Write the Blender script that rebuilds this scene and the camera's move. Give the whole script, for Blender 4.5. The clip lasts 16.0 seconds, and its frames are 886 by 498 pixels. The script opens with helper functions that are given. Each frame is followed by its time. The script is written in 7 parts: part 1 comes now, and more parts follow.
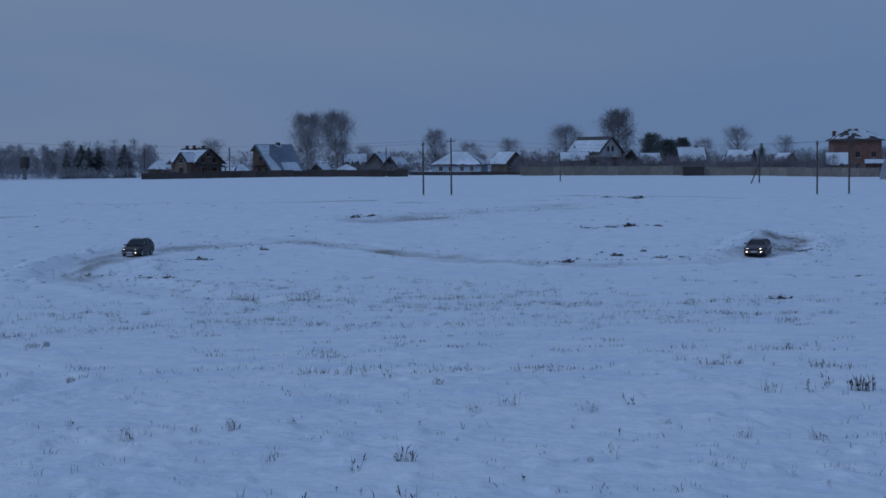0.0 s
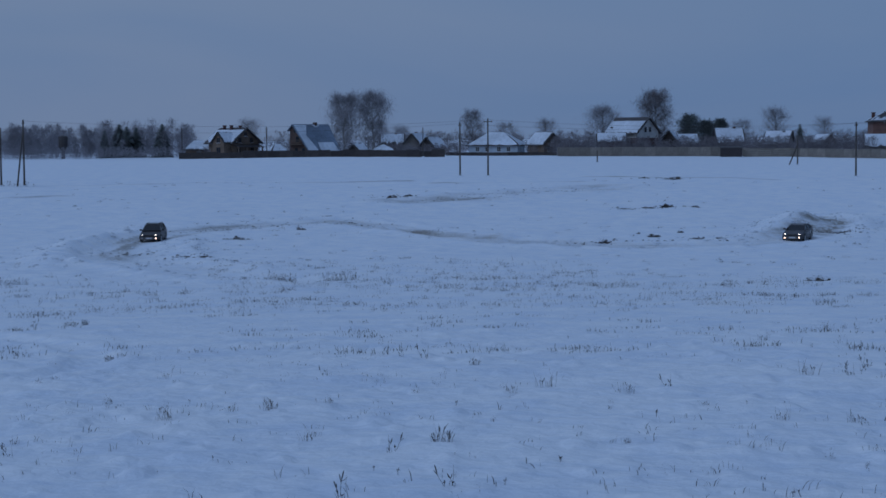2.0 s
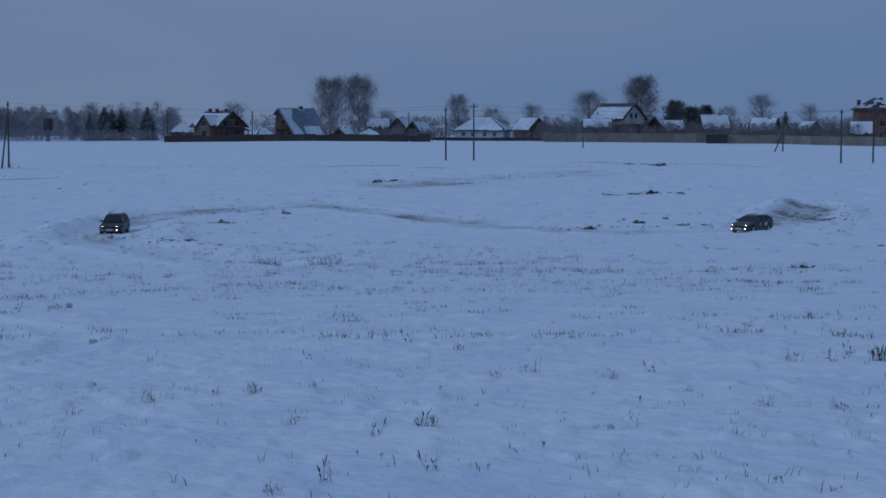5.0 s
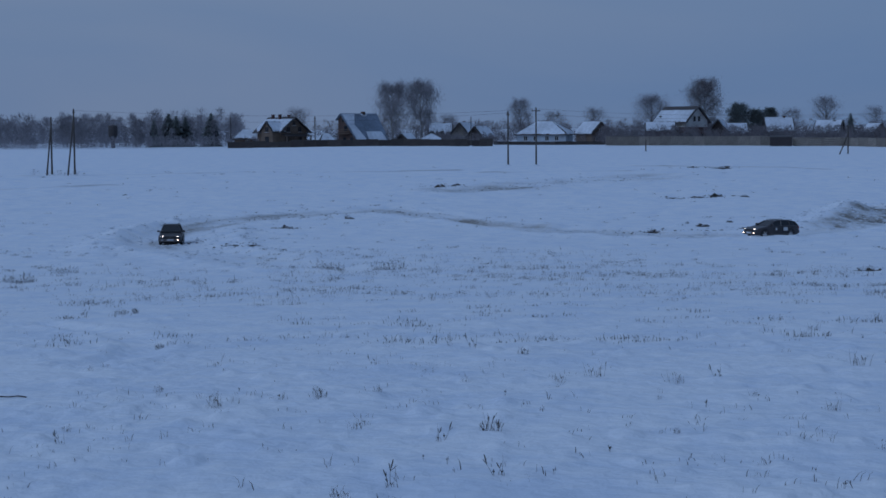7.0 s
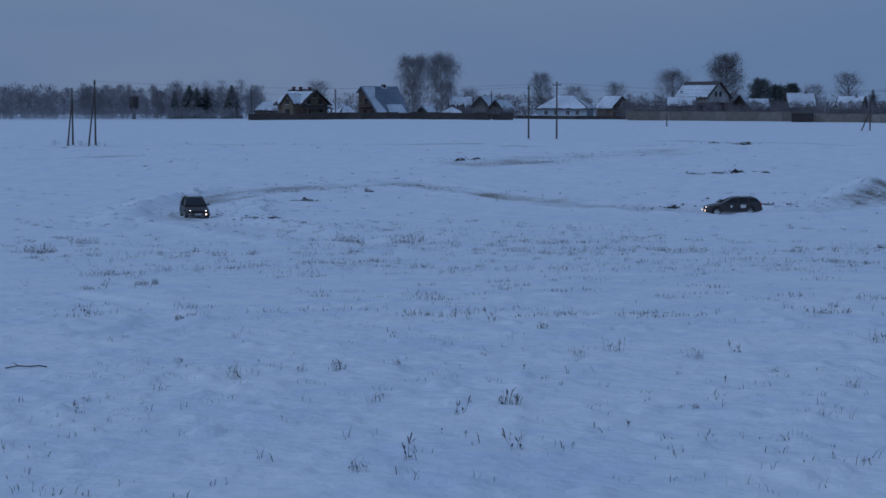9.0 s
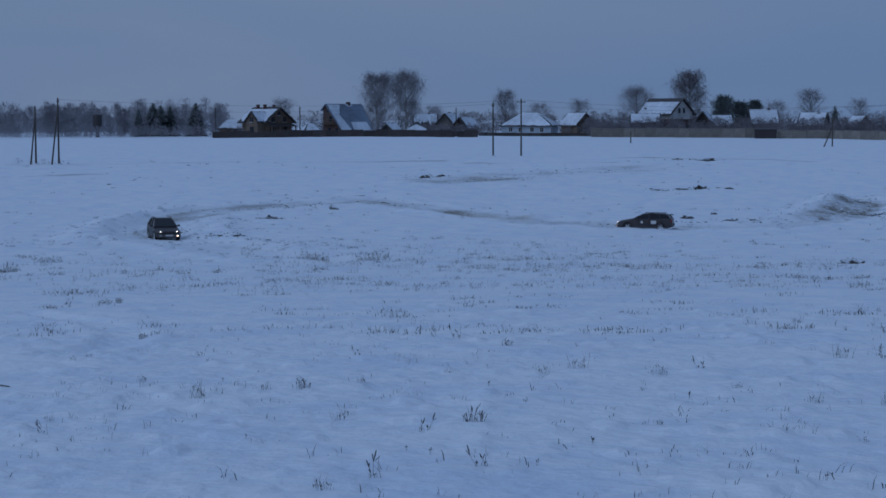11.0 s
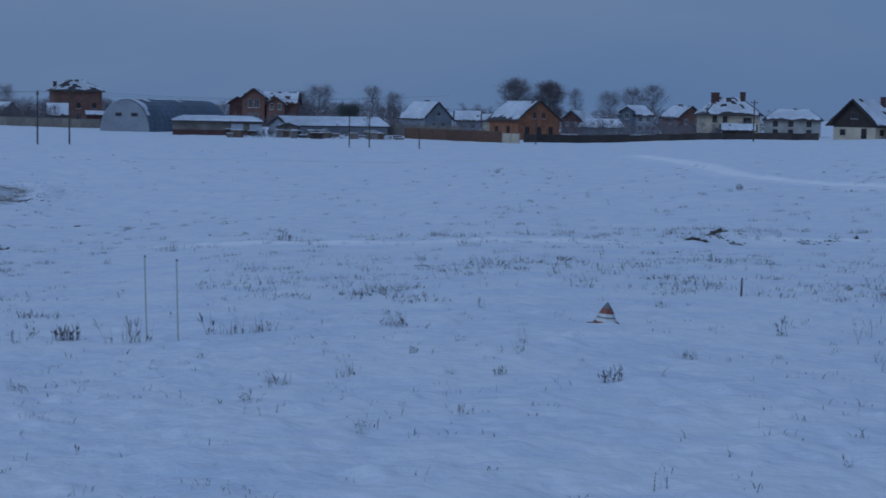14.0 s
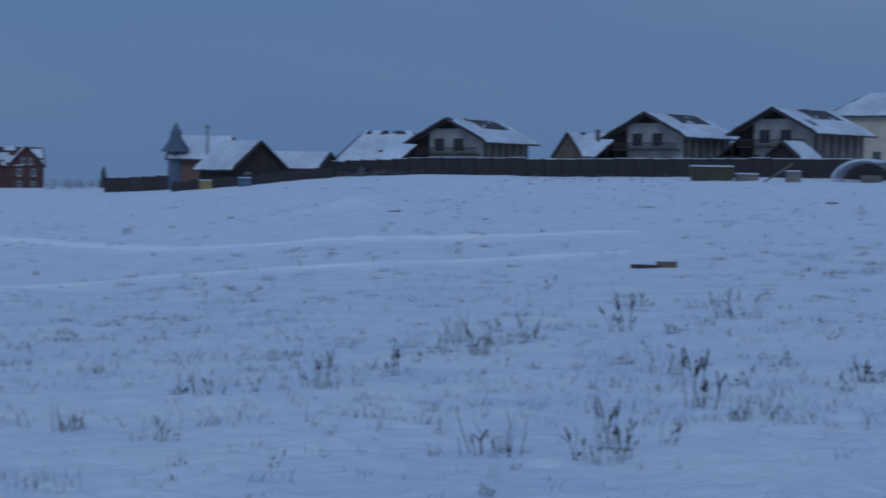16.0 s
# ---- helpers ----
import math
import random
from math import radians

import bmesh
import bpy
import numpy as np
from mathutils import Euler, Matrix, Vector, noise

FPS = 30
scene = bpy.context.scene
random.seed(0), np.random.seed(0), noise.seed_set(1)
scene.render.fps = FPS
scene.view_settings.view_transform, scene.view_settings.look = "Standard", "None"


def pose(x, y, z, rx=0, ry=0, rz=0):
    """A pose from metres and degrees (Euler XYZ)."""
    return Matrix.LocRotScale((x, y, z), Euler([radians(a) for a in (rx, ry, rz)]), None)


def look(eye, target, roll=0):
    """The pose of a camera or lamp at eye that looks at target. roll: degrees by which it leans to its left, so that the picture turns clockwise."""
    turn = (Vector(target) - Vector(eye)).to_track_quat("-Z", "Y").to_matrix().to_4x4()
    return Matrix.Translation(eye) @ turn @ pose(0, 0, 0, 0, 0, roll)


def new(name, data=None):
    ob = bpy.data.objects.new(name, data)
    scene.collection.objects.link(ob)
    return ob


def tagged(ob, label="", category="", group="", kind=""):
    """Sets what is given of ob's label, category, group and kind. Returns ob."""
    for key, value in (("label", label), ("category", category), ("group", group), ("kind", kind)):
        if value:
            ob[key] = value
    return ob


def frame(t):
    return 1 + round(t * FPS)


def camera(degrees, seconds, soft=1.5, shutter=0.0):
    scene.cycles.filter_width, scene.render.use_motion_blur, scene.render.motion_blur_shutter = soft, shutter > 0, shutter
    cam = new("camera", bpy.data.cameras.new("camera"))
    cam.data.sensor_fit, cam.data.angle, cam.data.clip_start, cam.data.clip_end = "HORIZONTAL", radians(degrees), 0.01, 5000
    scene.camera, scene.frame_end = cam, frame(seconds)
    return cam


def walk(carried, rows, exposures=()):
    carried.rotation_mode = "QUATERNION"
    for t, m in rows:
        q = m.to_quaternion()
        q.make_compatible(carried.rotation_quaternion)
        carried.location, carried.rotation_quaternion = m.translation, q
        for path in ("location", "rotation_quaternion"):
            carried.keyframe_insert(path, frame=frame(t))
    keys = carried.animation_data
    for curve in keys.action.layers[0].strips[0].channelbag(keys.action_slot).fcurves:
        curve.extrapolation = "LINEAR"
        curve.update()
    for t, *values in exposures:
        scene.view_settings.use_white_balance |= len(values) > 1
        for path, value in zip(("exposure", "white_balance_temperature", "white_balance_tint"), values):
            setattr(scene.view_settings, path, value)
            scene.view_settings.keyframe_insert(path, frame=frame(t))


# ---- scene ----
cam = camera(29.18, 16.0, soft=1.6, shutter=0.12)
EYE = 1.65
ARM = 0.45


def standing(az, pitch, roll):
    """The eye turns on an arm's length round the body that carries it."""
    a, p = radians(az), radians(pitch)
    eye = Vector((ARM * math.sin(a), ARM * (math.cos(a) - 1), EYE))
    return look(eye, eye + Vector((math.sin(a) * math.cos(p), math.cos(a) * math.cos(p), math.sin(p))), roll)


walk(cam, [(t, standing(az, pitch, roll)) for t, az, pitch, roll in (
    (0, 0.008, -3.076, -0.564), (0.5, -0.134, -2.696, -0.557), (1, -0.504, -2.900, -0.368), (1.5, -1.223, -3.792, -0.509),
    (2, -1.223, -3.725, -0.419), (2.5, -0.789, -4.027, -0.295), (3, -0.570, -4.330, -0.079), (5.5, -0.784, -4.224, -0.042),
    (6, -1.039, -4.301, -0.102), (6.5, -2.033, -4.033, -0.330), (7, -2.837, -4.075, -0.426), (7.5, -3.044, -4.669, -0.364),
    (8, -3.365, -5.095, -0.873), (8.5, -4.461, -5.013, -1.077), (9, -3.496, -4.962, -0.009), (9.2, -3.123, -4.370, 0.105),
    (11.3, -1.935, -4.384, -0.286), (11.5, -1.190, -4.350, -0.250), (12, 0.117, -4.228, -0.084), (12.2, 1.67, -4.29, 0.0), (12.3, 3.42, -4.34, 0.06), (12.5, 6.455, -4.405, 0.164), (12.8, 9.57, -4.33, 0.39),
    (13, 12.007, -4.298, 0.539), (13.5, 18.579, -4.477, 0.831), (14, 25.818, -4.638, 1.027), (14.2, 27.52, -4.70, 0.98), (14.5, 30.152, -5.052, 0.852), (14.7, 31.82, -4.46, 0.90),
    (15, 33.700, -3.718, 1.000), (15.2, 36.819, -4.050, 1.762), (15.5, 43.743, -4.452, 1.697), (15.7, 48.689, -3.497, 1.505), (15.8, 51.44, -2.85, 1.35), (15.9, 54.74, -2.5, 1.1),
    (16, 58.081, -2.358, 0.887))], exposures=[(0, 0.0), (16, 0.0)])

# ---- sky and light: an overcast winter dusk ----
world = bpy.data.worlds.new("winter_dusk")
scene.world = world
world.use_nodes = True
wn, wl = world.node_tree.nodes, world.node_tree.links
wn.clear()
w_out, w_bg = wn.new("ShaderNodeOutputWorld"), wn.new("ShaderNodeBackground")
sky = wn.new("ShaderNodeTexSky")
sky.sky_type, sky.sun_disc = "NISHITA", False
sky.sun_elevation, sky.sun_rotation, sky.dust_density = radians(14), radians(200), 2.0
w_co, w_map = wn.new("ShaderNodeTexCoord"), wn.new("ShaderNodeMapping")
w_map.inputs["Scale"].default_value = (1.6, 1.6, 7.0)
w_noise = wn.new("ShaderNodeTexNoise")
w_noise.inputs["Scale"].default_value, w_noise.inputs["Detail"].default_value, w_noise.inputs["Distortion"].default_value = 1.3, 5, 0.6
w_ramp = wn.new("ShaderNodeValToRGB")
w_ramp.color_ramp.elements[0].position, w_ramp.color_ramp.elements[0].color = 0.22, (0.088, 0.172, 0.345, 1)
w_ramp.color_ramp.elements[1].position, w_ramp.color_ramp.elements[1].color = 0.86, (0.154, 0.218, 0.354, 1)
w_mix = wn.new("ShaderNodeMixRGB")
w_mix.inputs["Fac"].default_value = 0.97
w_dim = wn.new("ShaderNodeMixRGB")
w_dim.blend_type = "MULTIPLY"
w_dim.inputs["Fac"].default_value, w_dim.inputs["Color2"].default_value = 1.0, (0.1, 0.1, 0.1, 1)
wl.new(w_co.outputs["Generated"], w_map.inputs["Vector"])
wl.new(w_map.outputs["Vector"], w_noise.inputs["Vector"])
w_sep, w_side, w_add = wn.new("ShaderNodeSeparateXYZ"), wn.new("ShaderNodeMapRange"), wn.new("ShaderNodeMath")
w_side.inputs["From Min"].default_value, w_side.inputs["From Max"].default_value = -0.45, 0.95
w_side.inputs["To Min"].default_value, w_side.inputs["To Max"].default_value = 0.26, -0.24
w_add.operation = "ADD"
wl.new(w_co.outputs["Generated"], w_sep.inputs["Vector"])
wl.new(w_sep.outputs["X"], w_side.inputs["Value"])
wl.new(w_side.outputs["Result"], w_add.inputs[0]), wl.new(w_noise.outputs["Fac"], w_add.inputs[1])
wl.new(w_add.outputs["Value"], w_ramp.inputs["Fac"])
wl.new(sky.outputs["Color"], w_dim.inputs["Color1"])
wl.new(w_dim.outputs["Color"], w_mix.inputs["Color1"])
wl.new(w_ramp.outputs["Color"], w_mix.inputs["Color2"])
wl.new(w_mix.outputs["Color"], w_bg.inputs["Color"])
wl.new(w_bg.outputs["Background"], w_out.inputs["Surface"])

sun = new("sun", bpy.data.lights.new("sun", "SUN"))
sun.data.energy, sun.data.angle, sun.data.color = 0.86, radians(34), (0.44, 0.64, 1.0)
sun.matrix_world = look((-46, -22, 44), (0, 0, 0))


# ---- materials ----
def material(name, color, rough=0.8, metal=0.0, grain=0.0, scale=8.0, stains=0.0, bump=0.0, object_space=True, per_piece=0.0):
    """A surface with fine grain, broad stains and relief; scale is in patches a metre."""
    m = bpy.data.materials.new(name)
    m.use_nodes = True
    n, l = m.node_tree.nodes, m.node_tree.links
    b = n["Principled BSDF"]
    b.inputs["Roughness"].default_value, b.inputs["Metallic"].default_value = rough, metal
    b.inputs["Base Color"].default_value = (*color, 1)
    co = n.new("ShaderNodeTexCoord").outputs["Object"]
    if grain or stains or per_piece:
        fine, broad = n.new("ShaderNodeTexNoise"), n.new("ShaderNodeTexNoise")
        fine.inputs["Scale"].default_value, fine.inputs["Detail"].default_value = scale, 6
        broad.inputs["Scale"].default_value, broad.inputs["Detail"].default_value = scale * 0.12, 4
        l.new(co, fine.inputs["Vector"]), l.new(co, broad.inputs["Vector"])
        last = None
        for tex, amount in ((fine.outputs["Fac"], grain), (broad.outputs["Fac"], stains)):
            ramp = n.new("ShaderNodeMapRange")
            ramp.inputs["From Min"].default_value, ramp.inputs["From Max"].default_value = 0.3, 0.7
            ramp.inputs["To Min"].default_value, ramp.inputs["To Max"].default_value = 1 - amount, 1 + amount * 0.6
            l.new(tex, ramp.inputs["Value"])
            if last is None:
                last = ramp.outputs["Result"]
            else:
                mul = n.new("ShaderNodeMath")
                mul.operation = "MULTIPLY"
                l.new(last, mul.inputs[0]), l.new(ramp.outputs["Result"], mul.inputs[1])
                last = mul.outputs["Value"]
        if per_piece:
            info, ramp, mul = n.new("ShaderNodeObjectInfo"), n.new("ShaderNodeMapRange"), n.new("ShaderNodeMath")
            ramp.inputs["To Min"].default_value, ramp.inputs["To Max"].default_value = 1 - per_piece, 1 + per_piece
            mul.operation = "MULTIPLY"
            l.new(info.outputs["Random"], ramp.inputs["Value"])
            l.new(last, mul.inputs[0]), l.new(ramp.outputs["Result"], mul.inputs[1])
            last = mul.outputs["Value"]
        tint = n.new("ShaderNodeVectorMath")
        tint.operation = "SCALE"
        tint.inputs[0].default_value = color
        l.new(last, tint.inputs["Scale"])
        l.new(tint.outputs["Vector"], b.inputs["Base Color"])
        if bump:
            bp = n.new("ShaderNodeBump")
            bp.inputs["Strength"].default_value, bp.inputs["Distance"].default_value = bump, 0.02
            l.new(fine.outputs["Fac"], bp.inputs["Height"])
            l.new(bp.outputs["Normal"], b.inputs["Normal"])
    return m


def glowing(name, color, strength):
    m = bpy.data.materials.new(name)
    m.use_nodes = True
    b = m.node_tree.nodes["Principled BSDF"]
    b.inputs["Base Color"].default_value = (*color, 1)
    b.inputs["Emission Color"].default_value, b.inputs["Emission Strength"].default_value = (*color, 1), strength
    return m


def snow_ground():
    """Trodden and untrodden snow; the point attribute for dirt bares earth and ice and shades one rut's edge, "packed"
    is firm white snow.
    """
    m = bpy.data.materials.new("field_snow")
    m.use_nodes = True
    n, l = m.node_tree.nodes, m.node_tree.links
    b = n["Principled BSDF"]
    b.inputs["Roughness"].default_value = 0.75
    co = n.new("ShaderNodeTexCoord").outputs["Object"]
    grain, drift, crumbs = n.new("ShaderNodeTexNoise"), n.new("ShaderNodeTexNoise"), n.new("ShaderNodeTexNoise")
    for tex, s, d in ((grain, 9.0, 8), (drift, 0.55, 7), (crumbs, 3.4, 7)):
        tex.inputs["Scale"].default_value, tex.inputs["Detail"].default_value = s, d
        l.new(co, tex.inputs["Vector"])
    tone = n.new("ShaderNodeValToRGB")
    tone.color_ramp.elements[0].position, tone.color_ramp.elements[0].color = 0.38, (0.69, 0.75, 0.845, 1)
    tone.color_ramp.elements[1].position, tone.color_ramp.elements[1].color = 0.58, (0.83, 0.85, 0.885, 1)
    blend, half = n.new("ShaderNodeMath"), n.new("ShaderNodeMath")
    blend.operation, half.operation = "MULTIPLY_ADD", "MULTIPLY"
    half.inputs[1].default_value, blend.inputs[1].default_value = 0.45, 0.55
    l.new(crumbs.outputs["Fac"], half.inputs[0])
    l.new(drift.outputs["Fac"], blend.inputs[0]), l.new(half.outputs["Value"], blend.inputs[2])
    l.new(blend.outputs["Value"], tone.inputs["Fac"])
    dirt = n.new("ShaderNodeAttribute")
    dirt.attribute_name = "dirt"
    edge = n.new("ShaderNodeMath")
    edge.operation = "MULTIPLY_ADD"
    edge.inputs[1].default_value, edge.inputs[2].default_value = 1.7, -0.85
    l.new(crumbs.outputs["Fac"], edge.inputs[0])
    bare = n.new("ShaderNodeMath")
    bare.operation = "ADD"
    l.new(edge.outputs["Value"], bare.inputs[0]), l.new(dirt.outputs["Fac"], bare.inputs[1])
    clean = n.new("ShaderNodeMath")
    clean.operation = "MULTIPLY"
    clean.use_clamp = True
    l.new(bare.outputs["Value"], clean.inputs[0]), l.new(dirt.outputs["Fac"], clean.inputs[1])
    mix = n.new("ShaderNodeMixRGB")
    mix.inputs["Color2"].default_value = (0.22, 0.20, 0.175, 1)
    l.new(clean.outputs["Value"], mix.inputs["Fac"])
    packed, firm = n.new("ShaderNodeAttribute"), n.new("ShaderNodeMixRGB")
    packed.attribute_name = "packed"
    firm.inputs["Color2"].default_value = (0.95, 0.95, 0.96, 1)
    l.new(packed.outputs["Fac"], firm.inputs["Fac"]), l.new(tone.outputs["Color"], firm.inputs["Color1"])
    l.new(firm.outputs["Color"], mix.inputs["Color1"])
    l.new(mix.outputs["Color"], b.inputs["Base Color"])
    total = n.new("ShaderNodeMath")
    total.operation = "MULTIPLY_ADD"
    total.inputs[1].default_value = 0.6
    l.new(grain.outputs["Fac"], total.inputs[0]), l.new(crumbs.outputs["Fac"], total.inputs[2])
    bp = n.new("ShaderNodeBump")
    bp.inputs["Strength"].default_value, bp.inputs["Distance"].default_value = 0.6, 0.07
    l.new(total.outputs["Value"], bp.inputs["Height"])
    l.new(bp.outputs["Normal"], b.inputs["Normal"])
    return m


SNOW_FIELD = snow_ground()
# greyer than the field: haze over the far roofs is put into this colour
SNOW = material("roof_snow", (0.66, 0.70, 0.76), 0.75, grain=0.12, scale=1.2, stains=0.25, bump=0.4)
LOG = material("log_wall", (0.155, 0.108, 0.078), 0.85, grain=0.3, scale=6, stains=0.3)
TIMBER = material("dark_timber", (0.045, 0.034, 0.030), 0.85, grain=0.3, scale=6, stains=0.3)
GREY_WOOD = material("weathered_boards", (0.21, 0.19, 0.17), 0.9, grain=0.3, scale=5, stains=0.35, per_piece=0.15)
BRICK_DARK = material("dark_red_brick", (0.105, 0.050, 0.045), 0.9, grain=0.25, scale=9, stains=0.25)
BRICK_RED = material("red_brick", (0.20, 0.105, 0.085), 0.9, grain=0.25, scale=9, stains=0.25)
BRICK_ORANGE = material("orange_brick", (0.30, 0.125, 0.070), 0.9, grain=0.22, scale=9, stains=0.25)
CREAM = material("cream_render", (0.52, 0.45, 0.34), 0.9, grain=0.1, scale=4, stains=0.2)
WHITE_WALL = material("pale_render", (0.55, 0.54, 0.52), 0.9, grain=0.1, scale=4, stains=0.22)
# pale render in grey; its darkness holds the eave shade on the chalet gables
GREY_SHADED_RENDER = material("weathered_pale_render", (0.36, 0.35, 0.325), 0.9, grain=0.12, scale=4, stains=0.3)
BLUE_WALL = material("pale_blue_boards", (0.42, 0.48, 0.54), 0.85, grain=0.15, scale=5, stains=0.2)
GREY_WALL = material("grey_sheet_cladding", (0.25, 0.28, 0.31), 0.6, grain=0.12, scale=2, stains=0.25)
BLUE_SHEET = material("blue_grey_sheet_roof", (0.10, 0.135, 0.18), 0.5, grain=0.2, scale=1.5, stains=0.3)
FROST_ROOF = material("frosted_blue_sheet_roof", (0.19, 0.235, 0.30), 0.5, grain=0.2, scale=1.5, stains=0.35)
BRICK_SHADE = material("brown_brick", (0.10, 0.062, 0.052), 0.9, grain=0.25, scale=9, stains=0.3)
DARK_ROOF = material("dark_sheet_roof", (0.060, 0.050, 0.050), 0.6, grain=0.2, scale=3, stains=0.3)
ROOF_RED = material("brown_red_roof", (0.10, 0.045, 0.04), 0.65, grain=0.2, scale=3, stains=0.3)
FENCE_BROWN = material("dark_brown_sheet_fence", (0.036, 0.027, 0.029), 0.6, grain=0.2, scale=2, stains=0.25, per_piece=0.12)
FENCE_LIGHT = material("pale_plank_fence", (0.215, 0.19, 0.165), 0.9, grain=0.25, scale=4, stains=0.3, per_piece=0.2)
FENCE_OLD = material("old_dark_plank_fence", (0.060, 0.050, 0.047), 0.9, grain=0.3, scale=4, stains=0.3, per_piece=0.25)
FENCE_RUST = material("rust_brown_fence", (0.14, 0.080, 0.055), 0.85, grain=0.2, scale=3, stains=0.3, per_piece=0.15)
FRAME_WHITE = material("white_window_frame", (0.46, 0.46, 0.45), 0.6, grain=0.08, scale=6)
FRAME_BROWN = material("brown_window_frame", (0.10, 0.065, 0.045), 0.6, grain=0.1, scale=6)
GLASS = material("dark_window_glass", (0.025, 0.030, 0.038), 0.12)
POLE_WOOD = material("tarred_pole_wood", (0.085, 0.070, 0.060), 0.9, grain=0.3, scale=10, stains=0.3)
STEEL = material("galvanised_steel", (0.30, 0.31, 0.32), 0.45, metal=0.7, grain=0.1, scale=8)
BARK = material("dark_bark", (0.085, 0.072, 0.065), 0.95, grain=0.35, scale=7, stains=0.3)
BIRCH = material("birch_bark", (0.34, 0.32, 0.30), 0.9, grain=0.4, scale=4, stains=0.4)
# crowns are paled: distance haze is put into the twig and needle colours
TWIGS = material("frosted_twigs", (0.275, 0.262, 0.285), 0.95, grain=0.3, scale=1.5, stains=0.35)
TWIGS_DARK = material("bare_brown_twigs", (0.20, 0.18, 0.19), 0.95, grain=0.3, scale=1.5, stains=0.35)
NEEDLES = material("spruce_needles", (0.115, 0.135, 0.130), 0.9, grain=0.35, scale=3, stains=0.3)
DRY_GRASS = material("dry_grass_stalks", (0.088, 0.076, 0.066), 0.95, grain=0.3, scale=6, stains=0.35)
WEED_DARK = material("dark_dry_weed", (0.042, 0.034, 0.030), 0.95, grain=0.3, scale=9)
EARTH = material("frozen_earth", (0.12, 0.106, 0.096), 0.95, grain=0.4, scale=12, stains=0.4, bump=0.5)


# ---- the lie of the land: depth below the eye, by distance, for a round of directions ----
REACH = (0, 20, 60, 100, 120, 139, 170, 250, 300, 395, 430, 900, 4500)
FALL = {
    -20: (1.65, 2.8, 5.5, 7.7, 8.4, 8.85, 8.6, 5.75, 5, 4.56, 4.4, 4.6, 4.6),
    -11: (1.65, 2.8, 5.5, 7.7, 8.4, 8.85, 8.6, 5.75, 5, 4.5, 4.35, 4.6, 4.6),
    -5: (1.65, 2.8, 5.5, 7.7, 8.4, 8.85, 8.6, 5.7, 4.85, 4.2, 4.05, 4.4, 4.6),
    2: (1.65, 2.8, 5.4, 7.6, 8.4, 8.85, 8.6, 5.8, 5.1, 4.5, 4.3, 4.5, 4.6),
    13: (1.65, 2.75, 5.3, 7.5, 8.3, 8.85, 8.6, 6, 5.4, 4.82, 4.6, 4.6, 4.6),
    22: (1.65, 2.6, 4.8, 6.9, 7.4, 7.8, 7.7, 6.2, 5.3, 4.86, 4.7, 4.6, 4.6),
    30: (1.65, 2.5, 4.4, 6, 6.4, 6.6, 6.65, 6.1, 5.65, 5.4, 5.3, 4.6, 4.6),
    37: (1.65, 2.5, 4.25, 5.5, 5.7, 5.8, 5.6, 4.85, 4.3, 4.25, 4.2, 4.2, 4.6),
    45: (1.65, 2.5, 4, 4.7, 4.65, 4.55, 4.3, 3.4, 2.95, 3.05, 4.2, 13, 61),
    58: (1.65, 2.4, 3.2, 3.1, 2.7, 2.2, 1.3, -0.8, -1, -1.07, -1.1, 0, 4.6),
    72: (1.65, 2.3, 2.9, 2.8, 2.4, 1.9, 0.8, -2.1, -2.9, -3.0, -3.0, 0, 4.6),
    180: (1.65, 2, 1.5, 1, 1, 1, 1, 1, 1, 1, 1, 2, 4.6),
    340: (1.65, 2.8, 5.5, 7.7, 8.4, 8.85, 8.6, 5.75, 5, 4.56, 4.4, 4.6, 4.6)}
TURNS = sorted(FALL)


def slopes(x, y):
    x, y = np.array(x, float), np.array(y, float)
    h, d, m = np.diff(x), np.diff(y) / np.diff(x), np.zeros(len(x))
    for i in range(1, len(x) - 1):
        if d[i - 1] * d[i] > 0:
            w1, w2 = 2 * h[i] + h[i - 1], h[i] + 2 * h[i - 1]
            m[i] = (w1 + w2) / (w1 / d[i - 1] + w2 / d[i])
    m[0], m[-1] = d[0], d[-1]
    return m


def profile(turn, d):
    x, y, m = np.array(REACH, float), np.array(FALL[turn], float), slopes(REACH, FALL[turn])
    d = np.clip(d, 0, 4500)
    i = np.clip(np.searchsorted(x, d, side="right") - 1, 0, len(x) - 2)
    h = x[i + 1] - x[i]
    t = (d - x[i]) / h
    return (1 + 2 * t) * (1 - t) ** 2 * y[i] + t * (1 - t) ** 2 * h * m[i] + t * t * (3 - 2 * t) * y[i + 1] + t * t * (t - 1) * h * m[i + 1]


def lie(x, y):
    """The height of the smooth land at x, y (arrays)."""
    x, y = np.asarray(x, float), np.asarray(y, float)
    az, d = np.degrees(np.arctan2(x, y)), np.hypot(x, y)
    a = np.clip(np.where(az < -20, az + 360, az), -20, 340)
    rows = [profile(k, d) for k in TURNS]
    out = np.zeros(a.shape)
    for k in range(len(TURNS) - 1):
        t = np.clip((a - TURNS[k]) / (TURNS[k + 1] - TURNS[k]), 0, 1)
        t = t * t * (3 - 2 * t)
        out = np.where((a >= TURNS[k]) & (a <= TURNS[k + 1]), rows[k] * (1 - t) + rows[k + 1] * t, out)
    return EYE - out


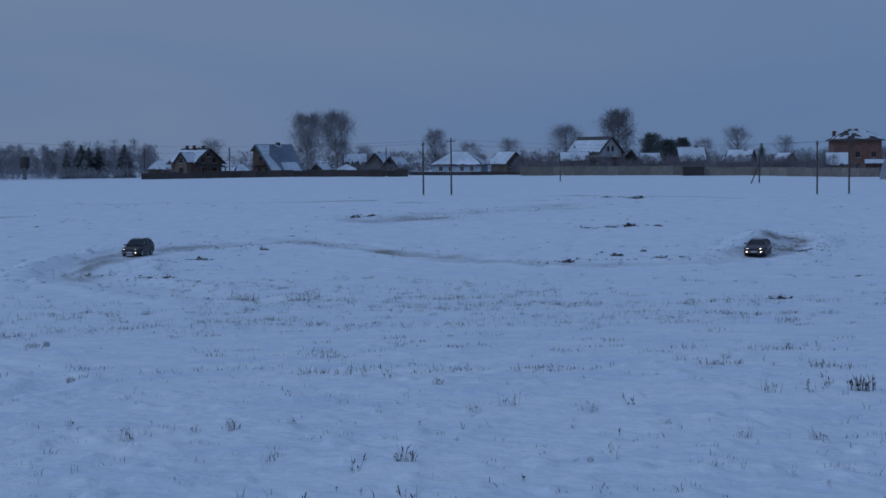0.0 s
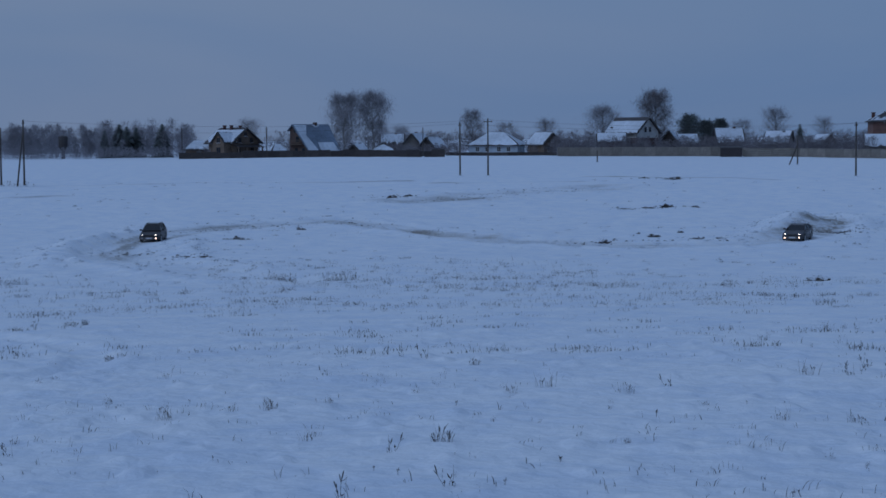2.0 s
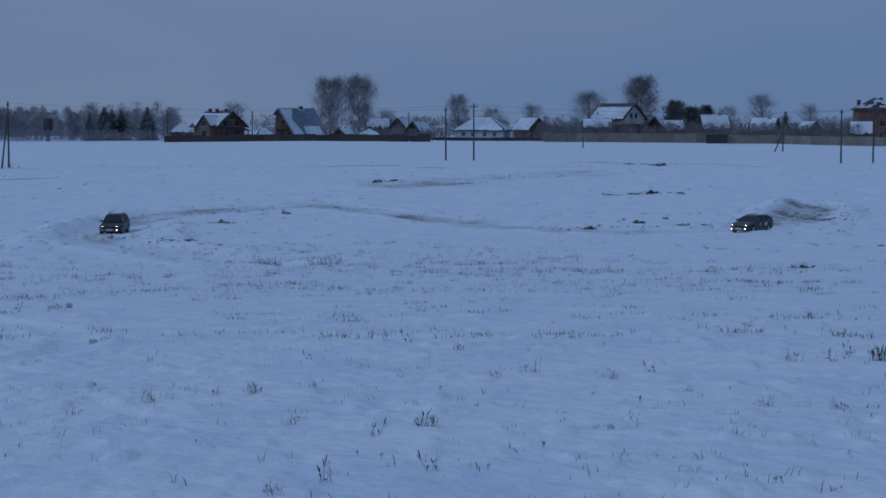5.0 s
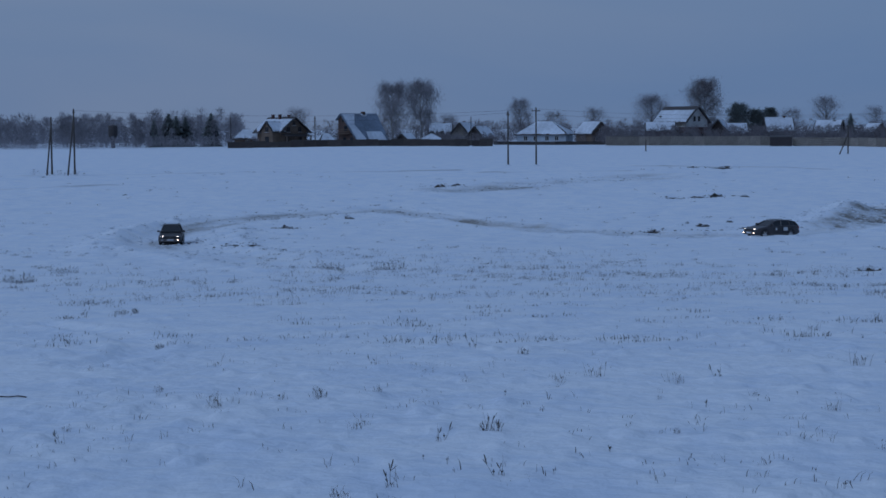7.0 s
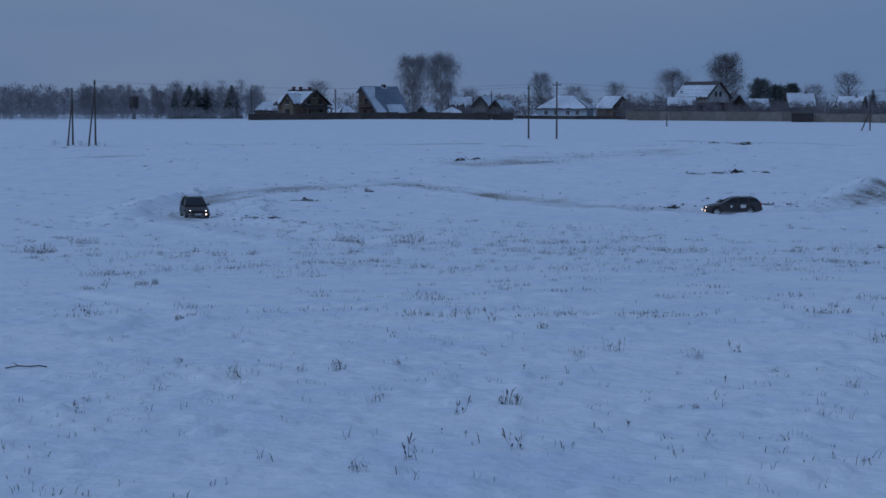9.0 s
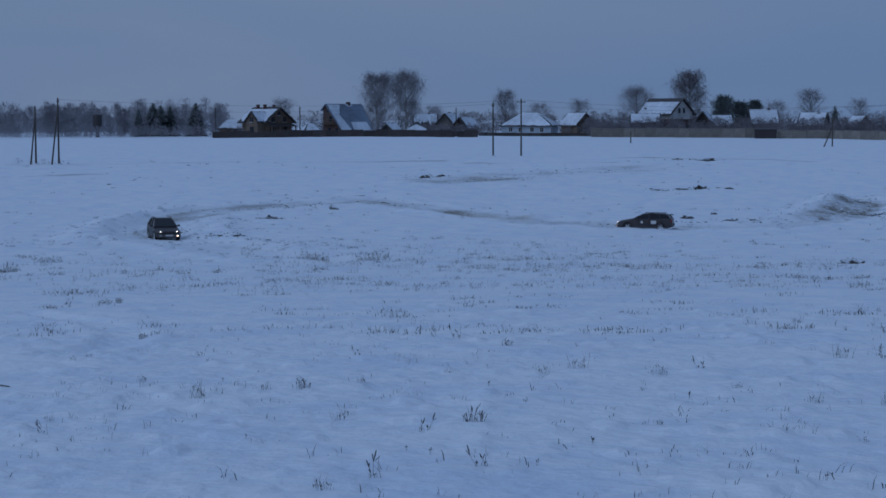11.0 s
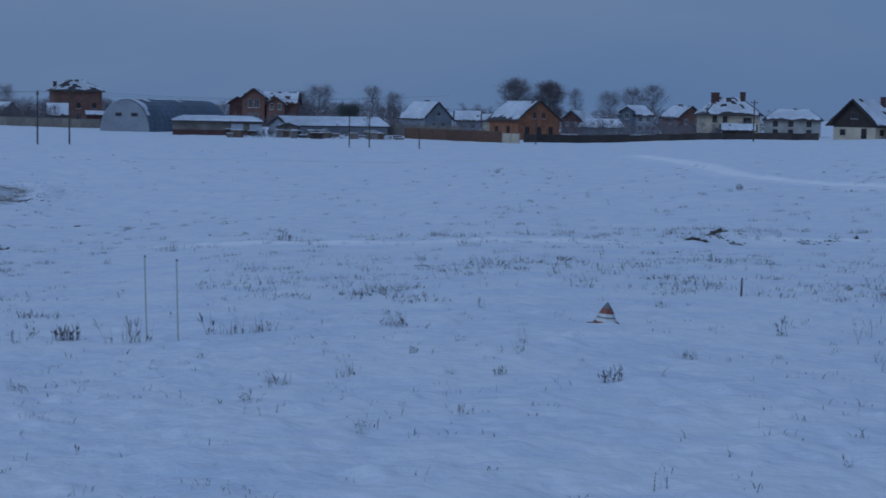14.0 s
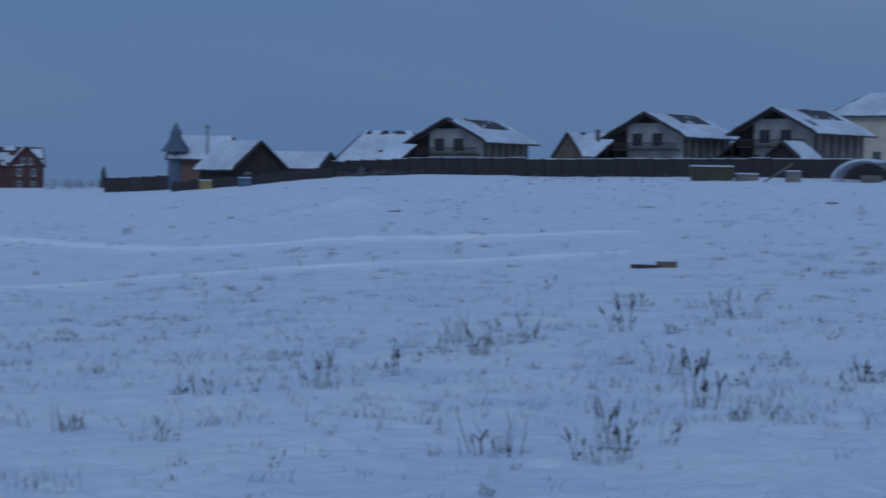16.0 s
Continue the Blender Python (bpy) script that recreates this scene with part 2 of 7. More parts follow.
def patches(x, y, size, seed):
    """Smooth random relief from -1 to 1 with lumps of that size."""
    u, v = x / size, y / size
    i, j = np.floor(u), np.floor(v)
    fu, fv = u - i, v - j
    fu, fv = fu * fu * (3 - 2 * fu), fv * fv * (3 - 2 * fv)

    def corner(a, b):
        s = np.sin(a * 127.1 + b * 311.7 + seed * 74.7) * 43758.5453
        return 2 * (s - np.floor(s)) - 1
    low = corner(i, j) * (1 - fu) + corner(i + 1, j) * fu
    high = corner(i, j + 1) * (1 - fu) + corner(i + 1, j + 1) * fu
    return low * (1 - fv) + high * fv


def from_line(x, y, points):
    """The distance from each x, y to a line of points, and how far along it (0 to 1) the nearest place lies."""
    best, along = np.full(x.shape, 1e9), np.zeros(x.shape)
    for k in range(len(points) - 1):
        (x0, y0), (x1, y1) = points[k], points[k + 1]
        ux, uy = x1 - x0, y1 - y0
        t = np.clip(((x - x0) * ux + (y - y0) * uy) / (ux * ux + uy * uy), 0, 1)
        d = np.hypot(x - x0 - t * ux, y - y0 - t * uy)
        along = np.where(d < best, (k + t) / (len(points) - 1), along)
        best = np.minimum(best, d)
    return best, along


LOOP = ((-11, 84), (-16.5, 100), (-21.5, 112), (-26, 122), (-29.2, 135), (-29.8, 150), (-27.9, 159.6), (-25, 165.4), (-20.5, 170.5), (-15.5, 176), (-10.1, 170), (-3.5, 153.7), (1.5, 146.4), (7.1, 142.3),
        (12.4, 138.3), (19.9, 138.5), (26, 144))
YARD = ((26.7, 146.9), (29.9, 154.3), (34.1, 167.5), (33.8, 176))
FAR_PATCH = ((-8, 202), (-2, 207), (2.2, 212.9), (9.4, 217.8), (16.2, 221.9))
BANK_LEFT = ((-27, 108), (-31.5, 122), (-34, 136), (-34, 150), (-31.5, 163))
BANK_IN = ((-17, 110), (-20, 121), (-23.5, 136), (-24.5, 148))
BANK_RIGHT = ((20.5, 141.5), (24.6, 149.5), (27.6, 157), (30.2, 165), (31.6, 170))
BANK_END = ((33.6, 152), (36.5, 160), (38, 170), (37.5, 180))
PLOUGHED = ((19.5, 68), (22.8, 57.2), (24.9, 53.5), (27.0, 49.5), (29.5, 46.6))
FOOTPATH = ((128, 203.6), (117, 174.2), (98.2, 137.2), (91.8, 117.2), (87.2, 102.2), (82.8, 83.8), (80.5, 78.5), (70.6, 57), (74, 46), (88, 43))
FOOTPATH_NEAR = ((34, 45.5), (40.1, 43.4), (48.5, 41.7), (52.5, 34), (64, 31.5))
FURROWS = (((-68, 228), (-40, 236), (-10, 240)), ((-64, 205), (-52, 212)), ((16, 252), (30, 246), (42, 240)), ((60, 215), (84, 205), (104, 196)), ((-6, 235), (14, 236)))
SPOIL_A = ((28.8, 42.6), (31.2, 44.6), (33.8, 47.4))
SPOIL_B = ((37.9, 43.4), (39.6, 43.9), (41.6, 44.2))
RUT = ((-7.5, 160.5), (-4.6, 155.6), (-2.4, 152.0), (0.4, 149.6))
SKID = ((-5.6, 20.4), (-5.2, 22.0), (-5.6, 24.5), (-6.9, 28.0), (-9.0, 31.2))


def land(x, y):
    """Height, and bare earth with one rut's painted shade, at x, y (arrays), with drifts, tracks and ploughed banks."""
    x, y = np.asarray(x, float), np.asarray(y, float)
    d = np.hypot(x, y)
    z, dirt, pack = lie(x, y), np.zeros(x.shape), np.zeros(x.shape)
    calm = np.clip((d - 3) / 8, 0, 1)
    z = z + calm * (0.045 * patches(x, y, 7.0, 1) + 0.014 * patches(x, y, 2.3, 2) + 0.014 * patches(x + 0.35 * patches(x, y, 1.7, 13), y, 0.9, 3) + 0.012 * patches(x, y, 0.42, 4))
    lumps = np.clip(patches(x, y, 0.24, 15) + 0.5 * patches(x, y, 0.8, 16), 0, 1) ** 2
    z = z + calm * np.clip((70 - d) / 40, 0, 1) * (0.045 * lumps + 0.012 * patches(x, y, 0.15, 17))
    z = z + np.clip((d - 60) / 60, 0, 1) * np.clip((420 - d) / 60, 0, 1) * (0.10 * patches(x, y, 13, 5) + 0.06 * patches(x, y, 4.5, 6) + 0.05 * np.abs(patches(x, y, 2.0, 18)))
    z = z + np.clip((d - 35) / 40, 0, 1) * np.clip((260 - d) / 80, 0, 1) * (0.085 * np.clip(patches(x, y, 1.1, 21) + 0.7 * patches(x, y, 3.4, 22), 0, 1.5) - 0.03 * np.abs(patches(x, y, 5.0, 23)))
    trodden = np.exp(-(((x - 6.6) / 3.6) ** 2 + ((y - 9.0) / 2.6) ** 2) ** 2)
    z = z - trodden * 0.05 * np.clip(patches(x, y, 0.30, 26) + 0.5 * patches(x, y, 0.75, 27), 0, 1)
    rough = 0.5 + 0.5 * patches(x, y, 1.6, 7)
    s, a = from_line(x, y, LOOP)
    z = z - 0.14 * np.exp(-(s / 2.6) ** 4) + 0.10 * np.exp(-((s - 3.8) / 0.9) ** 2) * (0.4 + rough)
    ruts = patches(a * 26, s * 2.2, 1.0, 8)
    dirt = np.maximum(dirt, np.exp(-(s / 3.0) ** 4) * (0.66 + 0.36 * patches(x, y, 6.5, 8) + 0.34 * ruts) * np.clip((y - 100) / 40, 0.40, 1) * np.clip(0.72 - (x + 14) / 30, 0.62, 1.15))
    z = z + 0.05 * np.exp(-(s / 2.6) ** 4) * ruts + 0.12 * np.exp(-((s - 4.2) / 1.6) ** 2) * patches(x, y, 1.1, 12)
    s, a = from_line(x, y, FAR_PATCH)
    dirt = np.maximum(dirt, np.exp(-(s / 5.0) ** 2) * (0.66 + 0.5 * patches(x, y, 6, 9) + 0.3 * patches(x, y, 2.2, 24)))
    z = z + 0.22 * np.exp(-((s - 5) / 1.6) ** 2) * (0.3 + rough)
    for line, high, wide in ((BANK_LEFT, 0.42, 1.5), (BANK_IN, 0.38, 1.0), (BANK_RIGHT, 1.25, 2.3), (BANK_END, 0.55, 1.3), (PLOUGHED, 0.16, 0.5), (SPOIL_A, 0.30, 0.55), (SPOIL_B, 0.24, 0.5)):
        s, a = from_line(x, y, line)
        z = z + high * np.exp(-(s / wide) ** 2) * ((0.55 + 0.55 * rough) if high < 1 else (0.8 + 0.15 * rough)) * (np.clip(np.minimum(a, 1 - a) * 6 + 0.15, 0, 1) if high < 1 else np.clip(a * 1.25, 0, 1) ** 0.9)
    for line, deep, wide in ((FOOTPATH, 0.22, 1.0), (FOOTPATH_NEAR, 0.16, 0.6), (SKID, 0.035, 0.3)):
        s, a = from_line(x, y, line)
        pack = np.maximum(pack, np.exp(-(s / (1.8 * wide)) ** 4) * (0.75 + 0.3 * rough) * (wide > 0.4))
        z = z - deep * np.exp(-(s / wide) ** 4) + deep * 0.8 * np.exp(-((s - 1.6 * wide) / (0.6 * wide)) ** 2)
    for line in FURROWS:
        s, a = from_line(x, y, line)
        dirt = np.maximum(dirt, np.exp(-(s / 1.1) ** 2) * (0.58 + 0.5 * patches(x, y, 5, 14)))
    # a cut rut; the shadow of the track's edge is painted in as dark earth
    s, a = from_line(x, y, RUT)
    z = z - 0.28 * np.exp(-(s / 0.8) ** 2) + 0.22 * np.exp(-((s - 2.0) / 0.9) ** 2)
    dirt = np.maximum(dirt, np.exp(-(s / 2.4) ** 4) * (0.85 + 0.4 * patches(x, y, 2.5, 28)))
    s, a = from_line(x, y, YARD)
    dirt = np.maximum(dirt, np.exp(-(s / 2.7) ** 4) * (0.72 + 0.32 * patches(x, y, 3.2, 10) + 0.42 * patches(s * 2.4, a * 20, 1.0, 11)))
    s = np.hypot((x - 110.5) / 4.2, (y - 77.0) / 2.6)
    z = z + 1.0 * np.exp(-s ** 2) * (0.7 + 0.6 * rough)
    s, a = from_line(x, y, PLOUGHED)
    pack = np.maximum(pack, np.exp(-(s / 1.3) ** 2) * (0.6 + 0.4 * rough))
    return z, np.clip(dirt, 0, 1), np.clip(pack, 0, 1)


def high(x, y):
    return float(land(np.array([x]), np.array([y]))[0][0])


def site(az, d):
    """x, y and the ground's height at a bearing in degrees and a distance."""
    x, y = d * math.sin(radians(az)), d * math.cos(radians(az))
    return x, y, high(x, y)


def build_ground():
    """One sheet from the feet to the horizon, finest where it is seen."""
    turn = np.radians(np.concatenate([np.arange(-22, 76, 0.14), np.arange(76, 338, 4.0)]))
    reach = np.concatenate([[0.4, 1.2, 2.2], np.geomspace(3.2, 60, 400), np.geomspace(60, 260, 330)[1:], np.geomspace(260, 4600, 60)[1:]])
    aa, rr = np.meshgrid(turn, reach)
    x, y = rr * np.sin(aa), rr * np.cos(aa)
    z, dirt, pack = land(x, y)
    n, k = len(turn), len(reach)
    verts = np.stack([x.ravel(), y.ravel(), z.ravel()], -1)
    i, j = np.meshgrid(np.arange(n), np.arange(k - 1))
    i2 = (i + 1) % n
    quads = np.stack([j * n + i, (j + 1) * n + i, (j + 1) * n + i2, j * n + i2], -1).reshape(-1, 4)[:, ::-1]
    cap = np.arange(n)[::-1]
    me = bpy.data.meshes.new("ground")
    me.from_pydata(verts.tolist(), [], quads.tolist() + [cap.tolist()])
    me.polygons.foreach_set("use_smooth", np.ones(len(me.polygons), bool))
    at = me.attributes.new("dirt", "FLOAT", "POINT")
    at.data.foreach_set("value", dirt.ravel().astype(np.float32))
    at = me.attributes.new("packed", "FLOAT", "POINT")
    at.data.foreach_set("value", pack.ravel().astype(np.float32))
    me.materials.append(SNOW_FIELD)
    me.update()
    return tagged(new("ground", me), "snow-covered field with icy tyre tracks and ploughed banks", "ground", kind="structure")


build_ground()


# ---- building blocks ----
def part(name, bm, mat, parent=None, label="", smooth=False):
    """Links a bmesh as one mesh object under a thing or a part."""
    me = bpy.data.meshes.new(name)
    bm.normal_update()
    bm.to_mesh(me)
    bm.free()
    if smooth:
        me.polygons.foreach_set("use_smooth", np.ones(len(me.polygons), bool))
    me.materials.append(mat)
    ob = new(name, me)
    ob.parent = parent
    return tagged(ob, label) if label else ob


def thing(name, m, label, category, group="", kind=""):
    ob = new(name)
    ob.empty_display_size = 0.3
    ob.matrix_basis = m
    return tagged(ob, label, category, group, kind)


def box(bm, x0, x1, y0, y1, z0, z1, bevel=0.0):
    vs = [bm.verts.new((x, y, z)) for z in (z0, z1) for x, y in ((x0, y0), (x1, y0), (x1, y1), (x0, y1))]
    for f in ((3, 2, 1, 0), (4, 5, 6, 7), (0, 1, 5, 4), (1, 2, 6, 5), (2, 3, 7, 6), (3, 0, 4, 7)):
        bm.faces.new([vs[k] for k in f])
    if bevel:
        es = list({e for v in vs for e in v.link_edges})
        bmesh.ops.bevel(bm, geom=es, offset=bevel, segments=2, affect="EDGES", profile=0.5)
    return bm


def boxed(x0, x1, y0, y1, z0, z1, bevel=0.0):
    return box(bmesh.new(), x0, x1, y0, y1, z0, z1, bevel)


def slab(bm, corners, thick):
    """A sheet with thickness, its top at the four corners."""
    top = [bm.verts.new(c) for c in corners]
    bottom = [bm.verts.new((c[0], c[1], c[2] - thick)) for c in corners]
    bm.faces.new(top), bm.faces.new(bottom[::-1])
    for i in range(len(top)):
        j = (i + 1) % len(top)
        bm.faces.new((top[j], top[i], bottom[i], bottom[j]))
    return bm


def rod(bm, a, b, r0, r1, sides=6):
    """A tapered bar from a to b."""
    a, b = Vector(a), Vector(b)
    q = (b - a).to_track_quat("Z", "Y")
    rings = []
    for c, r in ((a, r0), (b, r1)):
        rings.append([bm.verts.new(c + q @ Vector((r * math.cos(2 * math.pi * k / sides), r * math.sin(2 * math.pi * k / sides), 0))) for k in range(sides)])
    for k in range(sides):
        bm.faces.new((rings[0][k], rings[0][(k + 1) % sides], rings[1][(k + 1) % sides], rings[1][k]))
    bm.faces.new(rings[0][::-1]), bm.faces.new(rings[1])
    return bm


def facing(az, d, turn=0, sink=0.15):
    """A pose on the ground whose front (-y) looks back at the field's near end, turned further by some degrees."""
    x, y, z = site(az, d)
    return pose(x, y, z - sink, 0, 0, turn - az)


def window(parent, face, u, z, w, h, dims, frame_mat=None, name="window"):
    """A window with frame, bars, sill and pane on one wall: f, b, l or r."""
    wide, deep = dims
    frame_mat = frame_mat or FRAME_WHITE
    m = {"f": pose(u, -deep / 2, z), "b": pose(-u, deep / 2, z, 0, 0, 180), "l": pose(-wide / 2, -u, z, 0, 0, -90), "r": pose(wide / 2, u, z, 0, 0, 90)}[face]
    bm = bmesh.new()
    t = 0.09
    for x0, x1, z0, z1 in ((-w / 2, w / 2, 0, t), (-w / 2, w / 2, h - t, h), (-w / 2, -w / 2 + t, t, h - t), (w / 2 - t, w / 2, t, h - t), (-t / 2, t / 2, t, h - t)):
        box(bm, x0, x1, -0.06, 0.04, z0, z1)
    ob = part(name, bm, frame_mat, parent)
    ob.matrix_basis = m
    part("pane", boxed(-w / 2 + 0.02, w / 2 - 0.02, -0.02, 0.02, 0.02, h - 0.02), GLASS, ob)
    part("sill", boxed(-w / 2 - 0.08, w / 2 + 0.08, -0.16, 0.0, -0.06, 0.0), SNOW, ob, "snowy window sill")
    return ob


def snow_patch(bm, a, b, c, d, thick, ragged, seed, cells=14, bare=0.14):
    """A snow cover over the sheet a b c d (a, b along the eave; d, c along the ridge), uneven, with bare patches."""
    rnd = random.Random(seed)
    a, b, c, d = (Vector(v) for v in (a, b, c, d))
    n = (b - a).cross(d - a).normalized()
    if n.z < 0:
        n = -n
    rows = 8
    starts = [rnd.uniform(0, ragged) for _ in range(cells + 1)]
    grid = []
    for r in range(rows + 1):
        line = []
        for k in range(cells + 1):
            t = k / cells + (rnd.uniform(-0.3, 0.3) / cells if 0 < k < cells else 0)
            u = starts[k] + (1 - starts[k]) * (r + (rnd.uniform(-0.3, 0.3) if 0 < r < rows else 0)) / rows
            lift = 0.01 if r == 0 else thick * rnd.uniform(0.7, 1.1)
            line.append(bm.verts.new(a.lerp(b, t).lerp(d.lerp(c, t), u) + n * lift))
        grid.append(line)
    for r in range(rows):
        for k in range(cells):
            lump = noise.noise(Vector((k * 0.45 + seed * 3.3, r * 0.5, seed * 1.7)))
            if lump * 0.5 + 0.5 > bare * 1.6 + (0.12 if r > rows - 2 else 0):
                bm.faces.new((grid[r][k], grid[r][k + 1], grid[r + 1][k + 1], grid[r + 1][k]))
    for v in [v for v in bm.verts if not v.link_faces]:
        bm.verts.remove(v)
    return bm


def house(az, d, wide, deep, walls, roof, label, wall_mat, roof_mat, ridge="y", turn=0, eave=0.6, snow=(1, 1), ragged=0.15, windows=(), chimneys=(),
          frame_mat=None, base_mat=None, base=0.0, gable_mat=None, name="house", category="house", hip=0.0, group="houses of the village", wing_of=None, shift=None, bare=0.09):
    """A house: walls with gables, an overhanging roof with its snow, chimneys and windows. ridge: the axis along which the ridge runs.
    snow: how much of each slope is covered; hip: share of the ridge cut back at its ends."""
    top = wing_of or thing(name, facing(az, d, turn), label, category, group)
    before = set(top.children)
    w2, d2 = wide / 2, deep / 2
    bm = bmesh.new()
    box(bm, -w2, w2, -d2, d2, base - 0.6 if not base else base, walls)
    part("wall", bm, wall_mat, top)
    if base:
        part("ground_floor", boxed(-w2 + 0.05, w2 - 0.05, -d2 + 0.05, d2 - 0.05, -0.6, base), base_mat or wall_mat, top)
    along, across = (d2, w2) if ridge == "y" else (w2, d2)

    def put(u, v, z):
        return (v, u, z) if ridge == "y" else (u, v, z)
    cut = hip * along * 2
    if not hip:
        for e in (-1, 1):
            bm = bmesh.new()
            vs = [bm.verts.new(put(e * (along + o), v, z)) for o in (0.0, -0.25) for v, z in ((-across, walls), (across, walls), (0, walls + roof))]
            bm.faces.new(vs[:3]), bm.faces.new(vs[3:][::-1])
            for i in range(3):
                j = (i + 1) % 3
                bm.faces.new((vs[j], vs[i], vs[3 + i], vs[3 + j]))
            bmesh.ops.recalc_face_normals(bm, faces=bm.faces)
            part("gable", bm, gable_mat or wall_mat, top)
    drop = roof * eave / across
    for side in (-1, 1):
        L = along + eave
        low = [put(-L, side * (across + eave), walls - drop), put(L, side * (across + eave), walls - drop)]
        up = [put(L - cut - (eave if cut else 0), 0, walls + roof), put(-L + cut + (eave if cut else 0), 0, walls + roof)]
        bm = slab(bmesh.new(), [Vector(c) + Vector((0, 0, 0.18)) for c in low + up], 0.2)
        bmesh.ops.recalc_face_normals(bm, faces=bm.faces)
        sheet = part("roof", bm, roof_mat, top)
        share = snow[0] if side < 0 else snow[1]
        if share > 0:
            a, b, c, e = (Vector(v) + Vector((0, 0, 0.18)) for v in low + up)
            rim = min(0.06, 0.32 / (a - b).length)
            a, b, c, e = a.lerp(b, rim), b.lerp(a, rim), c.lerp(e, rim), e.lerp(c, rim)
            bm = snow_patch(bmesh.new(), a, b, b.lerp(c, share), a.lerp(e, share), 0.22, ragged, round(wide * 7 + side + az), 14, bare)
            part("snow", bm, SNOW, sheet, "uneven snow on the roof")
    if hip:
        for e in (-1, 1):
            L = along + eave
            tri = [put(e * L, -(across + eave), walls - drop), put(e * L, across + eave, walls - drop), put(e * (L - cut - eave), 0, walls + roof)]
            bm = slab(bmesh.new(), [Vector(c) + Vector((0, 0, 0.18)) for c in tri], 0.2)
            bmesh.ops.recalc_face_normals(bm, faces=bm.faces)
            sheet = part("roof", bm, roof_mat, top)
            a, b, c = (Vector(v) + Vector((0, 0, 0.18)) for v in tri)
            if max(snow) > 0:
                part("snow", snow_patch(bmesh.new(), a, b, b.lerp(c, 0.97), a.lerp(c, 0.97), 0.2, ragged, round(wide * 3 + e), 10, bare), SNOW, sheet, "uneven snow on the roof")
    for cx, cy, cz, cw in chimneys:
        bm = boxed(cx - cw / 2, cx + cw / 2, cy - cw / 2, cy + cw / 2, walls, cz, 0.03)
        box(bm, cx - cw / 2 - 0.08, cx + cw / 2 + 0.08, cy - cw / 2 - 0.08, cy + cw / 2 + 0.08, cz - 0.12, cz)
        part("chimney", bm, BRICK_DARK, top)
    for face, u, z, w, h in windows:
        window(top, face, u, z, w, h, (wide, deep), frame_mat)
    if wing_of:
        for ob in set(top.children) - before:
            ob.matrix_basis = shift @ ob.matrix_basis
    return top

# ---- the village along the far edge of the field ----
TWO_UP = (("f", -1.8, 3.6, 1.1, 1.3), ("f", 1.8, 3.6, 1.1, 1.3), ("f", -2.2, 1.0, 1.2, 1.4), ("f", 2.2, 1.0, 1.2, 1.4))
log_house = house(-8.2, 420, 8.2, 9.0, 4.0, 3.0, "two-storey brown log house with snow on its steep roof", LOG, DARK_ROOF, turn=40, eave=0.9, ragged=0.3, snow=(0.85, 1), bare=0.12,
                  windows=TWO_UP + (("l", 2.6, 1.0, 1.2, 1.3), ("f", 0, 5.2, 1.0, 1.1)), chimneys=((-0.6, 0, 7.9, 0.6), (0.3, -2.4, 7.8, 0.6), (-0.6, 2.6, 7.9, 0.6)), frame_mat=FRAME_BROWN)
house(0, 0, 4.2, 3.6, 4.0, 2.0, "", LOG, DARK_ROOF, wing_of=log_house, shift=pose(-4.6, -2.0, 0, 0, 0, -90), eave=0.5, windows=(("f", 0, 3.6, 1.4, 1.3), ("f", 0, 0.9, 1.6, 1.7)), frame_mat=FRAME_BROWN)
porch = part("porch_roof", slab(bmesh.new(), [(-4.0, -6.6, 2.7), (4.0, -6.6, 2.7), (4.0, -4.5, 3.2), (-4.0, -4.5, 3.2)], 0.15), DARK_ROOF, log_house)
for u in (-3.8, -1.2, 1.2, 3.8):
    part("post", boxed(u - 0.12, u + 0.12, -6.5, -6.26, -0.4, 2.6), LOG, porch)
house(-9.35, 425, 6.4, 5.0, 2.3, 1.7, "low wooden shed with a snow-covered hipped roof beside the log house", LOG, DARK_ROOF, ridge="x", hip=0.3, name="shed", category="shed", windows=(("f", 0, 0.8, 1, 0.9),))


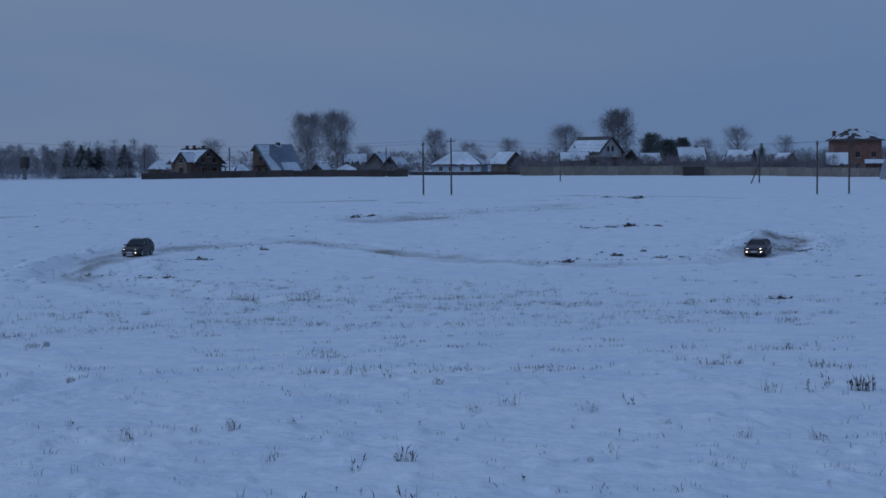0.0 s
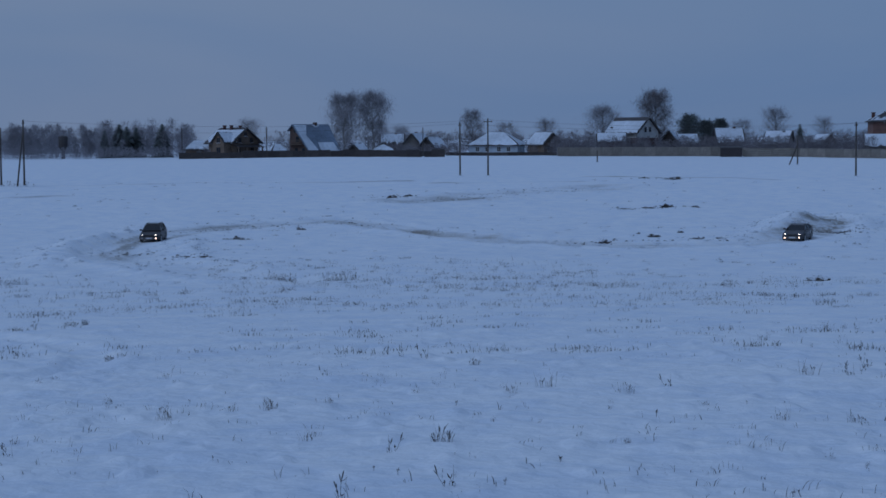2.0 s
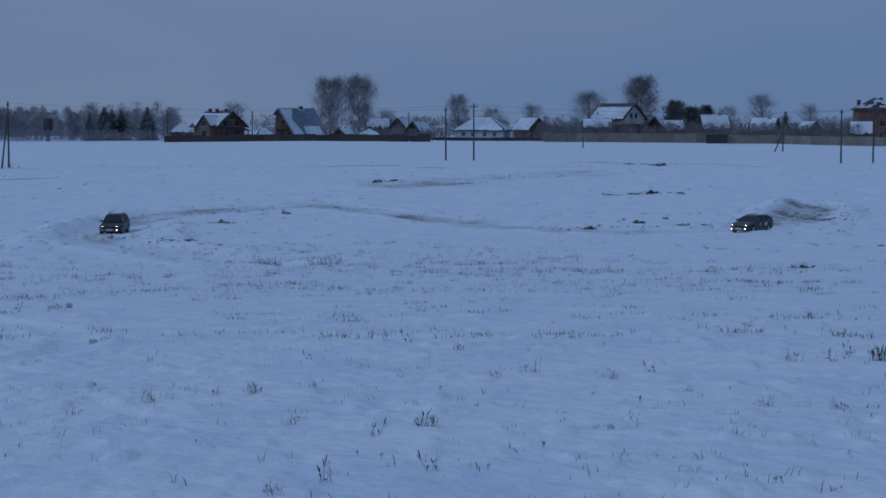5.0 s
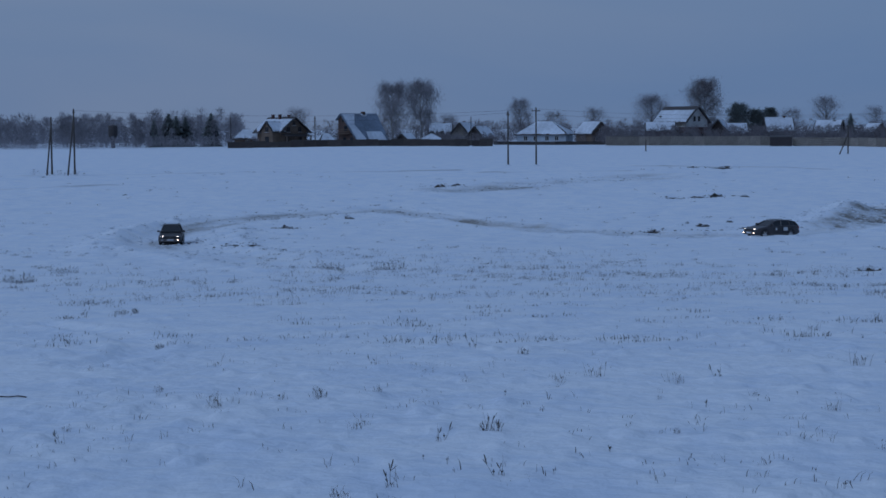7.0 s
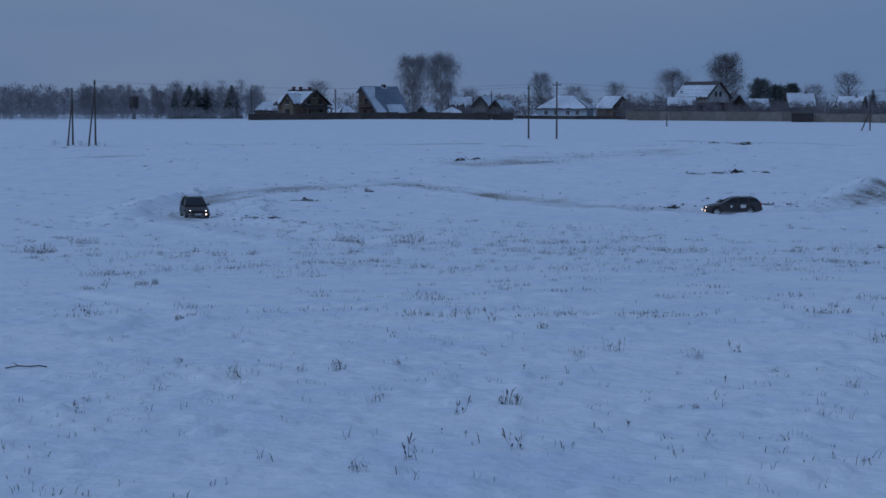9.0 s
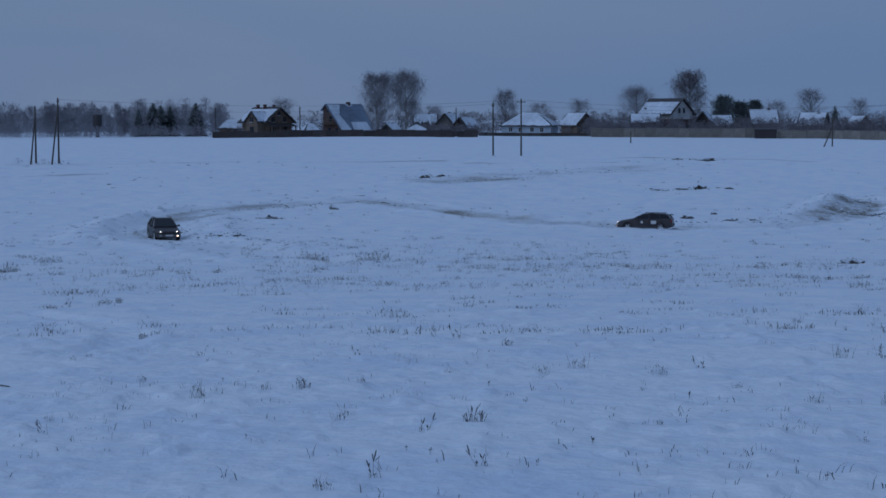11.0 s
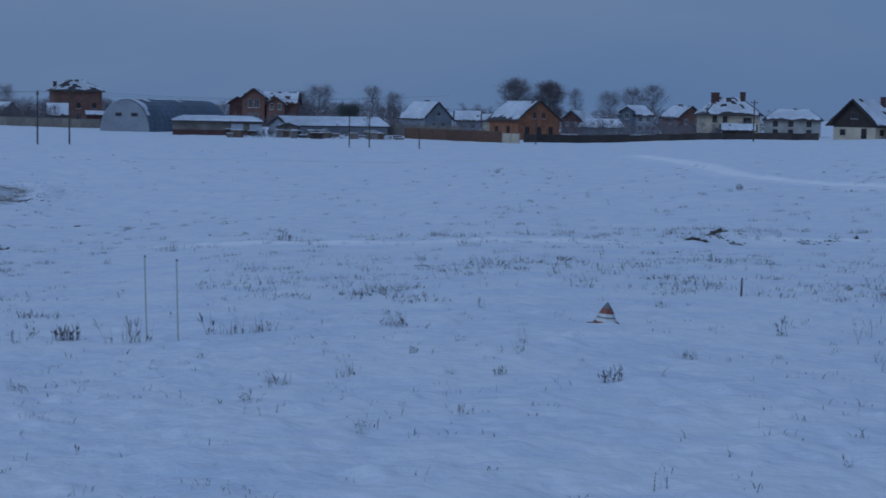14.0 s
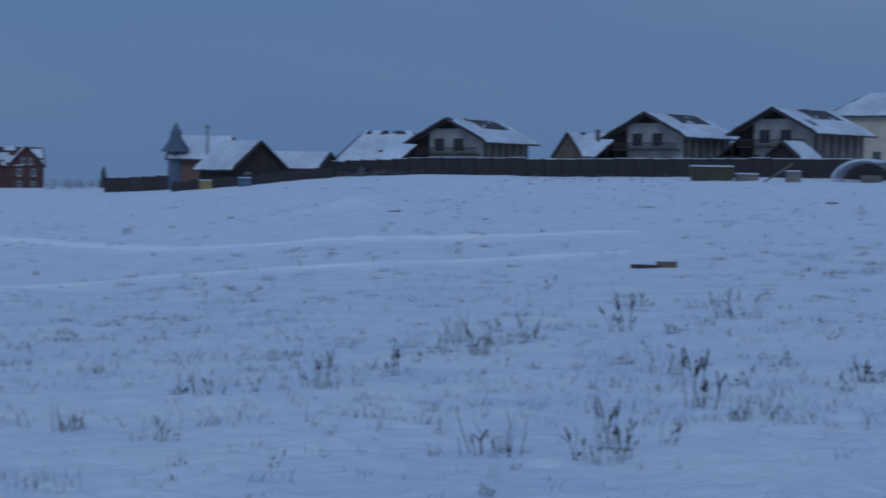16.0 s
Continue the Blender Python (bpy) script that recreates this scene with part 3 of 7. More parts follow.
def steep_cottage(az, d, turn):
    """A cottage whose one steep roof slope falls from a high ridge almost to the ground; its brick gable end has a balcony."""
    top = thing("house", facing(az, d, turn), "steep-roofed brick cottage with half its snow slid off", "house", "houses of the village")
    half, front, rear, peak = 6.0, -6.2, 1.3, 7.9
    for x in (-half, half - 1.6):
        bm = bmesh.new()
        a = [bm.verts.new((x, y, z)) for y, z in ((front + 0.5, -0.6), (rear, -0.6), (rear, peak - 1.0), (0, peak - 0.2), (front + 0.5, 0.9))]
        b = [bm.verts.new((v.co.x + 0.3, v.co.y, v.co.z)) for v in a]
        bm.faces.new(a), bm.faces.new(b[::-1])
        for k in range(5):
            bm.faces.new((a[k], b[k], b[(k + 1) % 5], a[(k + 1) % 5]))
        bmesh.ops.recalc_face_normals(bm, faces=bm.faces)
        part("gable", bm, BRICK_SHADE, top)
    part("rear_wall", boxed(-half + 0.3, half - 1.6, rear - 0.3, rear, -0.6, peak - 1.2), BRICK_SHADE, top)
    low, high_line = ((-half - 0.5, front, 0.4), (half - 1.4, front, 0.4)), ((half + 0.3, 0, peak), (-half - 0.7, 0, peak))
    bm = slab(bmesh.new(), low + high_line, 0.22)
    bmesh.ops.recalc_face_normals(bm, faces=bm.faces)
    slope = part("roof", bm, FROST_ROOF, top, "steep blue-grey sheet roof")
    bm = slab(bmesh.new(), ((-half - 0.7, 0, peak), (half + 0.3, 0, peak), (half, rear + 0.5, peak - 1.5), (-half - 0.5, rear + 0.5, peak - 1.5)), 0.2)
    bmesh.ops.recalc_face_normals(bm, faces=bm.faces)
    part("roof", bm, FROST_ROOF, top)
    a, b, c, e = (Vector(v) for v in low + high_line)

    def on(u, v):
        return a.lerp(b, u).lerp(e.lerp(c, u), v)
    for k, (u0, u1, v0, v1, w0, w1) in enumerate(((0.0, 0.36, 0.0, 0.62, 0.02, 0.20), (0.36, 0.97, 0.0, 0.40, 0.42, 0.88), (0.02, 0.20, 0.62, 0.96, 0.02, 0.36), (0.56, 0.66, 0.9, 0.97, 0.5, 0.72))):
        part("snow", snow_patch(bmesh.new(), on(u0, v0), on(u1, v0), on(w1, v1), on(w0, v1), 0.16, 0.04, 31 + k, 12, 0.02), SNOW, slope, "sheet of snow left on the steep roof")
    part("chimney", boxed(0.9, 1.7, -0.5, 0.3, peak - 1, peak + 0.45, 0.03), BRICK_SHADE, top)
    deck = part("balcony", boxed(-half - 0.9, -half, -3.2, 1.0, 2.9, 3.1), LOG, top, "brown wooden balcony")
    for z in (3.5, 3.95):
        part("rail", boxed(-half - 0.9, -half - 0.8, -3.2, 1.0, z, z + 0.12), LOG, deck)
    for y, z, w, h in ((-3.3, 0.7, 1.2, 1.5), (-0.9, 0.7, 1.2, 1.5), (-1.3, 3.4, 1.3, 1.6), (-0.4, 5.7, 0.9, 0.9)):
        ob = part("window", boxed(-half - 0.06, -half + 0.02, y - w / 2, y + w / 2, z, z + h), FRAME_BROWN, top)
        part("pane", boxed(-half - 0.09, -half - 0.062, y - w / 2 + 0.12, y + w / 2 - 0.12, z + 0.12, z + h - 0.12), GLASS, ob)
    return top


steep_cottage(-5.62, 420, 46)
house(-3.2, 405, 3.8, 3.8, 1.7, 1.0, "small garden summerhouse under a pointed snowy roof", TIMBER, DARK_ROOF, hip=0.4, name="summerhouse", category="summerhouse", ragged=0.05)
house(-2.9, 455, 5.5, 5.0, 2.6, 2.6, "low village cottage with patchy snow on its roof", GREY_WOOD, DARK_ROOF, ridge="x", ragged=0.5, windows=(("f", -1, 1, 1, 1), ("f", 1, 1, 1, 1)), chimneys=((1, 0, 5.8, 0.5),))
house(-2.05, 452, 5.5, 6.0, 2.6, 2.8, "low village cottage with a thin cover of snow on its roof", GREY_WOOD, DARK_ROOF, turn=-30, ragged=0.4, windows=(("f", -1, 1, 1, 1), ("f", 1, 1, 1, 1)), chimneys=((-1, 1, 6.0, 0.5),))
house(-1.55, 430, 4.4, 5.0, 2.2, 2.2, "dark timber barn with a snowy roof slope", TIMBER, DARK_ROOF, turn=-35, name="barn", category="barn")
house(-4.05, 415, 3.0, 3.0, 1.5, 1.2, "small plank shed with snow on its pointed roof", TIMBER, DARK_ROOF, ridge="y", turn=-40, name="shed", category="shed")
house(-6.75, 412, 3.6, 3.0, 1.6, 1.3, "small plank shed with a snowy roof by the fence", TIMBER, DARK_ROOF, ridge="x", hip=0.3, turn=20, name="shed", category="shed")
house(0.61, 430, 12.6, 8.0, 2.8, 2.7, "pale blue boarded house with a hipped snow roof", BLUE_WALL, DARK_ROOF, ridge="x", hip=0.34, ragged=0.08, turn=-14,
      windows=(("f", -4, 1, 1, 1.2), ("f", -1.5, 1, 1, 1.2), ("f", 1.5, 1, 1, 1.2), ("f", 4, 1, 1, 1.2)))
house(2.2, 425, 5.2, 6.4, 3.0, 2.4, "small brown wooden house with a snow-white roof slope", LOG, DARK_ROOF, turn=38, windows=(("f", -1.2, 1, 0.9, 1.1), ("f", 1.2, 1, 0.9, 1.1), ("f", 0, 3.2, 0.8, 0.8)), ragged=0.06)
house(5.15, 430, 8.6, 9.4, 5.8, 3.4, "large brick house with a pale attic gable and snowy roof", WHITE_WALL, DARK_ROOF, turn=52, eave=0.8, base=4.2, base_mat=BRICK_DARK, ragged=0.12, snow=(0.74, 0.8),
      windows=(("f", -0.9, 5.6, 0.9, 1.3), ("f", 0.9, 5.6, 0.9, 1.3), ("f", -2.2, 1.2, 1.2, 1.4), ("f", 2.2, 1.2, 1.2, 1.4), ("l", -3, 1.2, 1.2, 1.4), ("l", 1, 1.2, 1.2, 1.4), ("l", 4, 1.2, 1.2, 1.4)), frame_mat=FRAME_BROWN)
house(4.45, 424, 6.5, 4.0, 3.6, 1.6, "low brick annexe with a sloping snow roof", BRICK_DARK, DARK_ROOF, ridge="x", name="annexe", category="annexe", windows=(("f", -1.5, 1, 1, 1.2), ("f", 1.5, 1, 1, 1.2)))
house(6.4, 430, 3.4, 4.0, 3.6, 2.2, "narrow dark timber house with a snow-edged gable", TIMBER, DARK_ROOF, turn=-12, windows=(("f", 0, 1.4, 0.9, 1.1),))
house(6.95, 440, 4.6, 4.5, 2.7, 2.2, "small village cottage with a white snow roof", GREY_WOOD, DARK_ROOF, ridge="x", turn=15, windows=(("f", -1, 1, 0.9, 1), ("f", 1, 1, 0.9, 1)))
house(8.3, 450, 6.6, 6.0, 3.2, 3.2, "village cottage with a large snow-covered roof", GREY_WOOD, DARK_ROOF, ridge="x", turn=12, windows=(("f", -1.5, 1, 1, 1.1), ("f", 1.5, 1, 1, 1.1)), chimneys=((1.5, 0, 7.0, 0.6),))
house(9.95, 440, 6.0, 6.0, 2.8, 2.8, "village cottage under thick snow beside a spruce", GREY_WOOD, DARK_ROOF, ridge="x", turn=-15, windows=(("f", -1.5, 1, 1, 1.1), ("f", 1.5, 1, 1, 1.1)))
house(11.4, 445, 4.6, 5.0, 2.6, 2.2, "small cottage with a snowy roof among bushes", LOG, DARK_ROOF, turn=35, windows=(("f", 0, 1, 0.9, 1),))
house(13.05, 412, 4.6, 4.0, 2.6, 2.2, "lean shed with a bright snow roof before the brick house", GREY_WOOD, DARK_ROOF, ridge="x", name="shed", category="shed")
house(13.62, 430, 11.4, 10.0, 8.2, 2.3, "tall unfinished red brick house with a hipped roof", BRICK_RED, DARK_ROOF, ridge="x", hip=0.36, eave=0.7, ragged=0.2, bare=0.26, turn=8,
      windows=tuple(("f", u, z, 1.1, 1.4) for z in (1.0, 3.8) for u in (-3.8, 0, 3.8)), chimneys=((-5.0, 0, 10.3, 0.8),), frame_mat=FRAME_BROWN)
house(14.35, 400, 5.2, 4.0, 2.6, 0.6, "low brick outbuilding with snow along its roof", BRICK_DARK, DARK_ROOF, ridge="x", name="outbuilding", category="outbuilding")


def hangar(az, d, turn, wide, tall, long):
    """A barrel-vaulted sheet hangar with a grey end wall."""
    top = thing("hangar", facing(az, d, turn), "grey arched sheet-metal hangar with patches of snow", "hangar")
    n = 14
    arc = [(-wide / 2 * math.cos(math.pi * k / n) * (1 - 0.06 * math.sin(math.pi * k / n)), tall * math.sin(math.pi * k / n) ** 0.8) for k in range(n + 1)]
    bm = bmesh.new()
    front = [bm.verts.new((x, 0, z)) for x, z in arc]
    back = [bm.verts.new((x, 0.3, z)) for x, z in arc]
    bm.faces.new(front[::-1]), bm.faces.new(back)
    for k in range(n):
        bm.faces.new((front[k], front[k + 1], back[k + 1], back[k]))
    bm.faces.new((front[0], back[0], back[-1], front[-1]))
    part("end_wall", bm, GREY_WALL, top)
    ribs = 16
    for r in range(ribs):
        y0, y1 = 0.3 + (long - 0.3) * r / ribs, 0.3 + (long - 0.3) * (r + 1) / ribs - 0.08
        bm = bmesh.new()
        a = [bm.verts.new((x * 1.015, y0, z * 1.015)) for x, z in arc]
        b = [bm.verts.new((x * 1.015, y1, z * 1.015)) for x, z in arc]
        for k in range(n):
            bm.faces.new((a[k], a[k + 1], b[k + 1], b[k]))
        geo = bmesh.ops.extrude_face_region(bm, geom=bm.faces[:])
        for v in geo["geom"]:
            if isinstance(v, bmesh.types.BMVert):
                v.co = Vector((v.co.x * 0.985, v.co.y, v.co.z * 0.985))
        bmesh.ops.recalc_face_normals(bm, faces=bm.faces)
        part("roof_sheet", bm, BLUE_SHEET, top, "" if r else "blue-grey curved roof sheet")
    rnd = random.Random(5)
    for y0, y1, k0, k1 in ((0.0, 2.0, 8, 11), (0.3, 1.6, 11, 12), (4, 6.5, 7, 9), (9, 14, 6, 8), (16, 18, 7, 9), (20, 26, 5, 8)):
        bm = bmesh.new()
        rows = [[bm.verts.new((arc[k][0] * 1.03, y + rnd.uniform(-0.4, 0.4), arc[k][1] * 1.03)) for k in range(k0, k1 + 1)] for y in (y0, (y0 + y1) / 2, y1)]
        for i in range(2):
            for k in range(len(rows[0]) - 1):
                bm.faces.new((rows[i][k], rows[i][k + 1], rows[i + 1][k + 1], rows[i + 1][k]))
        part("snow", bm, SNOW, top, "patch of snow on the vault")
    for u in (-2.1, 1.6):
        ob = part("window", boxed(u, u + 1.5, -0.06, 0.0, 3.1, 3.8), FRAME_BROWN, top)
        part("pane", boxed(u + 0.1, u + 1.4, -0.09, -0.062, 3.18, 3.72), GLASS, ob)
    return top


hangar(15.2, 342, -34, 11.5, 6.4, 30)
garages = house(18.25, 320, 16.4, 6.0, 2.7, 0.7, "long low brick garage row with a snowy roof", GREY_WOOD, DARK_ROOF, ridge="x", hip=0.1, name="garage_row", category="garage", base=1.1, base_mat=BRICK_DARK, ragged=0.05)
for u in (3.6, 7.0):
    part("door", boxed(u - 1.1, u + 1.1, -3.12, -3.02, -0.3, 2.3, 0.02), BLUE_WALL, garages, "pale blue garage door")
mansion = house(19.5, 430, 5.6, 8.0, 7.4, 1.9, "large new red brick house with several snowy gables", BRICK_RED, ROOF_RED, turn=-8, ragged=0.4,
                windows=(("f", -0.7, 4.8, 1.1, 2.2), ("f", 0.8, 4.8, 1.1, 2.2), ("f", -0.8, 1.6, 1.1, 1.6), ("f", 0.8, 1.6, 1.1, 1.6)))
house(0, 0, 8.4, 7.0, 6.2, 2.4, "", BRICK_RED, ROOF_RED, ridge="x", wing_of=mansion, shift=pose(6.2, 2.0, 0), ragged=0.2, bare=0.2,
      windows=(("f", -1.8, 4.4, 1.0, 1.6), ("f", 1.4, 4.4, 1.0, 1.6), ("f", -1.8, 1.4, 1.0, 1.6), ("f", 1.4, 1.4, 1.0, 1.6)))
house(0, 0, 4.4, 4.0, 5.8, 1.5, "", BRICK_RED, ROOF_RED, wing_of=mansion, shift=pose(5.6, -2.4, 0), windows=(("f", -1, 4.4, 0.9, 1.6), ("f", 1, 4.4, 0.9, 1.6)))
house(0, 0, 4.0, 5.0, 5.9, 1.3, "", BRICK_DARK, ROOF_RED, wing_of=mansion, shift=pose(-4.6, 2.4, 0))
house(21.95, 346, 23.0, 8.0, 1.8, 1.5, "long low farm shed under an even sheet of snow", GREY_WALL, DARK_ROOF, ridge="x", name="farm_shed", category="shed", ragged=0.03, bare=0.03, turn=30,
      windows=(("f", -9.5, 0.8, 1.2, 0.8), ("l", 0, 0.8, 1.2, 0.9)))
house(20.6, 322, 3.4, 3.0, 1.8, 0.6, "small plank hut with a snowy roof", GREY_WOOD, DARK_ROOF, name="hut", category="hut")
house(25.2, 400, 8.6, 8.6, 3.4, 3.6, "grey house with a broad snow-covered roof", GREY_WALL, DARK_ROOF, turn=42, ragged=0.05, eave=0.4, windows=(("f", -1.5, 1.2, 1.1, 1.3), ("f", 1.5, 1.2, 1.1, 1.3), ("f", 0, 3.9, 1.1, 1.2)), chimneys=((2, 2, 7.6, 0.8),))
house(26.6, 395, 5.5, 5.0, 3.4, 1.8, "grey village house with a flat snowy roof", GREY_WALL, DARK_ROOF, ridge="x", windows=(("f", -1.2, 1.4, 1, 1.2), ("f", 1.2, 1.4, 1, 1.2)))
house(27.4, 372, 3.6, 4.0, 3.6, 1.0, "narrow yellow annexe with a snowy roof", CREAM, DARK_ROOF, ridge="x", windows=(("f", 0, 1.6, 1, 1.2),))
house(28.5, 345, 10.2, 10.0, 4.2, 3.7, "unfinished orange brick house with a pitched snowy roof", BRICK_ORANGE, DARK_ROOF, turn=36, eave=0.5, snow=(0.92, 1), ragged=0.3,
      windows=(("f", -1.1, 4.4, 0.8, 1.2), ("f", 1.1, 4.4, 0.8, 1.2), ("f", -2.9, 1.2, 1.1, 1.6), ("f", 0, 1.2, 1.1, 1.6), ("f", 2.9, 1.2, 1.1, 1.6), ("l", -2.4, 1.2, 1.1, 1.6), ("l", 1.6, 1.2, 1.1, 1.6)), frame_mat=FRAME_BROWN)
house(31.1, 400, 11.0, 6.0, 2.4, 1.6, "low white-roofed outbuilding behind a wall", GREY_WALL, DARK_ROOF, ridge="x", hip=0.15, ragged=0.04, name="outbuilding", category="outbuilding")
turreted = house(32.2, 440, 9.0, 9.0, 5.0, 2.2, "grey two-storey house with a brick stair turret", GREY_WALL, DARK_ROOF, ridge="x", hip=0.25, ragged=0.15,
                 windows=(("f", 1.2, 3.3, 1, 1.3), ("f", 3.2, 3.3, 1, 1.3), ("f", 1.2, 1.0, 1, 1.4), ("f", 3.2, 1.2, 1, 1.4)))
house(0, 0, 3.0, 3.0, 6.0, 1.0, "", BLUE_SHEET, DARK_ROOF, wing_of=turreted, shift=pose(-2.2, -4.6, 0), windows=(("f", 0, 4.0, 1.2, 1.5), ("f", 0, 1.2, 1.2, 1.5)))
house(30.3, 445, 6.0, 7.0, 3.6, 2.2, "brown brick house with a snowy gable roof", BRICK_DARK, DARK_ROOF, turn=-30, windows=(("f", -1.2, 2.0, 1, 1.2), ("f", 1.2, 2.0, 1, 1.2)))
house(33.75, 405, 6.6, 7.6, 4.5, 2.3, "red-brown brick house with a snow-covered roof", BRICK_RED, DARK_ROOF, turn=34, ragged=0.2, windows=(("f", -1.5, 2.8, 1, 1.3), ("f", 1.5, 2.8, 1, 1.3), ("l", 0, 2.8, 1, 1.3)), chimneys=((0, 1, 7.4, 0.7),))
house(35.25, 372, 11.6, 9.0, 5.2, 3.2, "cream two-storey house with two brick chimneys", CREAM, DARK_ROOF, ridge="x", hip=0.3, eave=0.7, turn=14, ragged=0.2, base=1.6, base_mat=CREAM, bare=0.2,
      windows=(("f", -4.0, 3.2, 1.0, 1.4), ("f", -1.8, 3.2, 1.0, 1.4), ("f", 3.0, 3.0, 1.8, 1.3), ("f", 3.0, 0.6, 1.6, 1.3), ("f", -3.2, 0.6, 1.2, 1.4)), chimneys=((-3.2, -1, 9.6, 1.5), (2.8, -1, 9.8, 1.0)), frame_mat=FRAME_BROWN)
house(35.6, 335, 6.0, 4.0, 1.9, 0.9, "low dark garage with snow on the roof", TIMBER, DARK_ROOF, ridge="x", name="garage", category="garage")
house(37.35, 374, 11.8, 8.0, 3.9, 1.9, "pale rendered house with a low hipped snowy roof", GREY_SHADED_RENDER, DARK_ROOF, ridge="x", hip=0.22, ragged=0.2, eave=0.6,
      windows=tuple(("f", u, z, 1.1, 1.3) for z in (0.5, 2.3) for u in (-3.6, -0.4, 3.4)), frame_mat=FRAME_BROWN, chimneys=((0.4, 0, 6.3, 0.6),))
chalet = house(39.85, 340, 9.6, 11.0, 3.4, 4.0, "chalet with dark timber gables over a cream ground floor", TIMBER, DARK_ROOF, turn=-34, eave=1.1, base=2.3, base_mat=CREAM, ragged=0.05, bare=0.1,
               windows=(("f", -2.6, 0.7, 1.2, 1.2), ("f", 2.2, 0.1, 1.2, 2.0), ("r", -3.4, 0.7, 1.3, 1.2), ("f", 0, 3.9, 1.5, 1.3)), frame_mat=FRAME_BROWN, chimneys=((1.6, 1.5, 8.2, 0.8),))
house(0, 0, 6.8, 7.0, 3.2, 2.9, "", TIMBER, DARK_ROOF, ridge="y", eave=0.9, base=2.3, base_mat=CREAM, wing_of=chalet, shift=pose(5.2, 2.0, 0, 0, 0, 62), ragged=0.05,
      windows=(("f", 0.8, 0.7, 1.4, 1.2), ("f", 0, 3.6, 1.3, 1.1)), frame_mat=FRAME_BROWN)
house(41.9, 392, 6.0, 5.0, 3.0, 1.8, "small snow-roofed house behind the lane", WHITE_WALL, DARK_ROOF, ridge="x", ragged=0.03, windows=(("f", 0, 1.2, 1, 1.2),))
TALL = tuple(("f", u, z, 1.0, 1.6) for z in (0.2, 2.6) for u in (-1.3, 1.3))
red_house = house(43.62, 352, 15.0, 9.0, 4.7, 3.5, "dark red brick house with twin gables and white windows", BRICK_DARK, ROOF_RED, ridge="x", eave=0.4, turn=6, ragged=0.1, bare=0.31, windows=TALL)
for u in (-4.1, 4.1):
    house(0, 0, 6.6, 5.0, 4.72, 3.5, "", BRICK_DARK, ROOF_RED, wing_of=red_house, shift=pose(u, -2.2, 0), eave=0.35, ragged=0.1,
          windows=(("f", -0.75, 4.9, 0.8, 1.3), ("f", 0.75, 4.9, 0.8, 1.3), ("f", -1.4, 2.6, 0.9, 1.5), ("f", 1.4, 2.6, 0.9, 1.5), ("f", -1.4, 0.2, 0.9, 1.4), ("f", 1.4, 0.2, 0.9, 1.4)))
hall = house(50.08, 266, 8.0, 7.0, 4.9, 2.8, "brick house with a pointed tower and a wide snow roof", BRICK_RED, DARK_ROOF, ridge="x", eave=1.0, turn=-8, ragged=0.04, bare=0.04,
             windows=(("f", -3.2, 1.2, 1.0, 1.6), ("f", 0.5, 1.2, 1.0, 1.6)), frame_mat=FRAME_BROWN)
bm = bmesh.new()
rod(bm, (-3.6, -2.9, -0.4), (-3.6, -2.9, 5.4), 1.2, 1.2, 8)
rod(bm, (-3.6, -2.9, 5.4), (-3.6, -2.9, 7.3), 2.4, 0.95, 8)
rod(bm, (-3.6, -2.9, 7.3), (-3.6, -2.9, 8.2), 0.85, 0.85, 8)
rod(bm, (-3.6, -2.9, 8.2), (-3.6, -2.9, 9.9), 0.95, 0.05, 8)
part("tower", bm, BLUE_SHEET, hall, "grey tower with a tapering spire")
house(51.4, 249, 8.8, 8.2, 2.7, 3.5, "wooden bathhouse with a deep snowy roof and open gable", TIMBER, DARK_ROOF, turn=36, eave=0.9, ragged=0.03, bare=0.02, gable_mat=TIMBER, windows=(("f", -2, 0.9, 1.0, 1.0),), frame_mat=FRAME_WHITE)
house(53.35, 263, 6.0, 10.2, 2.0, 2.15, "low brown garage with a smooth snow roof", TIMBER, DARK_ROOF, turn=58, eave=0.5, ragged=0.02, bare=0.02, name="garage", category="garage", gable_mat=TIMBER)
house(56.3, 272, 14.0, 10.0, 2.2, 4.4, "large dark roof half cleared of snow behind the fence", TIMBER, DARK_ROOF, ridge="x", hip=0.22, turn=-14, eave=0.8, ragged=0.08, bare=0.13)


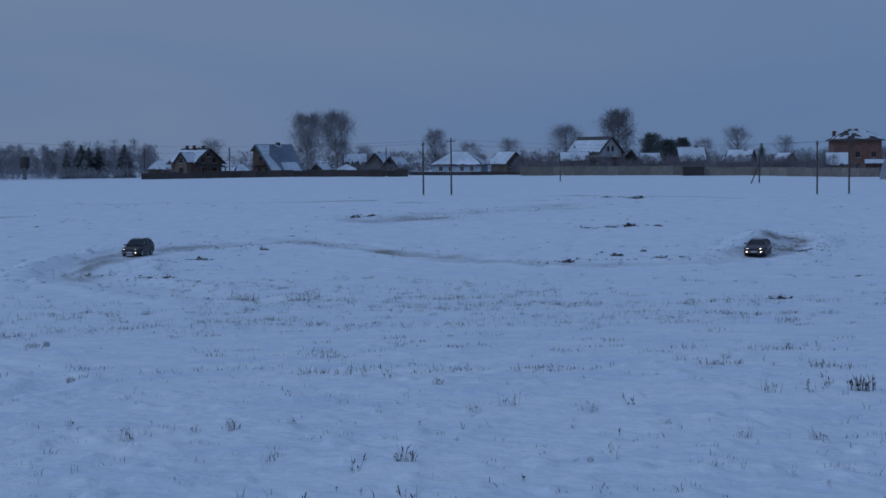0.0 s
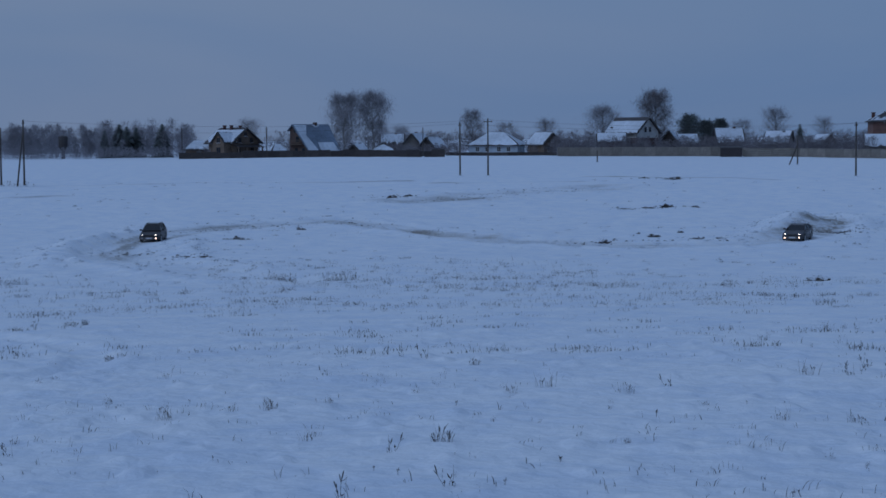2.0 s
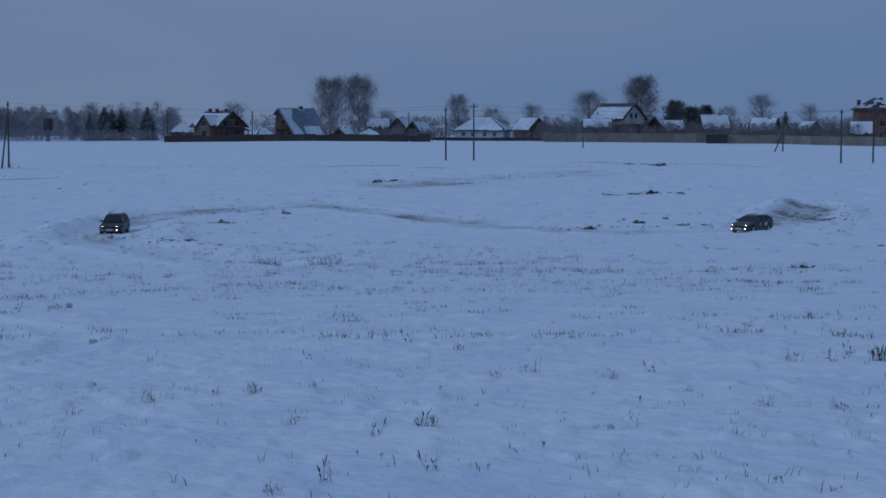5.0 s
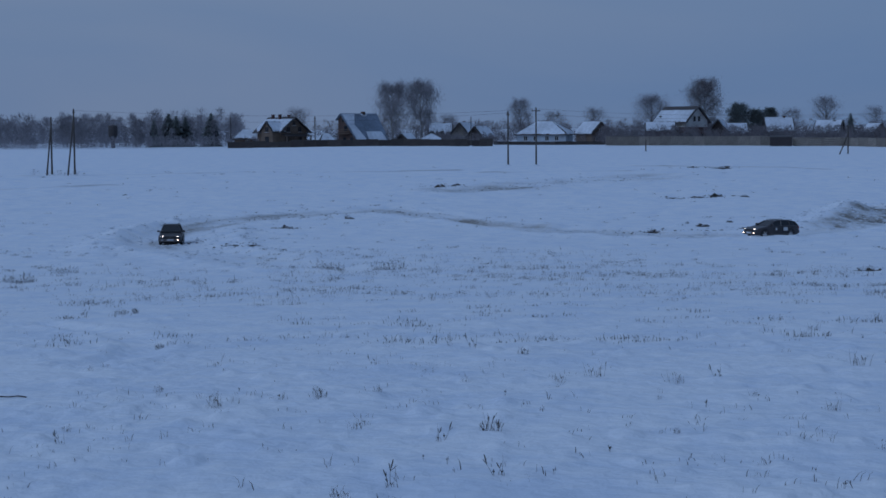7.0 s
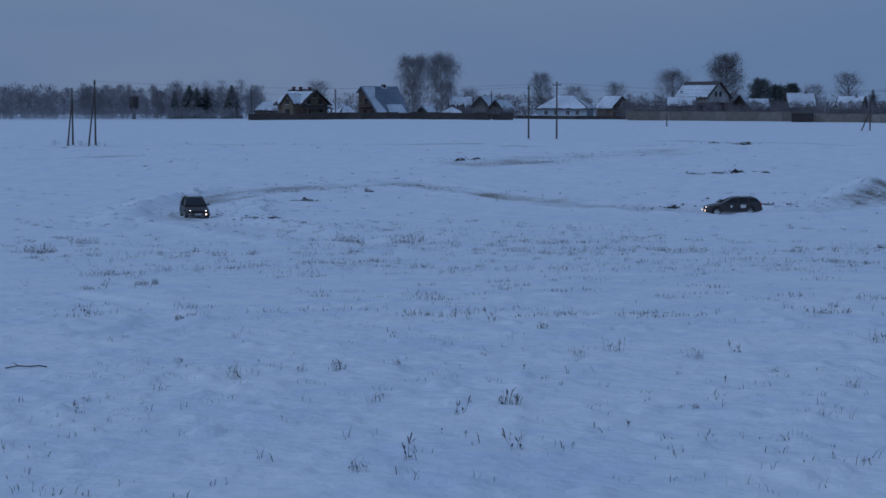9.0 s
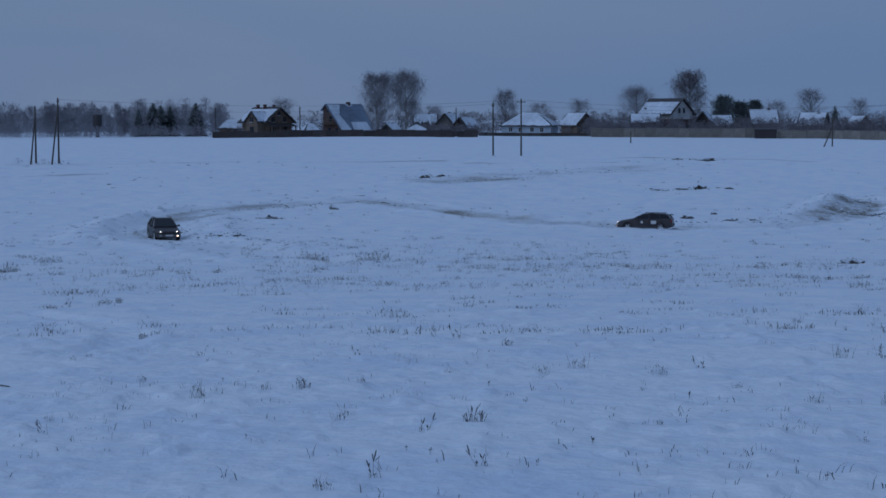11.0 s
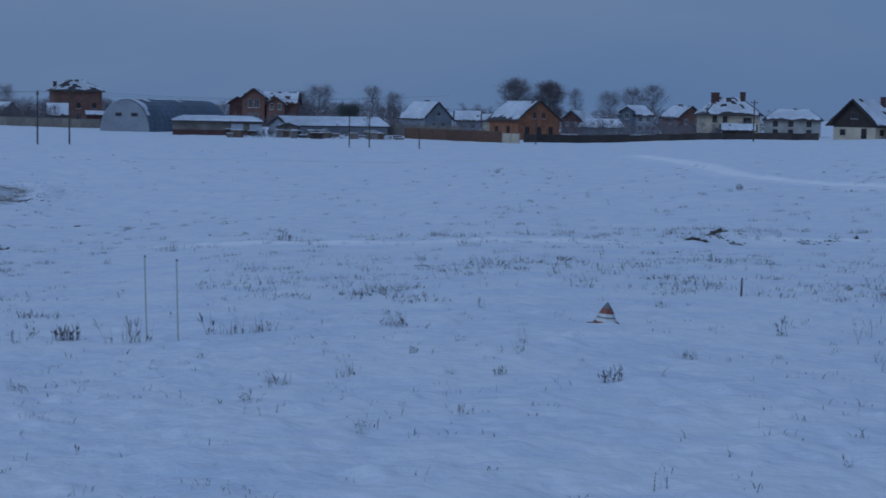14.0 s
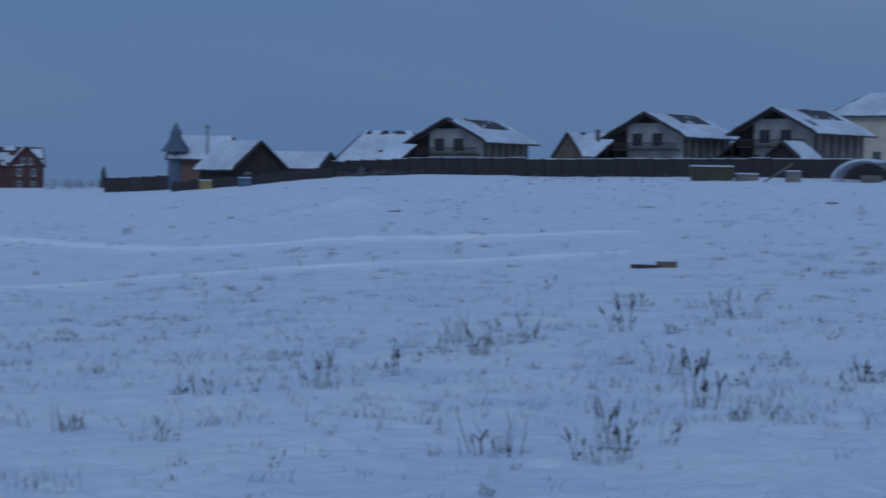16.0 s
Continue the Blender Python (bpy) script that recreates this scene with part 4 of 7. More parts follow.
def alpine(az, d, turn, lift, label):
    """A timber-gabled house with a balcony, a wide roof and a grey side wall."""
    top = house(az, d, 12.0, 12.5, 5.4, 2.9, label, GREY_SHADED_RENDER, DARK_ROOF, turn=turn, eave=1.5, ragged=0.03,
                windows=(("f", -1.9, 3.6, 1.8, 1.9), ("f", 1.6, 3.6, 1.8, 1.9), ("f", -3.2, 1.2, 1.2, 0.8), ("f", 0.2, 1.2, 1.2, 0.8), ("f", 3.2, 1.2, 1.2, 0.8), ("r", -2, 1.0, 1.2, 1.5), ("r", 2.5, 1.0, 1.2, 1.5)),
                frame_mat=FRAME_BROWN, group="chalets in the fenced estate")
    top.matrix_basis = Matrix.Translation((0, 0, lift)) @ top.matrix_basis
    part("plinth", boxed(-6.1, 6.1, -6.3, 6.3, -lift - 0.8, 0.2), WHITE_WALL, top)
    side = part("cladding", boxed(6.02, 6.10, -6.2, 6.2, 0.2, 5.2), GREY_WOOD, top, "grey boarded side wall")
    for k in range(7):
        part("batten", boxed(6.10, 6.18, -6.1 + k * 2.0, -5.7 + k * 2.0, 0.2, 5.2), FENCE_OLD, side)
    bm = slab(bmesh.new(), [(-6.0, -6.42, 0.3), (-3.6, -6.42, 0.3), (-3.6, -6.42, 6.3), (-6.0, -6.42, 5.2)], 0.12)
    bmesh.ops.recalc_face_normals(bm, faces=bm.faces)
    part("timber_screen", bm, TIMBER, top, "dark boarded screen beside the balcony")
    bm = slab(bmesh.new(), [(-2.2, -6.42, 7.1), (2.2, -6.42, 7.1), (0.0, -6.42, 8.15)], 0.12)
    bmesh.ops.recalc_face_normals(bm, faces=bm.faces)
    part("gable_boards", bm, TIMBER, top, "dark boards under the ridge")
    part("roof_patch", boxed(0.3, 3.5, -2.2, 5.4, 0.40, 0.46), DARK_ROOF, top, "cleared dark patch of roofing").matrix_basis = pose(0, 0, 8.22, 0, math.degrees(math.atan2(2.9, 6.0)), 0)
    deck = part("balcony", boxed(-5.6, 5.6, -7.6, -6.25, 3.0, 3.15), TIMBER, top, "dark timber balcony")
    part("rail", boxed(-5.6, 5.6, -7.6, -7.5, 4.0, 4.12), TIMBER, deck)
    slat = bmesh.new()
    box(slat, -0.06, 0.06, -7.58, -7.52, 3.15, 4.0)
    first = part("baluster", slat, TIMBER, deck)
    for k in range(28):
        ob = first if k == 0 else new("baluster", first.data)
        ob.parent, ob.matrix_basis = deck, pose(-5.5 + k * 11 / 27, 0, 0)
    for x in (-6.6, 6.9):
        part("roof_post", rod(bmesh.new(), (x, -7.3, -lift), (x, -7.3, 3.8), 0.11, 0.11, 6), TIMBER, top)
    bm = slab(bmesh.new(), [(-6.1, -5.5, 4.9), (-6.1, 5.5, 4.9), (-11.0, 5.5, 1.4), (-11.0, -5.5, 1.4)], 0.2)
    bmesh.ops.recalc_face_normals(bm, faces=bm.faces)
    part("lean_to_roof", bm, DARK_ROOF, top)
    part("lean_to_wall", boxed(-10.2, -6.1, -4.8, 4.8, -0.5, 1.9), TIMBER, top)
    return top


alpine(59.1, 262, -33, -0.1, "chalet with a balcony and a wide snow-covered roof")
alpine(65.75, 256, -33, 0.2, "chalet with a dark balcony and a partly bare snow roof")
alpine(69.97, 246, -33, 0.3, "chalet with a timber balcony next to a small porch roof")
house(62.95, 300, 7.0, 9.0, 3.2, 3.6, "orange-brown wooden house with a snow roof between chalets", LOG, DARK_ROOF, turn=-48, eave=0.6, ragged=0.03, chimneys=((1.5, 1, 7.6, 0.5),), windows=(("f", 0, 1.2, 1, 1.2),))
house(72.75, 285, 15.0, 13.0, 8.6, 3.4, "tall cream house with a broad white roof", CREAM, DARK_ROOF, ridge="x", hip=0.28, turn=-16, eave=0.8, ragged=0.02, windows=(("f", -3, 4.2, 1.4, 1.6), ("f", 3, 4.2, 1.4, 1.6), ("f", 0, 1.2, 1.4, 1.6), ("r", 0, 4.2, 1.4, 1.6)))
house(69.7, 222, 4.6, 4.0, 2.4, 1.7, "small porch with a snow-capped gable roof", TIMBER, DARK_ROOF, turn=-33, eave=0.7, ragged=0.02, name="porch", category="porch")


tank = thing("water_tower", facing(-13.76, 428), "dark steel water tank on a tapering stand before the trees", "water tower")
part("drum", rod(bmesh.new(), (0, 0, 3.1), (0, 0, 5.6), 1.12, 1.12, 16), DARK_ROOF, tank)
part("funnel", rod(bmesh.new(), (0, 0, 2.2), (0, 0, 3.1), 0.45, 1.12, 16), DARK_ROOF, tank)
part("stand", rod(bmesh.new(), (0, 0, -0.5), (0, 0, 2.2), 0.5, 0.45, 12), DARK_ROOF, tank)
part("lid", rod(bmesh.new(), (0, 0, 5.6), (0, 0, 5.9), 1.12, 0.3, 16), DARK_ROOF, tank)

# ---- fences ----
def fence(name, ends, tall, bay, mat, label, post_mat=None, gap=0.0, cap=False, pillar=0.07, wobble=0.04):
    """Bays of boarding between posts along a line of bearings and distances."""
    top = thing(name, Matrix.Identity(4), label, "fence")
    (a0, d0), (a1, d1) = ends
    x0, y0, _ = site(a0, d0)
    x1, y1, _ = site(a1, d1)
    n = max(1, round(math.hypot(x1 - x0, y1 - y0) / bay))
    turn = math.degrees(math.atan2(y1 - y0, x1 - x0))
    wide = math.hypot(x1 - x0, y1 - y0) / n
    boards = bmesh.new()
    if gap:
        k = max(3, round(tall / 0.4))
        for i in range(k):
            box(boards, 0, wide, -0.02, 0.02, tall * (i + 0.15) / k, tall * (i + 0.15) / k + tall / k * (1 - gap))
    else:
        k = max(4, round(wide / 0.28))
        rnd = random.Random(11)
        line = []
        for i in range(k):
            up = tall + rnd.uniform(-0.03, 0.03)
            for x in (wide * i / k, wide * (i + 0.92) / k):
                line.append((x, 0.028 * (i % 2), up))
        rows = [[boards.verts.new((x, y + o, z)) for x, y, up in line for z in (-0.5, up)] for o in (-0.02, 0.012)]
        for i in range(len(line) - 1):
            a, b = rows
            boards.faces.new((a[2 * i], a[2 * i + 2], a[2 * i + 3], a[2 * i + 1]))
            boards.faces.new((b[2 * i], b[2 * i + 1], b[2 * i + 3], b[2 * i + 2]))
            boards.faces.new((a[2 * i + 1], a[2 * i + 3], b[2 * i + 3], b[2 * i + 1]))
    first = part("panel", boards, mat, top)
    post = part("post", boxed(-pillar, pillar, -pillar, pillar, -0.6, tall + 0.08), post_mat or mat, top)
    lid = part("snow_cap", boxed(0, wide, -0.09, 0.09, tall + 0.04, tall + 0.12, 0.02), SNOW, top) if cap else None
    rnd = random.Random(3)
    for i in range(n + 1):
        x, y = x0 + (x1 - x0) * i / n, y0 + (y1 - y0) * i / n
        m = pose(x, y, high(x, y), 0, 0, turn)
        for src, last in ((first, n), (post, n + 1), (lid, n)):
            if src is None or i >= last:
                continue
            ob = src if i == 0 else new(src.name.split(".")[0], src.data)
            ob.parent, ob.matrix_basis = top, m @ pose(0, 0, rnd.uniform(-wobble, wobble), 0, 0, 0)
    return top


fence("plank_fence", ((-10.0, 404), (-1.15, 397)), 1.55, 3.0, FENCE_OLD, "old dark plank fence along the field", POLE_WOOD, wobble=0.22)
fence("plank_fence", ((-1.1, 418), (2.6, 412)), 0.8, 3.0, FENCE_OLD, "low dark plank fence before the blue house", POLE_WOOD)
fence("board_fence", ((2.65, 402), (8.1, 398)), 2.1, 2.6, FENCE_LIGHT, "long pale board fence along the field", FENCE_LIGHT)
fence("rail_fence", ((8.8, 392), (12.0, 388)), 1.7, 3.0, FENCE_LIGHT, "open horizontal rail fence of pale boards", FENCE_LIGHT, gap=0.45)
fence("board_fence", ((8.75, 402), (14.4, 366)), 1.9, 2.6, FENCE_LIGHT, "pale board fence behind the rail fence", FENCE_LIGHT)
fence("rust_fence", ((24.5, 318), (27.75, 313)), 2.0, 2.5, FENCE_RUST, "rust-brown sheet fence by the orange house", FENCE_RUST)
fence("board_fence", ((23.3, 352), (26.4, 346)), 2.3, 2.6, GREY_WOOD, "grey board fence beside the farm shed", GREY_WOOD)
fence("gate", ((27.78, 312), (28.35, 311)), 1.7, 1.6, CREAM, "pale closed yard gate beside the orange house", STEEL)
fence("dark_fence", ((28.5, 318), (32.0, 330)), 1.5, 2.6, FENCE_OLD, "dark yard fence at the field's edge", POLE_WOOD)
fence("dark_fence", ((32.0, 332), (38.2, 330)), 1.3, 2.6, FENCE_OLD, "low dark fence before the cream house", POLE_WOOD)
fence("board_fence", ((46.9, 272), (49.0, 264)), 2.3, 2.4, FENCE_OLD, "grey-brown board fence on the rise", FENCE_OLD)
fence("board_fence", ((49.1, 243), (54.4, 240)), 1.5, 2.4, FENCE_BROWN, "low brown fence before the garages", FENCE_BROWN)
fence("estate_fence", ((54.4, 242), (74.5, 204)), 2.25, 2.6, FENCE_BROWN, "dark brown sheet fence with a snow line on top", FENCE_BROWN, cap=True, pillar=0.16)
house(8.4, 392, 4.9, 4.0, 2.1, 0.25, "dark flat-roofed steel garage box by the fence", FENCE_BROWN, DARK_ROOF, ridge="x", snow=(0, 0), eave=0.1, name="garage", category="garage")


# ---- poles and wires ----
def utility_pole(az, d, tall, label, brace=0, arm=1.3, turn=0, stout=0.8):
    x, y, z = site(az, d)
    top = thing("utility_pole", pose(x, y, z - 0.05, 0, 0, turn - az), label, "pole", "poles across the field")
    part("pole", rod(bmesh.new(), (0, 0, -0.5), (0, 0, tall), 0.17 * stout, 0.12 * stout, 8), POLE_WOOD, top)
    if arm:
        bm = boxed(-arm / 2, arm / 2, -0.05, 0.05, tall - 0.55, tall - 0.43)
        part("crossarm", bm, POLE_WOOD, top)
        for u in (-arm / 2 + 0.08, 0, arm / 2 - 0.08):
            part("insulator", rod(bmesh.new(), (u, 0, tall - 0.43), (u, 0, tall - 0.22), 0.05, 0.03, 6), STEEL, top)
    if brace:
        part("strut", rod(bmesh.new(), (brace, 0.2, -0.5), (0, 0, tall - 1.2), 0.12, 0.09, 8), POLE_WOOD, top)
    part("foot_snow", rod(bmesh.new(), (0, 0, -0.15), (0, 0, 0.22), 0.75, 0.18, 10), SNOW, top, "small drift of snow at the foot", smooth=True)
    return Vector((x, y, z + tall - 0.25))


PLAIN = "weathered wooden utility pole with a short crossarm"
line_a = [utility_pole(-15.75, 238, 8.0, "wooden utility pole braced by a slanting strut", brace=-0.75, arm=0), utility_pole(-0.63, 252, 8.0, PLAIN, arm=0.5), utility_pole(12.42, 254, 8.0, PLAIN, arm=0.5)]
line_b = [utility_pole(-15.02, 238, 9.1, "tall wooden utility pole with a slanting strut", brace=-1.0, arm=0.35), utility_pole(0.31, 252, 8.6, PLAIN), utility_pole(13.44, 254, 8.2, PLAIN)]
utility_pole(-1.87, 392, 6.8, "thin distant wooden pole behind the fence", arm=0)
utility_pole(-7.1, 402, 7.2, "thin distant wooden pole by the cottage", arm=0.6)
utility_pole(-9.9, 430, 7.5, "thin distant wooden pole", arm=0)
utility_pole(3.97, 332, 2.4, "short wooden post in the snow", arm=0)
utility_pole(10.55, 312, 4.9, "short wooden pole with a strut by the rail fence", brace=-1.7, arm=0)
utility_pole(22.65, 262, 5.3, "thin yard pole at the field's edge", arm=0, stout=0.6)
utility_pole(23.32, 262, 5.2, "thin yard pole with a lamp bracket", arm=0.7, stout=0.6)
utility_pole(25.0, 262, 3.0, "short thin post at the field's edge", arm=0, stout=0.6)
utility_pole(28.9, 300, 7.5, "thin pole before the orange house", arm=0, stout=0.6)
utility_pole(36.1, 292, 7.2, "wooden utility pole before the cream house", arm=1.2)
utility_pole(42.08, 285, 8.6, "tall wooden utility pole beside the red brick house", arm=1.4)
utility_pole(50.25, 252, 9.3, "utility pole before the house with the tower", arm=0.9)


def wire(a, b, sag):
    cu = bpy.data.curves.new("power_wire", "CURVE")
    cu.dimensions, cu.bevel_depth, cu.bevel_resolution = "3D", 0.012, 0
    sp = cu.splines.new("POLY")
    sp.points.add(20)
    for k in range(21):
        t = k / 20
        p = a.lerp(b, t) - Vector((0, 0, sag * 4 * t * (1 - t)))
        sp.points[k].co = (*p, 1)
    cu.materials.append(POLE_WOOD)
    tagged(new("power_wire", cu), "thin dark overhead wire between the poles", "wire", "overhead wires")


for line in (line_a, line_b):
    for k in range(2):
        wire(line[k], line[k + 1], 0.9)
    wire(line[2], Vector((*site(26, 262)[:2], 4.0)), 0.9)


# ---- trees ----
def twig_mesh(name, tips, rnd, count, long, thin, up, mat, parent):
    """A crown of many thin twigs round the limb tips."""
    tri = []
    for _ in range(count):
        c, r = tips[rnd.randrange(len(tips))]
        p = c + Vector((rnd.gauss(0, r), rnd.gauss(0, r), rnd.gauss(0, r)))
        v = Vector((rnd.gauss(0, 1), rnd.gauss(0, 1), rnd.gauss(up, 0.8))).normalized() * long * rnd.uniform(0.5, 1.3)
        s = Vector((rnd.gauss(0, 1), rnd.gauss(0, 1), rnd.gauss(0, 0.6))).normalized() * thin
        tri += [p - s, p + s, p + v]
    me = bpy.data.meshes.new(name)
    me.from_pydata([tuple(v) for v in tri], [], [(3 * i, 3 * i + 1, 3 * i + 2) for i in range(len(tri) // 3)])
    me.materials.append(mat)
    ob = new(name, me)
    ob.parent = parent
    return ob


def bare_tree(az, d, tall, wide, seed, label, bark=None, twigs=None, count=1500, low=0.22, thin=0.021, name="tree", up=0.4, long=0.055):
    rnd = random.Random(seed)
    x, y, z = site(az, d)
    top = thing(name, pose(x, y, z - 0.1, 0, 0, rnd.uniform(0, 360)), label, "tree", "bare trees of the village")
    bm, tips = bmesh.new(), []
    r0 = tall * 0.016
    p = Vector((0, 0, -0.3))
    steps = 7
    spine = [p]
    for k in range(steps):
        q = Vector((rnd.gauss(0, 0.012) * tall * (k > 0), rnd.gauss(0, 0.012) * tall * (k > 0), tall * (k + 1) / steps * 0.93))
        rod(bm, spine[-1], q, r0 * (1 - 0.13 * k), r0 * (1 - 0.13 * (k + 1)), 6)
        spine.append(q)
    limbs = int(18 + tall * 1.4)
    for k in range(limbs):
        t = low + (0.97 - low) * (k / limbs) ** 0.9
        s = t * steps
        i = min(int(s), steps - 1)
        a = spine[i].lerp(spine[i + 1], s - i)
        ang = k * 2.4 + rnd.uniform(-0.5, 0.5)
        shape = math.sin(math.pi * min(1, (t - low) / (1 - low) * 0.68 + 0.24)) ** 0.8
        reach = wide / 2 * shape * rnd.uniform(0.75, 1.2)
        b = a + Vector((math.cos(ang) * reach, math.sin(ang) * reach, reach * rnd.uniform(0.6, 1.3) * (1.3 - t * 0.5)))
        b.z = min(b.z, a.z + (tall - a.z) * rnd.uniform(0.55, 0.9))
        m = a.lerp(b, 0.5) + Vector((0, 0, -0.06 * reach))
        rod(bm, a, m, r0 * 0.32, r0 * 0.22, 4), rod(bm, m, b, r0 * 0.22, r0 * 0.08, 4)
        tips += [(m, 0.11 * reach + 0.15), (b, 0.17 * reach + 0.2), (m.lerp(b, 0.55), 0.15 * reach + 0.2)]
        for _ in range(2):
            c = m.lerp(b, rnd.uniform(0.1, 0.8))
            e = c + Vector((rnd.gauss(0, 0.3), rnd.gauss(0, 0.3), rnd.uniform(0.05, 0.5))) * reach * 0.6
            rod(bm, c, e, r0 * 0.12, r0 * 0.05, 3)
            tips.append((e, 0.13 * reach + 0.2))
    part("trunk", bm, bark or BARK, top)
    twig_mesh("crown", tips, rnd, int(count * 4), tall * long, thin, up, twigs or TWIGS, top)
    return top


def spruce(az, d, tall, wide, seed, label, name="spruce"):
    rnd = random.Random(seed)
    x, y, z = site(az, d)
    top = thing(name, pose(x, y, z - 0.1, 0, 0, rnd.uniform(0, 360)), label, "tree", "conifers of the village")
    part("trunk", rod(bmesh.new(), (0, 0, -0.3), (0, 0, tall * 0.96), tall * 0.018, 0.03, 6), BARK, top)
    tri, layers = [], int(10 + tall * 1.2)
    for k in range(layers):
        t = k / layers
        zz, reach = tall * (0.07 + 0.93 * t), wide / 2 * (1 - t) ** 0.6 * rnd.uniform(0.8, 1.12) + 0.1
        for j in range(14):
            a = j * 2 * math.pi / 14 + rnd.uniform(-0.25, 0.25)
            r = reach * rnd.uniform(0.7, 1.1)
            tip = Vector((math.cos(a) * r, math.sin(a) * r, zz - r * 0.35 + rnd.uniform(-0.15, 0.15)))
            s = Vector((-math.sin(a), math.cos(a), 0)) * r * 0.26
            mid = Vector((math.cos(a) * r * 0.5, math.sin(a) * r * 0.5, zz - r * 0.1))
            tri += [Vector((0, 0, zz + 0.25)), mid - s, tip, Vector((0, 0, zz + 0.25)), tip, mid + s]
    me = bpy.data.meshes.new("crown")
    me.from_pydata([tuple(v) for v in tri], [], [(3 * i, 3 * i + 1, 3 * i + 2) for i in range(len(tri) // 3)])
    me.materials.append(NEEDLES)
    new("crown", me).parent = top
    return top


bare_tree(-4.5, 440, 16.0, 8.6, 1, "tall frosted birch with a broad bare crown", BIRCH, TWIGS, 2100, 0.16, 0.026, up=-1.5, long=0.10)
bare_tree(-3.55, 440, 16.6, 8.4, 2, "tall frosted birch beside its twin", BIRCH, TWIGS, 2100, 0.16, 0.026, up=-1.5, long=0.10)
bare_tree(-0.2, 470, 12.2, 6.0, 3, "frosted bare tree behind the poles", BARK, TWIGS, 2600, 0.1)
bare_tree(2.25, 462, 9.4, 5.4, 4, "small bare tree behind a cottage", BARK, TWIGS, 1200)
bare_tree(4.15, 470, 13.0, 8.4, 5, "frosted spreading tree beside the brick house", BARK, TWIGS, 3200, 0.1)
bare_tree(5.92, 470, 17.2, 8.6, 6, "tall dark dense tree above the brick house", BARK, TWIGS_DARK, 4600, 0.06, 0.030)
bare_tree(9.85, 470, 12.4, 7.0, 7, "frosted bare tree with an uneven crown", BARK, TWIGS, 1700)
bare_tree(8.75, 475, 9.0, 6.0, 8, "low frosted tree among the roofs", BARK, TWIGS, 1100)
bare_tree(11.4, 480, 9.5, 6.0, 9, "low bare tree among bushes", BARK, TWIGS, 1100)
bare_tree(0.95, 470, 8.5, 5.5, 10, "low bare tree behind the blue house", BARK, TWIGS_DARK, 1000)
bare_tree(-7.7, 450, 9.5, 6.0, 11, "frosted tree behind the log house", BARK, TWIGS, 1200)
bare_tree(-2.6, 470, 7.5, 5.5, 12, "low frosted tree among cottages", BARK, TWIGS, 1000)
bare_tree(28.25, 385, 12.8, 6.6, 13, "dark dense tree behind the orange house", BARK, TWIGS, 4200, 0.03, 0.034)
bare_tree(29.3, 385, 12.2, 6.6, 14, "dark dense tree beside the orange house", BARK, TWIGS_DARK, 5200, 0.03, 0.036)
bare_tree(31.3, 560, 12.0, 8.0, 15, "distant frosted tree with thin twigs", BARK, TWIGS, 2200, 0.1)
bare_tree(32.1, 560, 13.4, 8.0, 16, "distant frosted tree with a round crown", BARK, TWIGS, 2400, 0.1)
bare_tree(32.75, 560, 14.4, 8.0, 17, "distant tall frosted tree", BARK, TWIGS, 2400, 0.1)
bare_tree(30.2, 520, 13.0, 5.0, 18, "distant slender bare tree", BARK, TWIGS, 900)
bare_tree(21.6, 440, 10.5, 7.5, 19, "bare tree behind the farm shed", BARK, TWIGS_DARK, 1700)
bare_tree(23.4, 440, 11.0, 5.0, 20, "slender bare tree behind the farm shed", BARK, TWIGS, 1100)
bare_tree(24.1, 445, 9.5, 5.0, 21, "bare tree by the grey house", BARK, TWIGS, 1100)
bare_tree(20.95, 445, 9.0, 6.0, 22, "dark bare tree beside the brick mansion", BARK, TWIGS_DARK, 1500)
for k, (az, d, tall, wide) in enumerate(((7.02, 470, 10.4, 5.4), (7.57, 472, 8.8, 4.0), (8.03, 480, 9.4, 3.6), (22.6, 420, 5.6, 5.6))):
    bare_tree(az, d, tall, wide, 40 + k, "dark dense pine with a rounded top", BARK, NEEDLES, 2600, 0.15, 0.07, "pine")
for k, (az, d, tall, wide) in enumerate(((10.62, 420, 7.6, 4.6), (-12.42, 440, 7.2, 5.4), (-11.95, 445, 8.8, 8.6), (-11.4, 442, 8.0, 6.8), (-10.55, 438, 8.8, 8.0), (-11.7, 440, 8.2, 7.4), (46.85, 335, 4.2, 2.6))):
    spruce(az, d, tall, wide, 60 + k, "dark green spruce with drooping branches")


